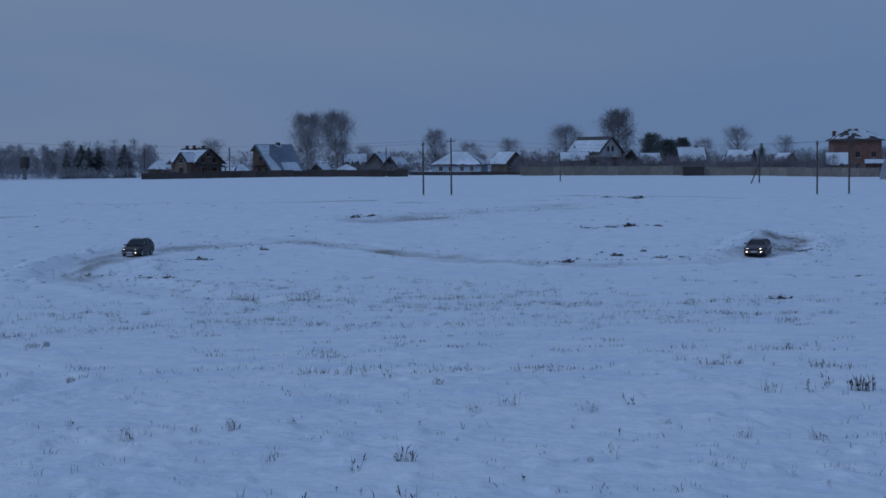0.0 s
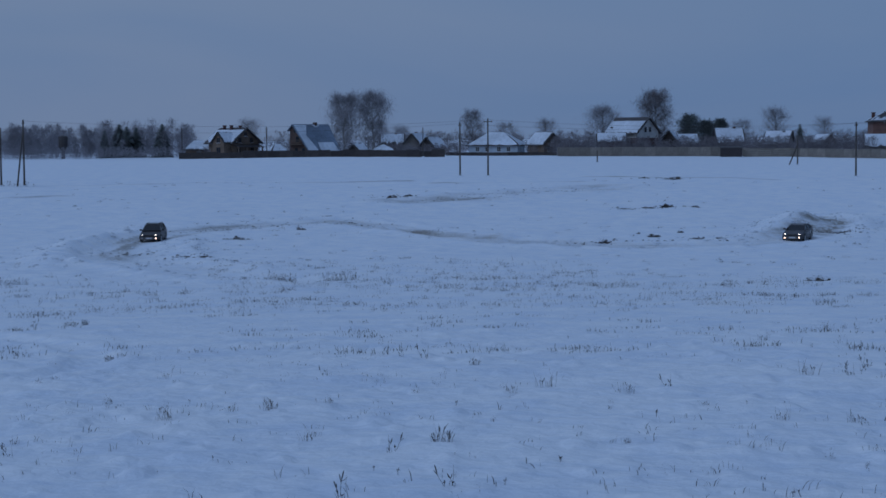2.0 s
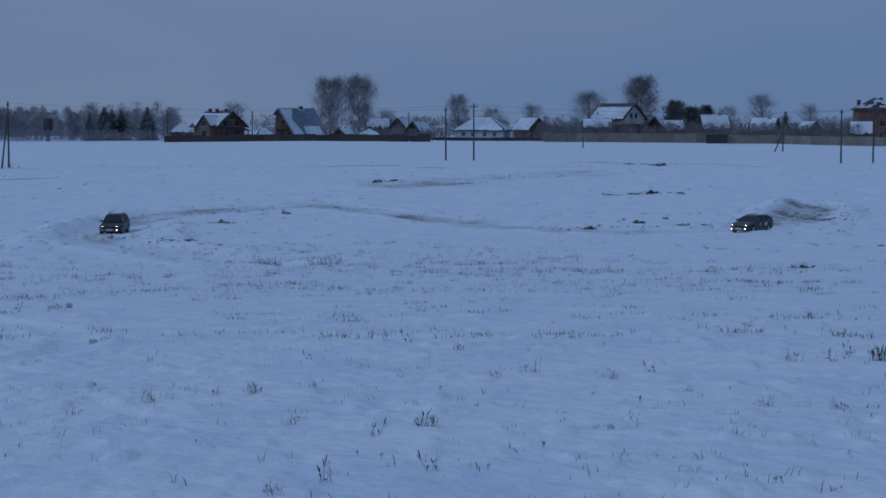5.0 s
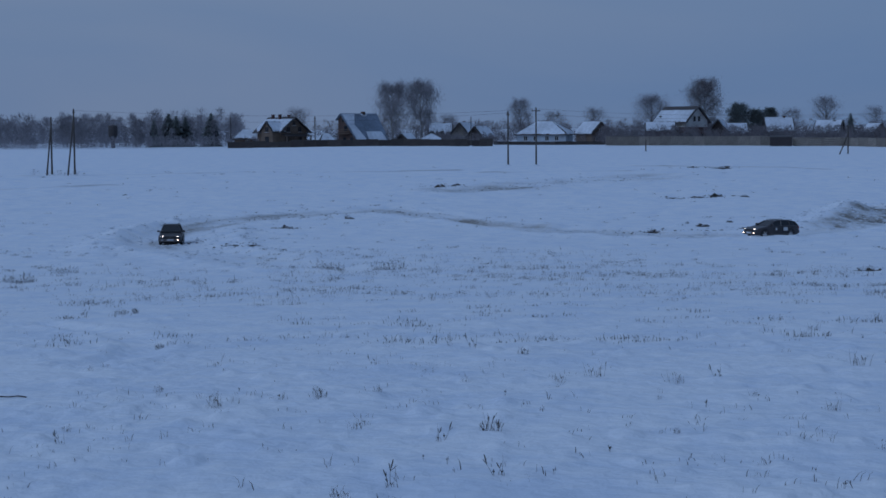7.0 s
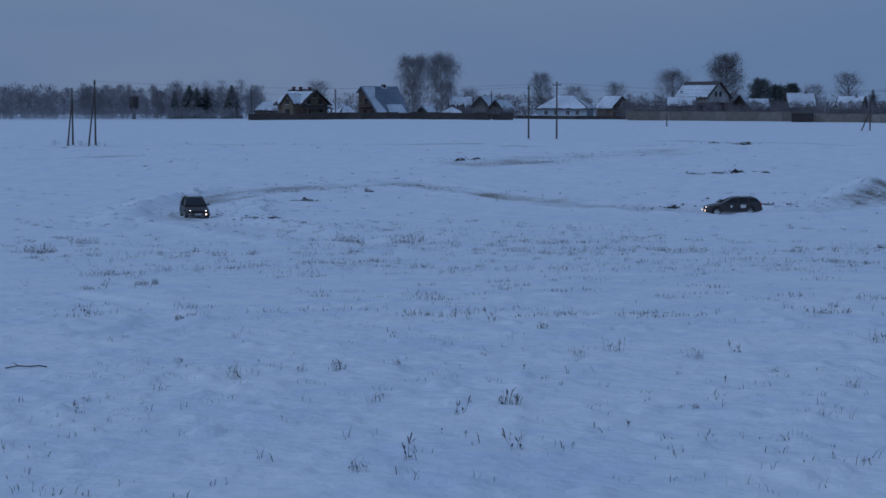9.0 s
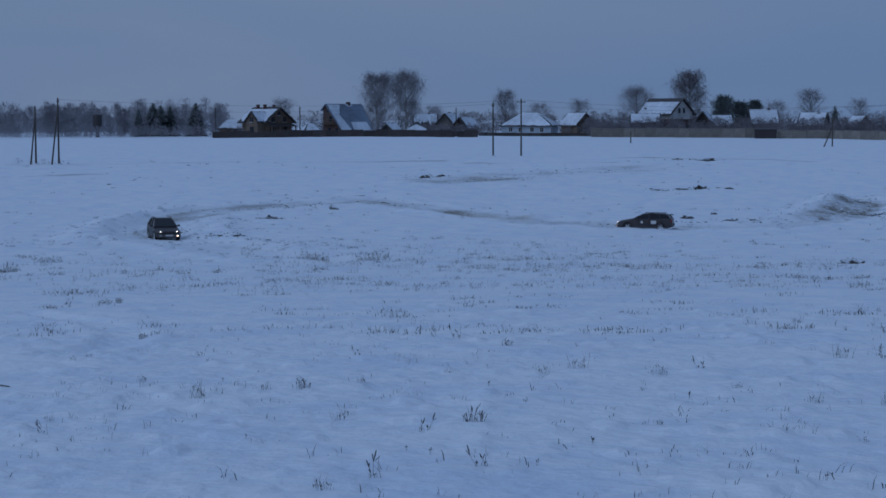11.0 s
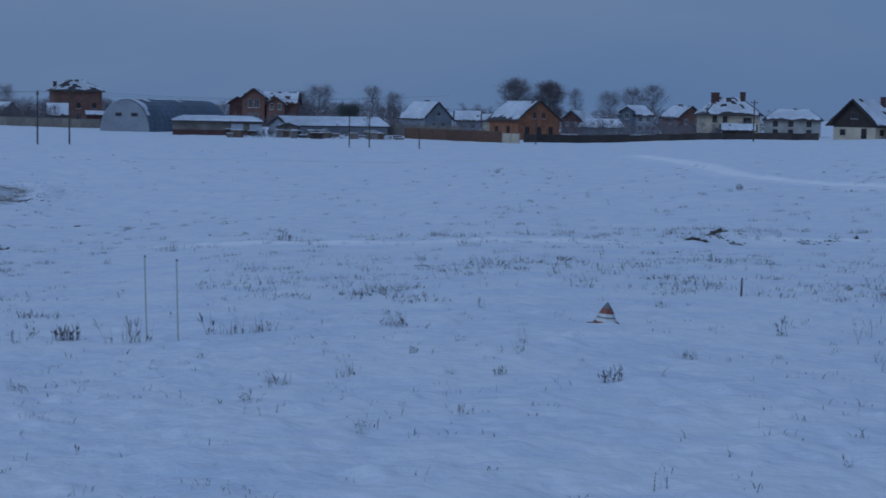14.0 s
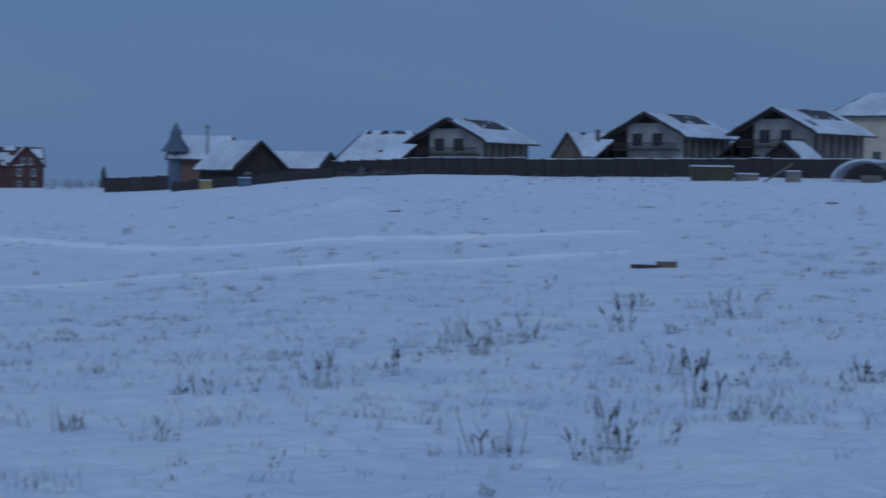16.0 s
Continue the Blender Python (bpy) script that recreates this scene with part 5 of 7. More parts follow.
def woods(name, spans, seed, label, mat):
    """A far belt of bare trees and bushes as one mass of trunks and twigs."""
    rnd = random.Random(seed)
    tri = []
    for a0, a1, d0, d1, low, tall, count, twigs in spans:
        for _ in range(count):
            az, d, h = rnd.uniform(a0, a1), rnd.uniform(d0, d1), rnd.uniform(low, tall)
            x, y = d * math.sin(radians(az)), d * math.cos(radians(az))
            base = Vector((x, y, float(lie(np.array([x]), np.array([y]))[0])))
            w = h * rnd.uniform(0.2, 0.36)
            for k in range(3):
                s = Vector((math.cos(k * 2.1), math.sin(k * 2.1), 0)) * 0.005 * h
                tri += [base - s, base + s, base + Vector((rnd.gauss(0, 0.02) * h, rnd.gauss(0, 0.02) * h, h * 0.95))]
            for _ in range(twigs):
                t = rnd.uniform(0.08, 1.0) ** 0.8
                r = w * math.sin(math.pi * min(1, t * 0.8 + 0.15)) ** 0.6
                p = base + Vector((rnd.gauss(0, 0.55) * r, rnd.gauss(0, 0.55) * r, t * h * 0.93))
                v = Vector((rnd.gauss(0, 0.7) + 0.6 * (p.x - base.x) / w, rnd.gauss(0, 0.7) + 0.6 * (p.y - base.y) / w, rnd.gauss(1.1, 0.6))).normalized() * h * rnd.uniform(0.06, 0.15)
                s = Vector((rnd.gauss(0, 1), rnd.gauss(0, 1), rnd.gauss(0, 0.4))).normalized() * rnd.uniform(0.03, 0.075)
                tri += [p - s, p + s, p + v]
    me = bpy.data.meshes.new(name)
    me.from_pydata([tuple(v) for v in tri], [], [(3 * i, 3 * i + 1, 3 * i + 2) for i in range(len(tri) // 3)])
    me.materials.append(mat)
    return tagged(new(name, me), label, "woods", kind="stuff")


woods("woods", ((-25, -12.9, 430, 510, 4.6, 9.4, 270, 420), (-12.9, -9.4, 430, 510, 4.0, 8.6, 80, 380), (-12.6, -9.6, 450, 500, 8.0, 10.4, 16, 380), (-25, -8.9, 416, 432, 1.4, 3.2, 520, 80)), 21, "belt of bare frosted trees on the skyline", TWIGS)
woods("thicket", ((-8.5, 15, 450, 500, 3.6, 6.8, 560, 150), (-7, -0.5, 418, 445, 1.6, 3.4, 150, 90), (1.6, 14, 418, 445, 1.6, 3.4, 290, 90), (2.5, 13, 403, 424, 2.4, 5.0, 460, 130), (-3, -0.7, 408, 425, 1.4, 3.4, 70, 100), (1.7, 3, 415, 428, 1.4, 3.4, 40, 100)), 22, "bare brown bushes between the village houses", TWIGS_DARK)
woods("thicket", ((13, 34, 440, 520, 3.5, 6.6, 520, 130), (14.5, 22, 400, 425, 1.5, 4.0, 170, 100), (19.3, 24.4, 316, 328, 0.5, 1.4, 130, 60), (19.0, 24.4, 298, 310, 0.3, 0.9, 130, 40), (20.3, 27.5, 425, 450, 4.2, 7.6, 110, 150), (29.6, 36.5, 365, 400, 2.0, 4.6, 120, 110), (22, 36, 340, 380, 1.6, 3.8, 260, 90), (29, 37, 450, 560, 3, 6.5, 180, 80)), 23, "bare brown bushes behind sheds and brick houses", TWIGS_DARK)
woods("scrub", ((45.0, 47.0, 285, 330, 0.8, 2.2, 40, 40), (54.5, 61, 231, 237, 0.4, 1.0, 160, 22), (61, 74, 196, 214, 0.3, 0.8, 120, 18)), 24, "low dry scrub along the estate fence", TWIGS_DARK)
woods("pole_scrub", ((-16.4, -14.7, 236, 239, 0.3, 0.9, 26, 14),), 25, "dry stalks round the feet of the poles", TWIGS_DARK)

# ---- the two cars ----
PAINT_BROWN = material("dark_brown_car_paint", (0.026, 0.020, 0.020), 0.34, grain=0.1, scale=3, stains=0.3)
PAINT_GREY = material("dark_grey_car_paint", (0.046, 0.038, 0.040), 0.34, grain=0.1, scale=3, stains=0.3)
TRIM = material("salt_stained_grey_trim", (0.11, 0.10, 0.10), 0.7, grain=0.2, scale=6, stains=0.3)
RUBBER = material("black_rubber", (0.018, 0.018, 0.018), 0.85, grain=0.2, scale=12)
RIM = material("snowy_alloy_rim", (0.60, 0.61, 0.62), 0.6, metal=0.0, grain=0.15, scale=9, stains=0.2)
CAR_GLASS = material("car_glass", (0.012, 0.013, 0.016), 0.15)
LAMP_WHITE = glowing("lit_headlamp", (1.0, 0.88, 0.78), 10.0)
LAMP_WARM = glowing("lit_fog_lamp", (1.0, 0.66, 0.48), 7.0)
LENS = material("unlit_lamp_lens", (0.35, 0.35, 0.36), 0.2)
TAIL = material("red_tail_lamp", (0.22, 0.012, 0.012), 0.3)
PLATE = material("pale_plate", (0.55, 0.55, 0.55), 0.6)
STICKER = material("white_door_sticker", (0.60, 0.60, 0.60), 0.6, grain=0.08, scale=9)


def loft(bm, sections, closed=True):
    rows = [[bm.verts.new(p) for p in s] for s in sections]
    for a, b in zip(rows, rows[1:]):
        n = len(a)
        for k in range(n if closed else n - 1):
            bm.faces.new((a[k], a[(k + 1) % n], b[(k + 1) % n], b[k]))
    if closed:
        bm.faces.new(rows[0][::-1]), bm.faces.new(rows[-1])
    bmesh.ops.recalc_face_normals(bm, faces=bm.faces)
    return bm


def estate_car(label, paint, stickers, wheelbase=2.68, length=4.72, tall=1.47):
    """An estate car, its nose towards -y, with a turned wheel at each corner. Returns it and its wheels."""
    car = thing("estate_car", Matrix.Identity(4), label, "car", "cars in the snow")
    k, h = length / 4.74, tall / 1.47
    body = [(-2.37, 0.36, 0.60, 0.66), (-2.30, 0.27, 0.70, 0.76), (-2.08, 0.23, 0.76, 0.85), (-1.75, 0.22, 0.82, 0.89), (-1.2, 0.21, 0.91, 0.91), (-0.85, 0.21, 0.97, 0.91),
            (0.0, 0.21, 0.98, 0.91), (1.4, 0.21, 1.00, 0.91), (2.0, 0.24, 1.01, 0.88), (2.28, 0.30, 0.99, 0.83), (2.37, 0.42, 0.86, 0.76)]
    secs = []
    for y, z0, z1, w in body:
        zm = z0 + (z1 - z0) * 0.55
        secs.append([(sx * ww, y * k, zz) for sx, ww, zz in ((-1, w * 0.90, z0), (-1, w, z0 + 0.13), (-1, w, zm), (-1, w * 0.965, z1 - 0.07), (-1, w * 0.88, z1), (1, w * 0.88, z1), (1, w * 0.965, z1 - 0.07),
                                                             (1, w, zm), (1, w, z0 + 0.13), (1, w * 0.90, z0))])
    shell = part("body", loft(bmesh.new(), secs), paint, car)
    cabin = [(-0.98, 0.96, 0.97, 0.79, 0.79), (-0.15, 0.96, 1.405, 0.82, 0.60), (0.5, 0.96, 1.455, 0.82, 0.615), (1.5, 0.97, 1.43, 0.81, 0.60), (1.95, 0.98, 1.36, 0.79, 0.58), (2.26, 0.98, 1.0, 0.77, 0.74)]
    part("cabin_glass", loft(bmesh.new(), [[(-w0, y * k, z0), (-w1, y * k, z1 * h), (w1, y * k, z1 * h), (w0, y * k, z0)] for y, z0, z1, w0, w1 in cabin]), CAR_GLASS, car, "dark glazing all round the cabin")
    roof = [(-0.20, 1.375, 0.59), (0.0, 1.42, 0.615), (0.5, 1.455, 0.63), (1.5, 1.43, 0.615), (1.98, 1.36, 0.60)]
    part("roof", loft(bmesh.new(), [[(-w, y * k, z * h - 0.02), (-w * 0.85, y * k, z * h + 0.025), (w * 0.85, y * k, z * h + 0.025), (w, y * k, z * h - 0.02)] for y, z, w in roof]), paint, car)
    for s in (-1, 1):
        for (y0, z0, x0), (y1, z1, x1) in (((-0.98, 0.95, 0.80), (-0.16, 1.40, 0.61)), ((0.38, 0.96, 0.825), (0.42, 1.44, 0.625)), ((1.30, 0.97, 0.82), (1.26, 1.44, 0.615)), ((2.24, 0.98, 0.775), (1.94, 1.36, 0.59))):
            part("pillar", rod(bmesh.new(), (s * x0, y0 * k, z0), (s * x1, y1 * k, z1 * h), 0.05, 0.04, 5), paint, car)
        rail = bmesh.new()
        rod(rail, (s * 0.56, -0.05, 1.50 * h), (s * 0.55, 1.75 * k, 1.50 * h), 0.018, 0.018, 5)
        for y in (0.0, 1.68 * k):
            rod(rail, (s * 0.56, y, 1.43 * h), (s * 0.56, y, 1.50 * h), 0.02, 0.02, 5)
        part("roof_rail", rail, TRIM, car)
        mirror = boxed(s * 0.98 - 0.10, s * 0.98 + 0.10, -0.72, -0.60, 0.97, 1.11, 0.03)
        rod(mirror, (s * 0.84, -0.66, 0.99), (s * 0.92, -0.66, 1.03), 0.025, 0.025, 5)
        part("mirror", mirror, paint, car)
        part("sill", boxed(s * 0.93 - 0.025, s * 0.93 + 0.025, -1.0, 1.0, 0.22, 0.34, 0.015), TRIM, car)
        for y in (-0.50, 0.40, 1.36):
            part("door_seam", boxed(s * 0.915 - 0.004, s * 0.915 + 0.004, y - 0.008, y + 0.008, 0.34, 0.90), RUBBER, car)
        for y in (0.2, 1.15):
            part("door_handle", boxed(s * 0.915 - 0.02, s * 0.915 + 0.02, y - 0.09, y + 0.09, 0.80, 0.83, 0.008), TRIM, car)
        lamp = boxed(-0.17, 0.17, -0.05, 0.07, -0.065, 0.065, 0.03)
        ob = part("headlamp", lamp, LENS, car)
        ob.matrix_basis = pose(s * 0.60, -2.24 * k, 0.655, 0, 0, s * 22)
        part("bulb", boxed(-0.07, 0.07, -0.060, -0.052, -0.05, 0.05, 0.003), LAMP_WHITE, ob, "lit headlamp bulb")
        ob = part("fog_lamp", boxed(s * 0.60 - 0.09, s * 0.60 + 0.09, -2.44 * k, -2.36 * k, 0.35, 0.46, 0.02), LENS, car)
        part("bulb", boxed(s * 0.60 - 0.042, s * 0.60 + 0.042, -2.452 * k, -2.442 * k, 0.37, 0.44, 0.003), LAMP_WARM if stickers or s > 0 else LENS, ob, "fog lamp bulb")
        part("tail_lamp", boxed(s * 0.76 - 0.075, s * 0.76 + 0.075, 2.22 * k, 2.35 * k, 0.68, 0.94, 0.03), TAIL, car, "red tail lamp")
    part("front_bumper", boxed(-0.74, 0.74, -2.42 * k, -2.2 * k, 0.26, 0.52, 0.06), TRIM, car)
    part("rear_bumper", boxed(-0.80, 0.80, 2.2 * k, 2.44 * k, 0.34, 0.60, 0.06), TRIM, car)
    grille = part("grille", boxed(-0.40, 0.40, -2.40 * k, -2.30 * k, 0.54, 0.68, 0.02), RUBBER, car)
    for z in (0.565, 0.605, 0.645):
        part("slat", boxed(-0.38, 0.38, -2.415 * k, -2.40 * k, z, z + 0.014), TRIM, grille)
    part("plate", boxed(-0.26, 0.26, -2.445 * k, -2.425 * k, 0.36, 0.47), PLATE, car, "pale blank number plate")
    if stickers:
        for s in (-1, 1):
            part("sticker", boxed(s * 0.915 - 0.008, s * 0.915 + 0.008, 0.50, 0.92, 0.58, 0.84), STICKER, car, "white square door sticker")
            part("sticker", boxed(s * 0.915 - 0.008, s * 0.915 + 0.008, -0.30, -0.14, 0.62, 0.80), STICKER, car, "small pale door sticker")
    part("roof_snow", boxed(-0.5, 0.5, 0.1, 1.7, 1.475 * h, 1.50 * h, 0.01), SNOW, car, "thin dusting of snow on the roof") if not stickers else None
    wheels = []
    tyre = bmesh.new()
    sec = ((0.235, -0.10), (0.30, -0.11), (0.33, -0.08), (0.33, 0.08), (0.30, 0.11), (0.235, 0.10))
    n = 24
    ring = [[tyre.verts.new((u, r * math.cos(2 * math.pi * j / n), r * math.sin(2 * math.pi * j / n))) for r, u in sec] for j in range(n)]
    for j in range(n):
        for i in range(len(sec) - 1):
            tyre.faces.new((ring[j][i], ring[j][i + 1], ring[(j + 1) % n][i + 1], ring[(j + 1) % n][i]))
    tyre_mesh = None
    for x in (-0.80, 0.80):
        for y in (-wheelbase / 2 - 0.05, wheelbase / 2 - 0.05):
            if tyre_mesh is None:
                w = part("wheel", tyre, RUBBER, car)
                tyre_mesh = w.data
            else:
                w = new("wheel", tyre_mesh)
                w.parent = car
            s = 1 if x > 0 else -1
            rim = rod(bmesh.new(), (-0.09, 0, 0), (0.09, 0, 0), 0.235, 0.235, 20)
            for j in range(5):
                a = 2 * math.pi * j / 5
                rod(rim, (s * 0.095, 0, 0), (s * 0.10, 0.21 * math.cos(a), 0.21 * math.sin(a)), 0.035, 0.028, 4)
            part("rim", rim, RIM, w, "pale spoked rim caked with snow")
            w.matrix_basis = pose(x, y, 0.33)
            wheels.append((w, x, y))
            arch = bmesh.new()
            for j in range(12):
                a0, a1 = math.pi * (j - 0.3) / 11.4, math.pi * (j + 0.7) / 11.4
                rod(arch, (s * 0.90, y + 0.37 * math.cos(a0), 0.33 + 0.37 * math.sin(a0)), (s * 0.90, y + 0.37 * math.cos(a1), 0.33 + 0.37 * math.sin(a1)), 0.035, 0.035, 4)
            part("wheel_arch", arch, RUBBER, car)
    return car, wheels


car_far, wheels_far = estate_car("dark brown estate car with lit headlamps ploughing through snow", PAINT_BROWN, False, 2.6, 4.5, 1.56)
car_side, wheels_side = estate_car("dark grey estate car with white door stickers, driving in snow", PAINT_GREY, True, 2.60, 4.38, 1.38)


# ---- small things on the field ----
def ring(bm, c, r, sides=3):
    return [bm.verts.new(c + Vector((r * math.cos(2 * math.pi * k / sides), r * math.sin(2 * math.pi * k / sides), 0))) for k in range(sides)]


def join(bm, a, b):
    for k in range(len(a)):
        bm.faces.new((a[k], a[(k + 1) % len(a)], b[(k + 1) % len(a)], b[k]))
    return b


def stalks(bm, rnd, n, tall, spread, lean=0.35, heads=0.0, thick=0.004):
    """One dry plant: thin bent stalks that rise from a single root under the snow; some end in a long dark seed spike and carry spiked side shoots."""
    root = ring(bm, Vector((0, 0, -0.10)), thick)

    def spike(start, a, b, fat):
        mid = join(bm, start, ring(bm, a.lerp(b, 0.15), fat))
        far = join(bm, mid, ring(bm, a.lerp(b, 0.75), fat * 0.85))
        bm.faces.new(join(bm, far, ring(bm, b, fat * 0.25)))
    for _ in range(n):
        a, r = rnd.uniform(0, 6.283), spread * math.sqrt(rnd.random())
        p = Vector((math.cos(a) * r, math.sin(a) * r, -0.02))
        h = tall * (0.3 + 0.7 * rnd.random() ** 1.2)
        v = Vector((rnd.gauss(0, lean) + 0.12 * p.x / spread, rnd.gauss(0, lean) + 0.12 * p.y / spread, 1)).normalized()
        m = p + v * h * 0.6
        e = m + (v + Vector((rnd.gauss(0, lean), rnd.gauss(0, lean), -0.05))).normalized() * h * 0.4
        foot = join(bm, root, ring(bm, p, thick))
        knee = join(bm, foot, ring(bm, m, thick * 0.7))
        if rnd.random() < heads:
            spike(knee, m.lerp(e, 0.35), e, thick * rnd.uniform(1.6, 2.6))
            for _ in range(rnd.choice((1, 2, 2))):
                o = (v + Vector((rnd.gauss(0, 0.55), rnd.gauss(0, 0.55), 0))).normalized()
                spike(knee, m + o * h * 0.12, m + o * h * rnd.uniform(0.22, 0.36), thick * rnd.uniform(1.3, 2.2))
        else:
            bm.faces.new(join(bm, knee, ring(bm, e, thick * 0.3)))
    return bm


rnd = random.Random(77)
weed_kinds = []
for k, (n, tall, spread, lean, heads, mat, thick, text) in enumerate((
        (15, 0.17, 0.08, 0.24, 0.1, DRY_GRASS, 0.0017, "tuft of pale dry grass poking through snow"), (7, 0.19, 0.05, 0.18, 0.8, WEED_DARK, 0.0021, "dark dry weed with seed heads in snow"),
        (32, 0.19, 0.10, 0.26, 0.45, WEED_DARK, 0.0018, "dense dark tuft of dead weeds in snow"), (2, 0.20, 0.015, 0.16, 0.8, WEED_DARK, 0.0022, "single dark stalk with seed heads in snow"),
        (34, 0.26, 0.20, 0.26, 0.3, DRY_GRASS, 0.0017, "wide clump of dry brown grass in snow"), (9, 0.32, 0.10, 0.26, 0.9, WEED_DARK, 0.0026, "tall branching dead weed in snow"))):
    bm = stalks(bmesh.new(), rnd, n, tall, spread, lean, heads, thick)
    weed_kinds.append((bm, mat, text))
weed_first = {}


def weed(kind, x, y, size=1.0):
    m = pose(x, y, high(x, y), 0, 0, rnd.uniform(0, 360)) @ Matrix.Diagonal((size, size, size * rnd.uniform(0.9, 1.15), 1))
    if kind not in weed_first:
        bm, mat, text = weed_kinds[kind]
        weed_first[kind] = tagged(part("dry_weed", bm, mat), text, "weed", "dry weeds in the snow")
        weed_first[kind].matrix_basis = m
    else:
        ob = new("dry_weed", weed_first[kind].data)
        ob.matrix_basis = m
        tagged(ob, weed_kinds[kind][2], "weed", "dry weeds in the snow")


for x, y, size in ((-1.38, 13.26, 0.8), (-1.13, 9.95, 0.7), (-2.85, 15.16, 1.1), (-5.18, 23.52, 0.9), (-3.77, 20.21, 0.7), (-3.68, 16.62, 0.8), (0.3, 17.32, 0.9), (0.7, 18.25, 1.4), (3.18, 14.41, 1), (2.58, 14.53, 0.9), (3.99, 24.46, 1.2), (5.69, 28.21, 1.6), (-2.34, 15.82, 0.8), (-0.67, 17.33, 0.5), (-1.44, 15.97, 0.7), (2.09, 15.84, 0.6), (-5.02, 19.82, 0.7), (3.69, 19.07, 1.4), (-1.34, 13.53, 0.6), (-2.9, 15.39, 0.9), (-6.41, 26.36, 0.5), (-3.77, 13.53, 0.6), (-5.07, 19.29, 0.5), (-1.18, 10.08, 0.7), (6.53, 18.54, 1.9), (6.81, 18.54, 1.2), (6.96, 18.65, 1.5), (5.38, 16.14, 0.8), (5.12, 13.42, 0.9), (12.8, 48.3, 1.7)):
    weed(0, x, y, size)
for x, y, size in ((5.82, 28.48, 1.3), (4.32, 25.93, 1.2), (3.98, 24.9, 0.6), (6.3, 29.5, 0.7), (8.52, 24.85, 0.8), (5.15, 13.3, 1.1), (5.89, 13.61, 1.3), (4.76, 10.62, 0.7), (8.6, 18.52, 1.4), (9.29, 20.42, 1), (6.72, 13.26, 0.6), (8.63, 15.44, 0.7), (9.83, 13.46, 0.5), (9.62, 13.92, 1.1), (9.54, 23.94, 0.6), (5.73, 11.05, 0.4), (8.3, 13.67, 0.4), (10.45, 13.49, 0.5), (14.89, 11.94, 3.1), (8.46, 18.16, 1.6), (8.48, 18.64, 1.1), (4.67, 10.42, 0.5), (8.16, 14.63, 0.9), (9.56, 13.74, 0.9), (13.4, 20.13, 1.3), (10.41, 8.41, 1.1), (12.77, 13.24, 1.1), (29.3, 12.1, 2.2), (23.96, 14.11, 4.3), (15.78, 11.5, 0.9)):
    weed(0, x, y, size)
for x, y, size in ((12.34, 6.74, 3.4), (19.86, 10.53, 1.3), (21.18, 9.86, 2.3), (15.43, 4.9, 0.8), (12.51, 6.52, 0.6), (21.17, 8.71, 1.7)):
    weed(0, x, y, size)
for x, y, size in ((-0.67, 12.52, 0.9), (-0.21, 10.83, 1), (-1.81, 19.69, 0.8), (-1.07, 23.09, 0.9), (-0.75, 22.94, 1.2), (1.97, 17.81, 1), (4.17, 19.14, 1.1), (4.5, 19.97, 1), (6.41, 28.91, 0.8), (0.76, 13.29, 0.4), (0.12, 23.92, 0.6), (-3.55, 12.58, 0.7), (-9.3, 35.1, 1.1), (4.43, 19.74, 0.7), (4.71, 20.54, 0.6), (6.24, 18.58, 1.6), (7.73, 28.05, 0.9), (10.85, 20.7, 1), (16.3, 28.2, 1.6), (17.7, 30.2, 1.1), (18.4, 30.1, 1.1), (12.11, 15.62, 1.6), (13.57, 17.14, 0.7), (6.89, 8.06, 0.5), (68.3, 114.7, 3.5), (16.1, 36.6, 0.7), (19.41, 19.13, 1.1), (21.7, 19, 1), (18.2, 22.36, 0.6), (29.6, 25.7, 1)):
    weed(1, x, y, size)
for x, y, size in ((18.69, 7.22, 1.3), (18.51, 7, 1.5), (51, 18.2, 1.9), (26.68, 8.85, 1.7), (19.01, 5.96, 1.5), (19.14, 13.43, 1.2), (15.46, 11.61, 1.3), (12.24, 5.92, 1.7), (13.48, 5.7, 1.4), (42.3, 22.4, 2.9), (69.7, 36.4, 2.1), (22.7, 10.15, 1.3), (20.83, 7.6, 1.3), (52.9, 39, 2), (94.1, 85.3, 3.3), (13.65, 6.42, 1.2), (19.82, 12.31, 1.2), (27.65, 11.82, 1), (21.56, 18.65, 0.9)):
    weed(1, x, y, size)
for x, y, size in ((-0.31, 13.01, 0.9), (-1.96, 15.66, 0.7), (-0.08, 20.99, 0.7), (4.74, 19.33, 1.3), (1.13, 13.08, 0.3), (-8.4, 34.9, 0.8), (-8.2, 35, 0.6), (-8.6, 35.2, 0.8), (-8.2, 35, 0.8), (-5.14, 23.34, 0.7), (4.82, 19.34, 1.4), (27.9, 79.6, 1.7), (23.4, 62.1, 2.9), (7.28, 15.23, 0.5), (7.06, 12.95, 0.6), (7.71, 12.16, 1.1), (18.61, 22.47, 0.6), (82.2, 114.2, 3.1), (88.4, 168.7, 3.3), (14.71, 12.13, 0.9), (52, 52.1, 1.6), (95.2, 86.6, 2.8), (79.5, 110.4, 2.7), (8.57, 6.58, 0.7), (18.5, 22.28, 0.6), (18.74, 21.74, 0.6), (26.62, 11.57, 1.5), (20.51, 6.25, 2), (21.41, 12.23, 1.9), (16.64, 15.13, 0.7)):
    weed(2, x, y, size)
for x, y, size in ((40.1, 30.9, 1.1), (40.7, 32.4, 1.1), (10.13, 5.49, 0.6), (89.7, 44.7, 1.7), (88, 47.5, 1.7)):
    weed(2, x, y, size)
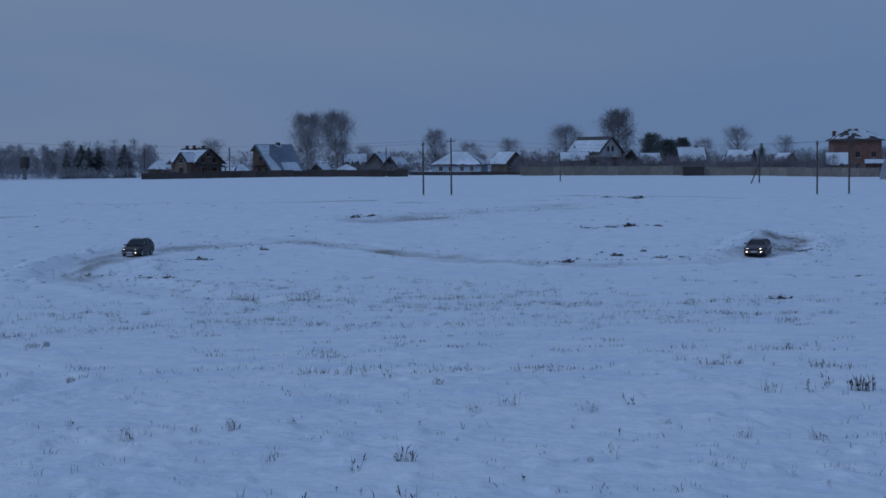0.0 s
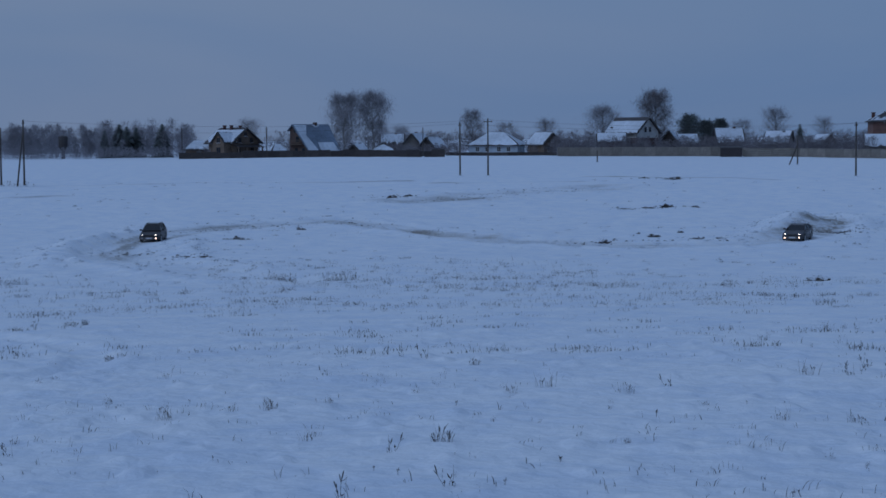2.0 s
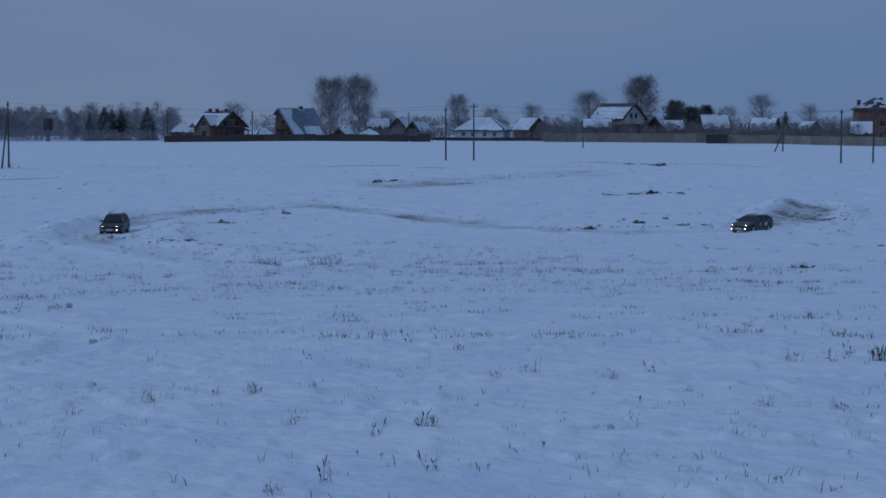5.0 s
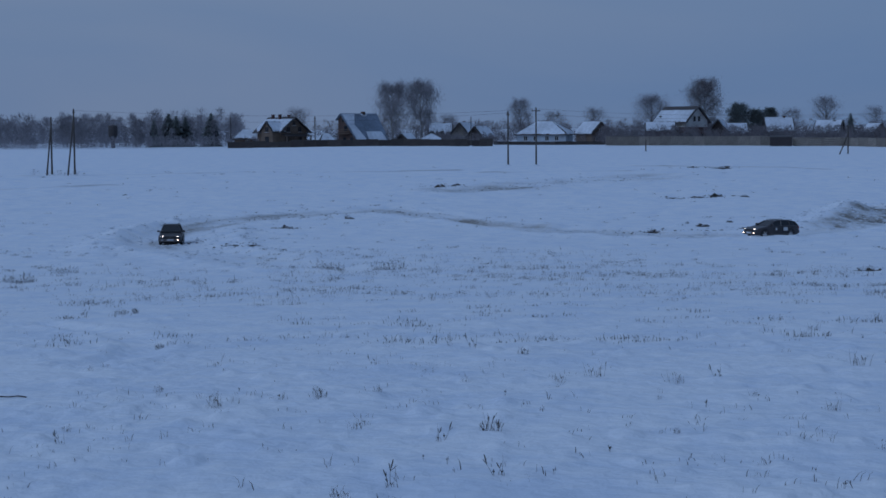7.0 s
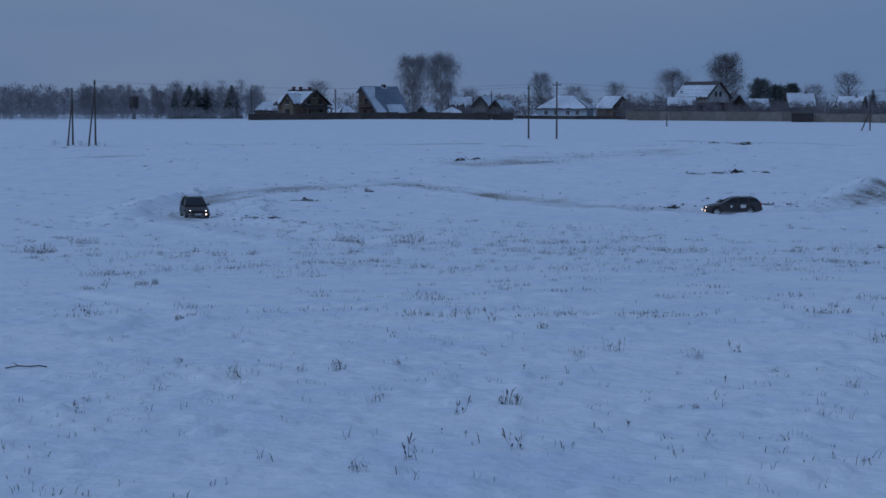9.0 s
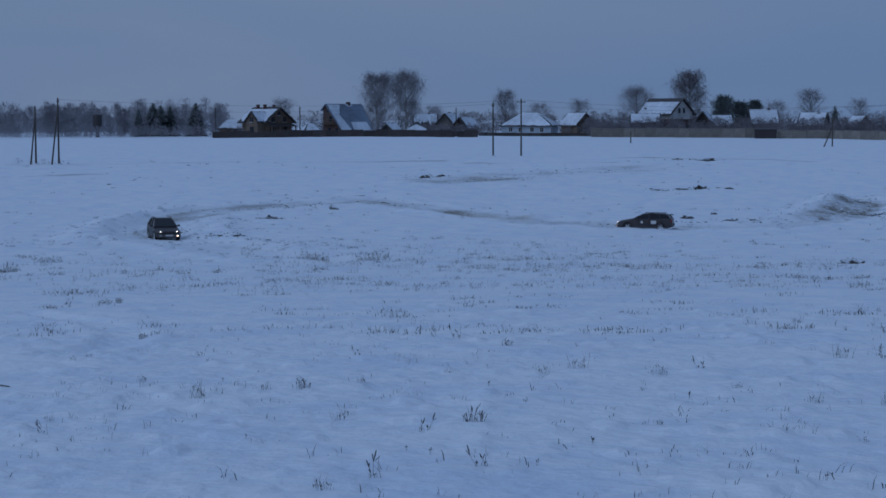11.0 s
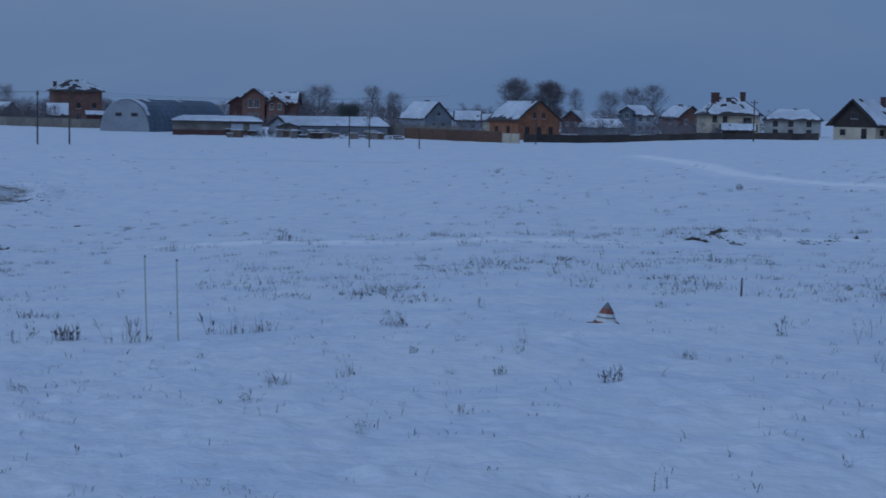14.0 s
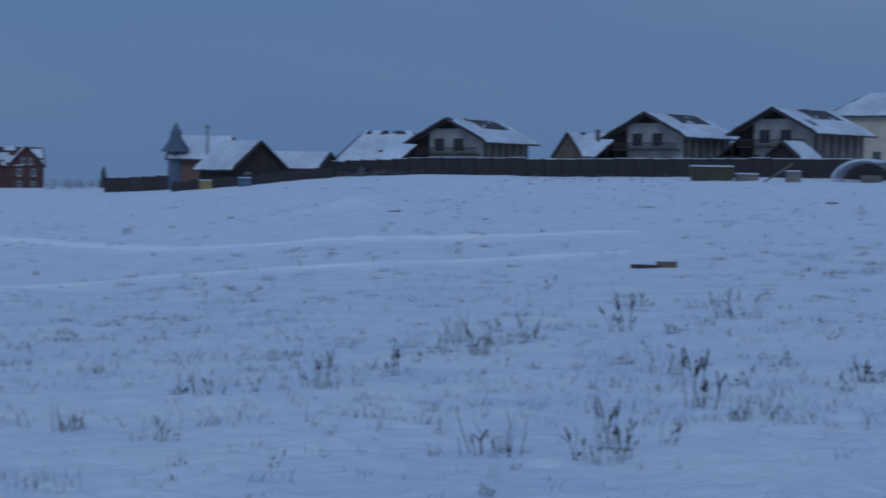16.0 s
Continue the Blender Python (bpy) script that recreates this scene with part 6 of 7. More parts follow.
for x, y, size in ((-0.56, 11.27, 0.6), (-0.74, 11.46, 0.5), (-2.87, 16.59, 0.6), (1.52, 14.75, 0.9), (-0.24, 16.03, 0.7), (1.9, 10.31, 0.6), (0.56, 11.98, 0.6), (0.15, 10.9, 0.6), (-9.2, 34.5, 1), (2.49, 15.86, 0.5), (1.43, 27.54, 0.6), (-4.41, 16.42, 0.4), (-1.93, 12.08, 0.5), (-2.24, 11.59, 0.3), (2.03, 18.09, 0.4), (1.91, 10.35, 0.4), (0.56, 12.02, 0.5), (6.85, 22.09, 1.1), (17.4, 54.6, 1.7), (3.26, 14.4, 0.7), (5.37, 10.47, 0.3), (5.12, 10.96, 0.3), (22.8, 32.5, 2.5), (2.82, 10.74, 0.8), (6.84, 8.02, 0.2), (10.5, 9.68, 0.4), (22.22, 16.3, 1.4), (16.83, 9.14, 0.6)):
    weed(3, x, y, size)
for x, y, size in ((1.47, 17.3, 0.5), (-6.5, 79.7, 1.8), (-9.4, 80.2, 1.6), (2.52, 12.21, 0.2), (-20.5, 67.3, 1.6), (-21.5, 78, 1.3), (5.26, 18.36, 1.4), (4.58, 12.47, 0.5), (8.21, 16.06, 0.3), (17.3, 36.4, 0.4), (11.56, 9.66, 1.1), (16.89, 15.58, 0.6), (13.7, 14.73, 0.5), (5.66, 10.91, 0.4), (10.16, 10.23, 0.3), (41.9, 33.6, 0.8), (34.5, 15.9, 1.8), (31.8, 12.5, 2.7), (19.81, 8.58, 1.2), (21.76, 7.76, 1), (23.91, 13.13, 2.3), (16.24, 11.2, 2), (14.92, 8.97, 0.4), (100.5, 41.2, 2.1), (61.1, 37.1, 1.8), (84.2, 56.1, 1.3), (122.6, 39.8, 2.5), (57.4, 25.3, 1)):
    weed(4, x, y, size)
for x, y, size in ((27.3, 12.9, 2.4), (16.21, 6.57, 2.1), (18.03, 11.45, 1.4), (12.98, 5.95, 1.4), (12.52, 5.61, 0.9)):
    weed(5, x, y, size)
weed(1, -0.86, 10.43, 1.0)
weed(0, 11.65, 10.79, 2.2)
weed(0, 11.65 + 0.06, 10.79, 1.7)
for dx, dy, size in ((-0.5, 0.2, 1.98), (-0.2, -0.1, 1.44), (0.3, 0.1, 2.16), (0.55, -0.2, 1.26)):
    weed(4, -6.5 + dx, 79.7 + dy, size)
for dx, dy, size in ((-0.5, 0.2, 1.76), (-0.2, -0.1, 1.28), (0.3, 0.1, 1.92), (0.55, -0.2, 1.12)):
    weed(4, -9.4 + dx, 80.2 + dy, size)
for dx, dy, size in ((-0.5, 0.2, 1.76), (-0.2, -0.1, 1.28), (0.3, 0.1, 1.92), (0.55, -0.2, 1.12)):
    weed(4, -20.5 + dx, 67.3 + dy, size)
for dx, dy, size in ((-0.5, 0.2, 1.43), (-0.2, -0.1, 1.04), (0.3, 0.1, 1.56), (0.55, -0.2, 0.91)):
    weed(4, -21.5 + dx, 78 + dy, size)
for k in range(36):
    az, dist = radians(rnd.uniform(54, 71)), rnd.uniform(13, 34)
    if patches(np.array([az * 60]), np.array([dist]), 4.0, 31)[0] > rnd.uniform(-0.6, 0.5):
        weed(rnd.choice((4, 0, 2, 1, 1)), dist * math.sin(az), dist * math.cos(az), rnd.uniform(0.5, 1.2))


def loose_stalks(name, spans, seed, label, mat, width, per=4, spread=0.05):
    """Countless single dry stalks as one mass; each is a bent, narrow blade."""
    r = np.random.RandomState(seed)
    verts, faces = [], []
    for a0, a1, d0, d1, count, low, tall, clump in spans:
        n = count
        az = np.radians(r.uniform(a0, a1, n))
        d = np.exp(r.uniform(math.log(d0), math.log(d1), n))
        x, y = d * np.sin(az), d * np.cos(az)
        keep = patches(x, y, clump, seed) + 0.5 * patches(x, y, clump * 0.3, seed + 1) > r.uniform(-0.3, 0.9, n)
        x, y, d = x[keep], y[keep], d[keep]
        x, y = np.repeat(x, per) + r.normal(0, spread, len(x) * per), np.repeat(y, per) + r.normal(0, spread, len(y) * per)
        z = land(x, y)[0]
        n = len(x)
        h, turn = r.uniform(low, tall, n), r.uniform(0, 6.283, n)
        w = width * r.uniform(0.6, 1.4, n) * (1 + np.hypot(x, y) / 130)
        lx, ly = r.normal(0, 0.55, n) * h, r.normal(0, 0.55, n) * h
        h = h * r.uniform(0.45, 1.25, n)
        cx, cy = np.cos(turn) * w, np.sin(turn) * w
        base = sum(len(v) for v in verts)
        verts.append(np.stack([np.stack([x - cx, y - cy, z - 0.02], -1), np.stack([x + cx, y + cy, z - 0.02], -1), np.stack([x + lx * 0.4 + cx, y + ly * 0.4 + cy, z + h * 0.6], -1),
                               np.stack([x + lx * 0.4 - cx, y + ly * 0.4 - cy, z + h * 0.6], -1), np.stack([x + lx, y + ly, z + h], -1)], 1).reshape(-1, 3))
        k = base + np.arange(n) * 5
        faces += np.stack([k, k + 1, k + 2, k + 3], -1).tolist() + np.stack([k + 3, k + 2, k + 4], -1).tolist()
    me = bpy.data.meshes.new(name)
    me.from_pydata(np.concatenate(verts).tolist(), [], faces)
    me.materials.append(mat)
    return tagged(new(name, me), label, "grass", kind="stuff")


loose_stalks("dry_grass", ((-20, 72, 8, 60, 3000, 0.02, 0.065, 2.0), (-16, 14, 43, 56, 1300, 0.04, 0.14, 2.2), (-9, 4, 66, 118, 1500, 0.07, 0.22, 5), (44, 74, 12, 34, 1700, 0.04, 0.13, 1.7), (18, 48, 28, 46, 1100, 0.05, 0.20, 2.0),
                           (-4, 14, 58, 80, 900, 0.06, 0.22, 4)), 5, "sparse dry grass stalks standing out of the snow", DRY_GRASS, 0.0016)
loose_stalks("dead_weeds", ((-20, 72, 9, 90, 1200, 0.02, 0.08, 1.0), (-15, 13, 43, 55, 500, 0.06, 0.19, 2.0), (40, 74, 16, 60, 2000, 0.04, 0.18, 1.4), (25, 70, 60, 200, 420, 0.12, 0.36, 7), (-18, 25, 90, 240, 260, 0.12, 0.34, 9),
                            (-8, 3, 70, 112, 420, 0.10, 0.30, 4), (-20, -8, 56, 84, 260, 0.08, 0.3, 4)), 8, "dark dead weeds scattered over the snow", WEED_DARK, 0.0022)
loose_stalks("low_tufts", ((20, 74, 55, 210, 1900, 0.06, 0.24, 6), (-18, 20, 60, 250, 1500, 0.06, 0.20, 8), (-16, 14, 24, 50, 420, 0.03, 0.09, 3), (18, 74, 24, 58, 1200, 0.03, 0.12, 3.5), (-9, 4, 64, 118, 420, 0.06, 0.20, 6), (-16, 13, 44, 55, 200, 0.05, 0.15, 3)), 15,
             "low brown tufts of dead grass dotting the snow", DRY_GRASS, 0.0030, 20, 0.16)


def clod(x, y, wide, tall, seed):
    """A ragged ridge of frozen earth, thrown up by a wheel, with snow left on its crest."""
    r = random.Random(seed)
    bm, crust = bmesh.new(), bmesh.new()
    bmesh.ops.create_icosphere(bm, subdivisions=4, radius=1.0)
    for v in bm.verts:
        k = 0.62 + 0.75 * noise.noise(v.co * 2.3 + Vector((seed * 3.1, 0, 0))) + 0.55 * noise.noise(v.co * 6.5 + Vector((seed, 4, 0)))
        v.co = Vector((v.co.x * wide * 0.56 * k, v.co.y * wide * 0.30 * k, max(-0.05, v.co.z * tall * 0.6 * (0.75 + 0.5 * k) * (0.55 + 0.8 * abs(noise.noise(Vector((v.co.x * 3.3 + seed, 0.5, 0))))))))
    for f in bm.faces:
        c = f.calc_center_median()
        if f.normal.z > 0.35 and noise.noise(Vector((c.x * 4.4 / wide + seed, c.y * 4.4 / wide, 2.0))) > -0.12:
            crust.faces.new([crust.verts.new(v.co + Vector((0, 0, 0.05 * tall))) for v in f.verts])
    bmesh.ops.remove_doubles(crust, verts=crust.verts, dist=0.0005)
    ob = tagged(part("earth_clod", bm, EARTH), "ridge of frozen dark earth thrown up on the snow", "clod", "clods of earth on the snow")
    ob.matrix_basis = pose(x, y, high(x, y) - 0.02, 0, 0, r.uniform(-25, 25) - math.degrees(math.atan2(x, y)))
    if crust.faces:
        part("snow", crust, SNOW, ob, "snow lying on the clod")
    return ob


for k, (x, y, wide, tall) in enumerate(((27.7, 241.8, 2.91, 0.65), (23.7, 245.3, 1.8, 0.33), (21.1, 191.7, 2.05, 0.58), (18.9, 191, 1.91, 0.32), (15.9, 190.3, 1.65, 0.25), (24.2, 191.5, 1.41, 0.32), (10.5, 142.5, 1.24, 0.38), (15.3, 149.8, 1.4, 0.45), (18.4, 155.8, 0.73, 0.31), (18.4, 143.8, 1.45, 0.43), (20.4, 144.5, 0.78, 0.24), (14.3, 152.8, 0.41, 0.31), (32.7, 153.7, 1.36, 0.31), (13.8, 69.5, 1.37, 0.28), (-10.6, 208.3, 2.08, 0.55), (-8.7, 211.9, 1.27, 0.42), (-18.9, 117.7, 1.35, 0.32), (-21.1, 148.6, 1.3, 0.45), (-17.1, 162.8, 1.09, 0.49), (-21.2, 121.1, 1.23, 0.25), (-16.2, 181.6, 1.33, 0.24), (-46.8, 196.3, 0.67, 0.27), (-2.1, 165.3, 0.44, 0.27))):
    clod(x, y, wide * 0.85, tall, k)
for k, (x, y, wide, tall) in enumerate(((27.1, 110.7, 0.53, 0.15), (33.2, 46.9, 0.96, 0.23), (29.7, 43.2, 0.87, 0.14), (31.4, 43.6, 0.54, 0.11), (34.6, 44.9, 0.75, 0.11), (34.4, 43.9, 0.41, 0.09), (37.8, 45.6, 0.24, 0.24), (38.9, 43.6, 0.58, 0.14), (40.3, 44.2, 0.79, 0.16), (40.8, 43.8, 0.4, 0.18), (84.1, 90.7, 0.57, 0.25), (7.1, 7.8, 0.04, 0.04), (6.8, 7.8, 0.03, 0.02), (16.1, 33.9, 0.45, 0.05), (82.6, 100.7, 0.26, 0.22), (61.3, 43.4, 0.55, 0.1), (138.8, 47.7, 1.26, 0.24), (122.7, 56.8, 1.34, 0.18), (105.5, 69.5, 1.68, 0.17), (-2.7, 152.4, 2.33, 0.25))):
    clod(x, y, wide * 0.8, tall * 1.5, 30 + k)


def crumbs(name, lines, count, seed, small, large, spread, label, mat):
    """Countless lumps thrown up beside the tracks, as one mass."""
    r = random.Random(seed)
    verts, faces = [], []
    unit = ((1, 0, 0), (-1, 0, 0), (0, 1, 0), (0, -1, 0), (0, 0, 1), (0, 0, -1))
    for _ in range(count):
        line = lines[r.randrange(len(lines))]
        i = r.randrange(len(line) - 1)
        t = r.random()
        x = line[i][0] + (line[i + 1][0] - line[i][0]) * t + r.gauss(0, spread)
        y = line[i][1] + (line[i + 1][1] - line[i][1]) * t + r.gauss(0, spread)
        s = r.uniform(small, large) * r.uniform(0.5, 1.0)
        z = high(x, y) + s * 0.15
        b0 = len(verts)
        turn = r.uniform(0, 6.283)
        for ux, uy, uz in unit:
            k = r.uniform(0.6, 1.2) * s
            verts.append((x + (ux * math.cos(turn) - uy * math.sin(turn)) * k * 1.5, y + (ux * math.sin(turn) + uy * math.cos(turn)) * k, z + uz * k * 0.6))
        faces += [tuple(b0 + q for q in f) for f in ((0, 2, 4), (2, 1, 4), (1, 3, 4), (3, 0, 4), (2, 0, 5), (1, 2, 5), (3, 1, 5), (0, 3, 5))]
    me = bpy.data.meshes.new(name)
    me.from_pydata(verts, [], faces)
    me.materials.append(mat)
    return tagged(new(name, me), label, "clods", kind="stuff")


BESIDE = (LOOP, LOOP, BANK_LEFT, BANK_IN, BANK_RIGHT, BANK_END, FAR_PATCH, YARD)
crumbs("snow_lumps", BESIDE, 1500, 41, 0.05, 0.22, 2.6, "broken lumps of snow beside the tyre tracks", SNOW)
crumbs("earth_crumbs", (((8, 143), (21, 143.5)), ((8, 143), (21, 143.5)), ((15, 190.3), (24.5, 191.6)), ((-22, 121.5), (-17.5, 118)), ((-22, 149), (-20, 148)), ((23, 245), (28.5, 241.8)), ((-12, 208), (-8, 212)), ((-29, 134.5), (-26, 132)), ((31, 154.5), (34, 153))), 420, 42, 0.04, 0.17, 0.7, "dark crumbs of frozen earth beside the tracks", EARTH)
crumbs("track_crumbs", (LOOP[5:12], FAR_PATCH), 260, 45, 0.04, 0.14, 2.4, "dark crumbs of earth strewn over the tracks", EARTH)
crumbs("path_lumps", (PLOUGHED, ((13.5, 74), (17, 75)), ((29.5, 46.6), (41, 45)), FOOTPATH_NEAR, FOOTPATH[4:]), 420, 43, 0.03, 0.10, 0.7, "lumps of snow along the trodden path", SNOW)
crumbs("path_crumbs", (((29.2, 42.9), (33.6, 47.2)), ((31, 43.6), (33.2, 46.9)), ((34.2, 45), (35.2, 43.8)), ((38.6, 43.5), (41.2, 44.1))), 130, 44, 0.03, 0.09, 0.25, "dark crumbs of earth by the path", EARTH)

broken = thing("broken_crate", pose(55.7, 25.2, high(55.7, 25.2), 0, 0, -60), "broken brown crate lying in the snow", "crate")
part("side", boxed(-0.10, 0.62, -0.2, 0.2, -0.05, 0.20, 0.02), LOG, broken)
part("board", boxed(-1.0, 0.05, -0.25, 0.15, -0.05, 0.09, 0.02), FENCE_OLD, broken, "loose dark board")
part("snow", boxed(-0.6, -0.05, -0.2, 0.12, 0.07, 0.14, 0.03), SNOW, broken)
branch = thing("fallen_branch", pose(-5.1, 16.2, high(-5.1, 16.2) + 0.01, 0, 0, 8), "thin dark branch lying on the snow", "branch")
bm = bmesh.new()
for (x0, z0), (x1, z1) in zip(((-0.2, 0.0), (-0.08, 0.02), (0.03, 0.012), (0.12, 0.02)), ((-0.08, 0.02), (0.03, 0.012), (0.12, 0.02), (0.2, 0.005))):
    rod(bm, (x0, 0.02 * x0, z0), (x1, 0.02 * x1, z1), 0.007, 0.006, 5)
part("stem", bm, WEED_DARK, branch)
part("twig", rod(bmesh.new(), (-0.08, 0, 0.02), (-0.13, 0.03, 0.05), 0.005, 0.003, 4), WEED_DARK, branch)

for x, y, tall, lean, label in ((5.6, 18.9, 0.94, 1.8, "thin pale plastic stake standing in the snow"), (5.76, 18.2, 0.90, 1.6, "thin pale plastic stake with a dark tip")):
    stake = thing("marker_stake", pose(x, y, high(x, y), 0, -lean, 0), label, "stake", "pair of marker stakes")
    part("rod", rod(bmesh.new(), (0, 0, -0.1), (0, 0, tall), 0.010, 0.008, 8), material("pale_green_plastic", (0.42, 0.46, 0.40), 0.6, grain=0.1, scale=9), stake)
    part("tip", rod(bmesh.new(), (0, 0, tall), (0.012, 0, tall + 0.012), 0.014, 0.012, 8), WEED_DARK, stake)
stub = thing("wooden_stake", pose(16.4, 22.4, high(16.4, 22.4)), "short dark wooden stake in the snow", "stake")
part("stake", rod(bmesh.new(), (0, 0, -0.1), (0.01, 0, 0.30), 0.018, 0.014, 6), POLE_WOOD, stub)
part("snow_cap", rod(bmesh.new(), (0.01, 0, 0.30), (0.01, 0, 0.315), 0.018, 0.010, 6), SNOW, stub)

# a banded marker pyramid, half sunk in the snow
ORANGE = material("faded_orange_plastic", (0.26, 0.085, 0.055), 0.6, grain=0.15, scale=20, stains=0.2)
WHITE_BAND = material("dirty_white_band", (0.62, 0.62, 0.62), 0.6, grain=0.12, scale=20)
GREY_TIP = material("grey_plastic", (0.16, 0.17, 0.17), 0.6, grain=0.1, scale=20)
marker = thing("marker_cone", pose(10.84, 17.43, high(10.84, 17.43) - 0.02, 3, 4, 12) @ Matrix.Diagonal((1.3, 1.3, 1.08, 1)), "small orange and white banded marker cone sunk in snow", "marker cone")
levels = ((0.0, 0.125, ORANGE, "base"), (0.05, 0.108, WHITE_BAND, "white_band"), (0.085, 0.090, GREY_TIP, "dark_band"), (0.10, 0.085, WHITE_BAND, "white_band"), (0.135, 0.072, ORANGE, "orange_band"), (0.195, 0.045, GREY_TIP, "tip"), (0.262, 0.006, GREY_TIP, "end"))
for (z0, r0, mat, text), (z1, r1, _, _) in zip(levels, levels[1:]):
    part(text, rod(bmesh.new(), (0, 0, z0), (0, 0, z1), r0, r1, 8), mat, marker)
part("side_flap", slab(bmesh.new(), [(0.05, -0.02, 0.13), (0.15, -0.04, 0.012), (0.15, 0.05, 0.012), (0.05, 0.05, 0.13)], 0.015), ORANGE, marker, "leaning orange side board")
part("foot", boxed(-0.135, 0.10, -0.12, 0.12, -0.03, 0.02, 0.01), ORANGE, marker)

# ---- the edge of the estate ----
skip = thing("rubbish_skip", facing(67.1, 203, 3), "olive-green steel rubbish skip topped with snow", "skip")
SKIP = material("olive_green_steel", (0.055, 0.056, 0.030), 0.6, grain=0.2, scale=5, stains=0.35)
bm = bmesh.new()
vs = [bm.verts.new(c) for c in ((-2.3, -0.9, 0), (2.4, -0.9, 0), (2.4, 0.9, 0), (-2.3, 0.9, 0), (-2.7, -1.0, 1.65), (2.6, -1.0, 1.75), (2.6, 1.0, 1.75), (-2.7, 1.0, 1.65))]
for f in ((3, 2, 1, 0), (0, 1, 5, 4), (1, 2, 6, 5), (2, 3, 7, 6), (3, 0, 4, 7)):
    bm.faces.new([vs[k] for k in f])
part("tub", bm, SKIP, skip)
for u in (-1.6, -0.5, 0.6, 1.7):
    part("rib", boxed(u - 0.06, u + 0.06, -1.06, -0.93, 0.1, 1.6), SKIP, skip)
part("rim", boxed(-2.75, 2.65, -1.06, 1.06, 1.62, 1.74, 0.02), SKIP, skip)
part("snow", boxed(-2.6, 2.5, -0.95, 0.95, 1.72, 1.92, 0.08), SNOW, skip, "cap of snow on the skip")


def snowy_arch(az, d, wide, tall):
    top = thing("tunnel_frame", facing(az, d, -20), "curved tunnel frame covered with snow", "tunnel frame")
    for y in (0.0, 1.4, 2.8):
        bm = bmesh.new()
        n = 14
        pts = [Vector((-wide / 2 * math.cos(math.pi * k / n), y, tall * math.sin(math.pi * k / n))) for k in range(n + 1)]
        for a, b in zip(pts, pts[1:]):
            rod(bm, a, b, 0.07, 0.07, 5)
        part("hoop", bm, STEEL, top)
    bm = bmesh.new()
    rows = [[bm.verts.new((-wide / 2 * math.cos(math.pi * k / 14) * 1.04, y, tall * math.sin(math.pi * k / 14) * 1.06)) for k in range(1, 10)] for y in (-0.1, 1.4, 2.9)]
    for a, b in zip(rows, rows[1:]):
        for k in range(len(a) - 1):
            bm.faces.new((a[k], a[k + 1], b[k + 1], b[k]))
    outer = bmesh.ops.extrude_face_region(bm, geom=bm.faces[:])
    for v in outer["geom"]:
        if isinstance(v, bmesh.types.BMVert):
            v.co = Vector((v.co.x * 1.07, v.co.y, v.co.z * 1.09))
    bmesh.ops.recalc_face_normals(bm, faces=bm.faces)
    part("snow_cover", bm, SNOW, top, "thick snow on the hoops")
    part("crate", boxed(-0.4, 1.6, 0.2, 1.8, 0, 1.0, 0.03), GREY_WOOD, top)
    return top


snowy_arch(72.0, 200, 7.2, 2.5)
YELLOW = material("faded_yellow_paint", (0.36, 0.25, 0.07), 0.6, grain=0.15, scale=5, stains=0.25)
BLUE_DRUM = material("blue_plastic", (0.06, 0.12, 0.19), 0.5, grain=0.15, scale=5, stains=0.2)
for az, d, w, h, label in ((68.25, 202, 2.6, 0.9, "stack of pale boards under snow"), (69.75, 199, 1.6, 1.3, "pale crate standing by the estate fence"), (50.2, 240, 1.6, 1.3, "yellow tank by the garage"), (51.5, 236, 1.6, 1.3, "blue drum by the garage")):
    pile = thing("crate", facing(az, d, 10), label, "crate", "clutter by the fences")
    mat = {"y": YELLOW, "b": BLUE_DRUM}.get(label[0], GREY_WOOD)
    part("body", boxed(-w / 2, w / 2, -0.6, 0.6, 0, h, 0.05), mat, pile)
    part("batten", boxed(-w / 2 - 0.03, w / 2 + 0.03, -0.64, -0.6, h * 0.45, h * 0.55), GREY_WOOD, pile)
    part("snow", boxed(-w / 2, w / 2, -0.6, 0.6, h, h + 0.16, 0.06), SNOW, pile)
plank = thing("leaning_beam", facing(69.4, 197.6, 0), "long beam leaning on the crate", "beam")
part("beam", rod(bmesh.new(), (-2.2, 0, 0.0), (1.2, 0.5, 2.3), 0.11, 0.11, 6), GREY_WOOD, plank)

for k, (az, d, tall) in enumerate(((55.4, 238, 1.5), (62.9, 223, 1.5), (63.65, 222, 1.4), (65.05, 219, 1.8), (65.95, 217, 1.5), (67.75, 209, 1.3), (69.0, 212, 1.2))):
    spruce(az, d, tall, tall * 1.3, 80 + k, "small dark juniper bush at the foot of the fence", "juniper")

rnd = random.Random(9)
for k in range(34):
    az = rnd.uniform(18.6, 24.6)
    d = rnd.uniform(300, 318)
    w, h = rnd.uniform(0.7, 2.4), rnd.uniform(0.45, 1.5)
    pile = thing("timber_pile", facing(az, d, rnd.uniform(-40, 40)), "snow-topped pile of yard timber", "timber pile", "yard piles by the sheds")
    part("stack", boxed(-w / 2, w / 2, -0.5, 0.5, -0.1, h, 0.08), rnd.choice((TIMBER, GREY_WOOD, LOG)), pile)
    part("snow", boxed(-w / 2, w / 2, -0.48, 0.48, h - 0.02, h + 0.10, 0.04), SNOW, pile)


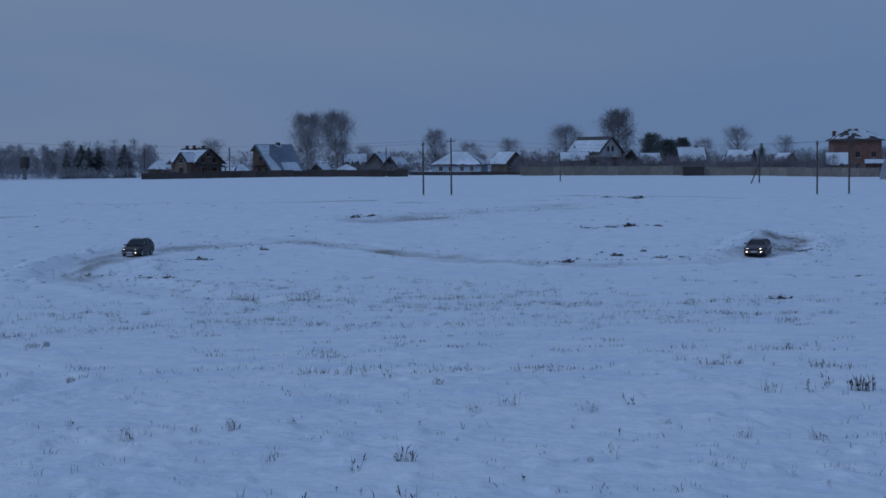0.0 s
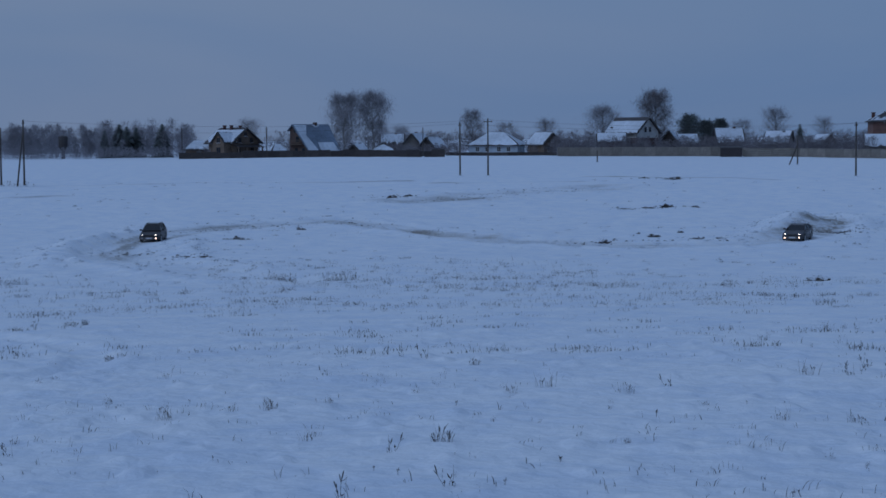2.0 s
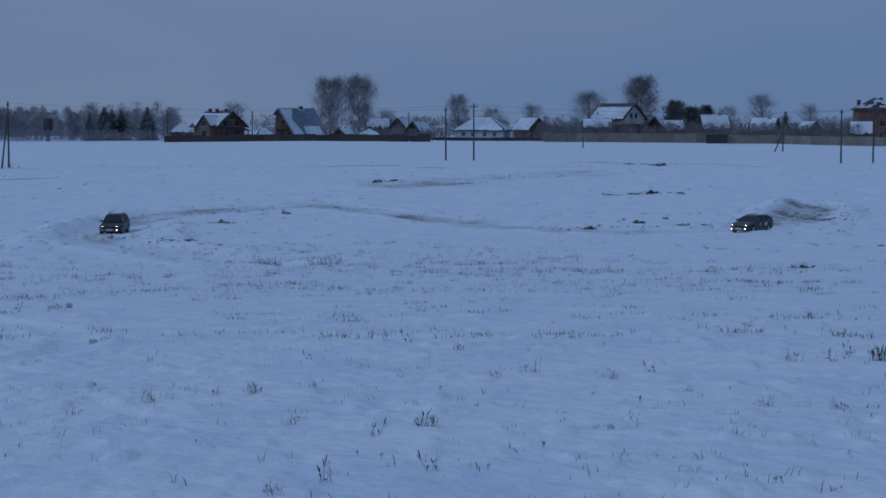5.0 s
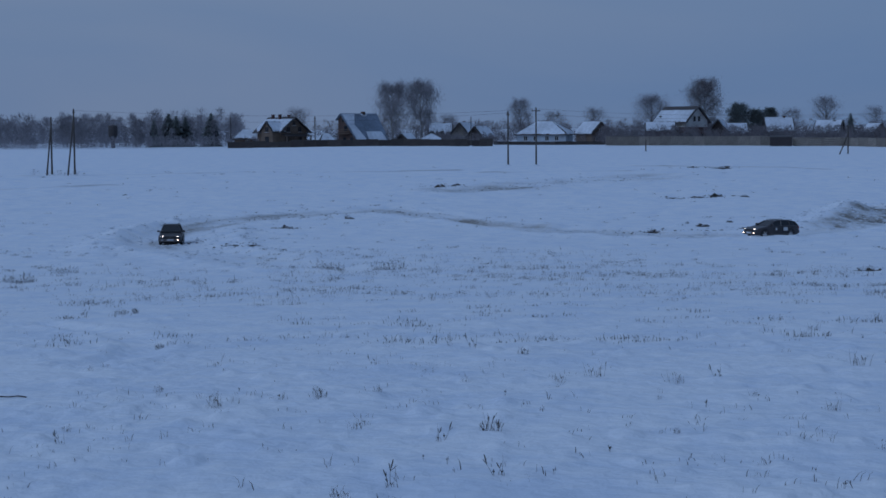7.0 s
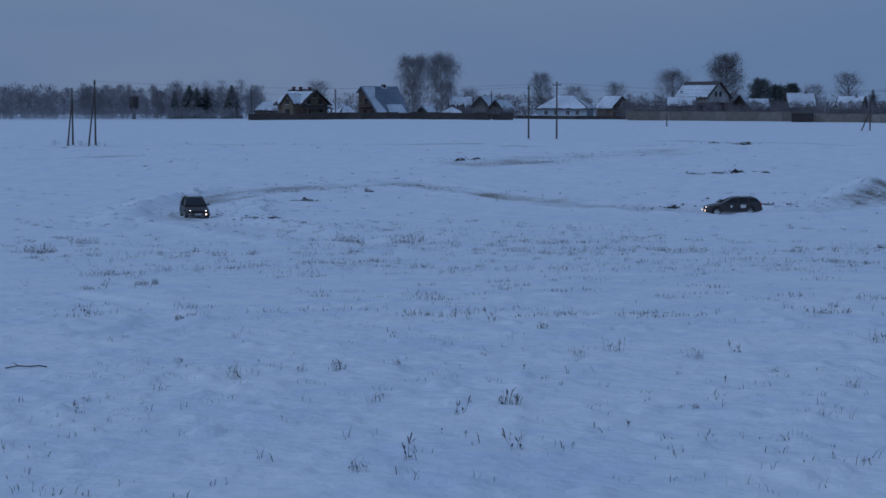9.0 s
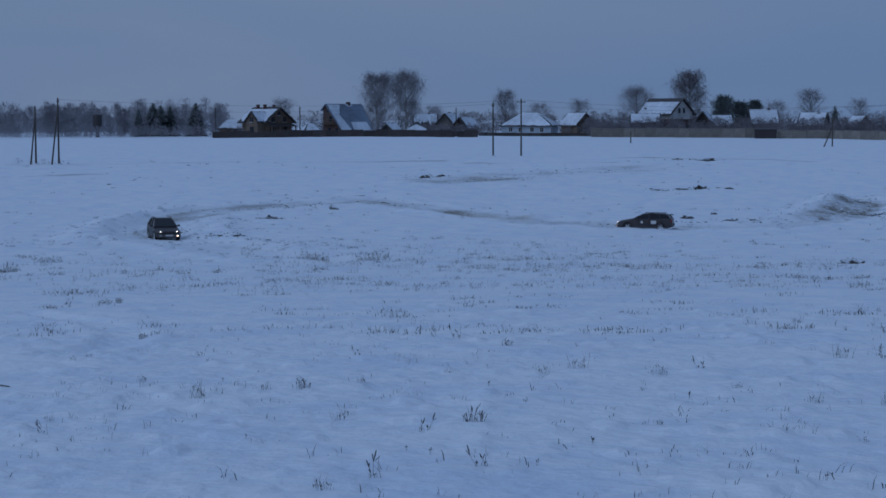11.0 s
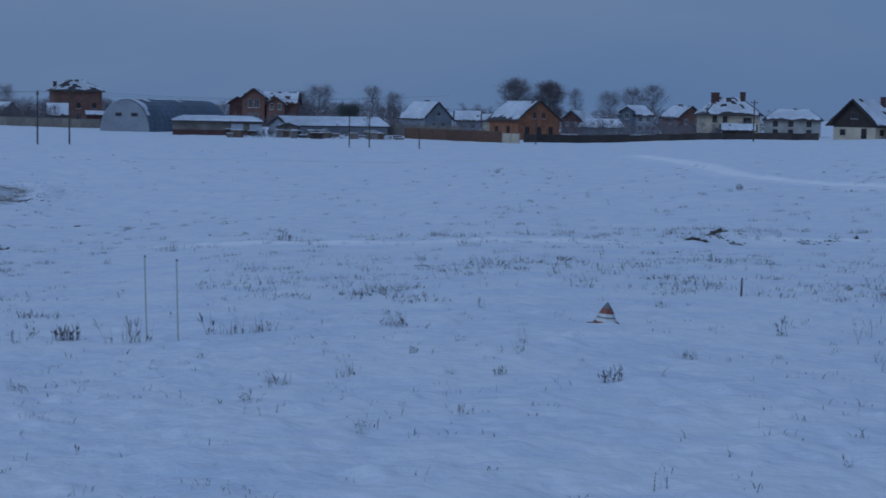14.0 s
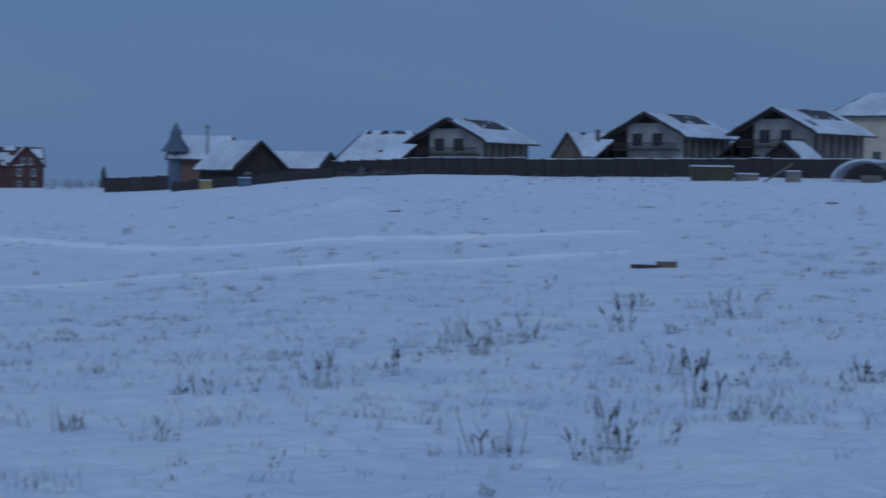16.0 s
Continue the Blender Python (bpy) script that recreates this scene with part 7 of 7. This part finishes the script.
# ---- what moves ----
def spline(t, rows):
    """Smooth values between timed rows."""
    i = 0
    while i < len(rows) - 2 and t > rows[i + 1][0]:
        i += 1
    a, b = rows[i], rows[i + 1]
    p, q = rows[max(i - 1, 0)], rows[min(i + 2, len(rows) - 1)]
    h = b[0] - a[0]
    u = (t - a[0]) / h
    out = []
    for k in range(1, len(a)):
        m0 = (b[k] - p[k]) / (b[0] - p[0]) * h
        m1 = (q[k] - a[k]) / (q[0] - a[0]) * h
        out.append((1 + 2 * u) * (1 - u) ** 2 * a[k] + u * (1 - u) ** 2 * m0 + u * u * (3 - 2 * u) * b[k] + u * u * (u - 1) * m1)
    return out


# seconds, x, y, and how far the nose is turned from the viewer (degrees)
DRIVE_FAR = ((0, -28.16, 157.0, 20), (1.5, -28.64, 151.2, 11), (3, -28.84, 145.7, 10), (5, -28.69, 139.0, 11), (7, -28.04, 132.8, 3), (9, -26.68, 127.3, -7), (11, -25.29, 122.4, -10), (12.5, -23.75, 119.0, -15), (14, -21.9, 116.1, -24), (16, -19.1, 112.7, -36))
DRIVE_SIDE = ((0, 27.3, 147.2, 9), (1.5, 27.1, 145.2, 11), (3, 26.3, 142.5, 15), (5, 23.3, 138.2, 28), (7, 19.3, 135.9, 50), (9, 14.62, 135.5, 80), (11, 10.7, 136.6, 96), (12.5, 7.76, 137.8, 107), (14, 5.45, 139.8, 112), (16, 3.2, 144.4, 114))


def drive(car, wheels, rows, sink):
    poses, spins, rolled, last = [], [], 0.0, None
    for k in range(81):
        t = k * 0.2
        x, y, nose = spline(t, rows)
        az = math.degrees(math.atan2(x, y))
        bounce = 0.02 * math.sin(t * 5.1) + 0.012 * math.sin(t * 11.3)
        ground_z = float(np.mean([high(x + dx, y + dy) for dx, dy in ((0, 0), (1.2, 0), (-1.2, 0), (0, 1.2), (0, -1.2))]))
        poses.append((t, pose(x, y, ground_z - sink + bounce * 0.4, 1.2 * math.sin(t * 4.3), 1.0 * math.sin(t * 3.1), -nose - az)))
        if last:
            rolled += math.hypot(x - last[0], y - last[1]) / 0.33
        last = (x, y)
        spins.append((t, math.degrees(rolled)))
    walk(car, poses)
    for w, x, y in wheels:
        walk(w, [(t, pose(x, y, 0.33, a, 0, 0)) for t, a in spins])


def motions():
    drive(car_far, wheels_far, DRIVE_FAR, 0.02)
    drive(car_side, wheels_side, DRIVE_SIDE, 0.07)


motions()
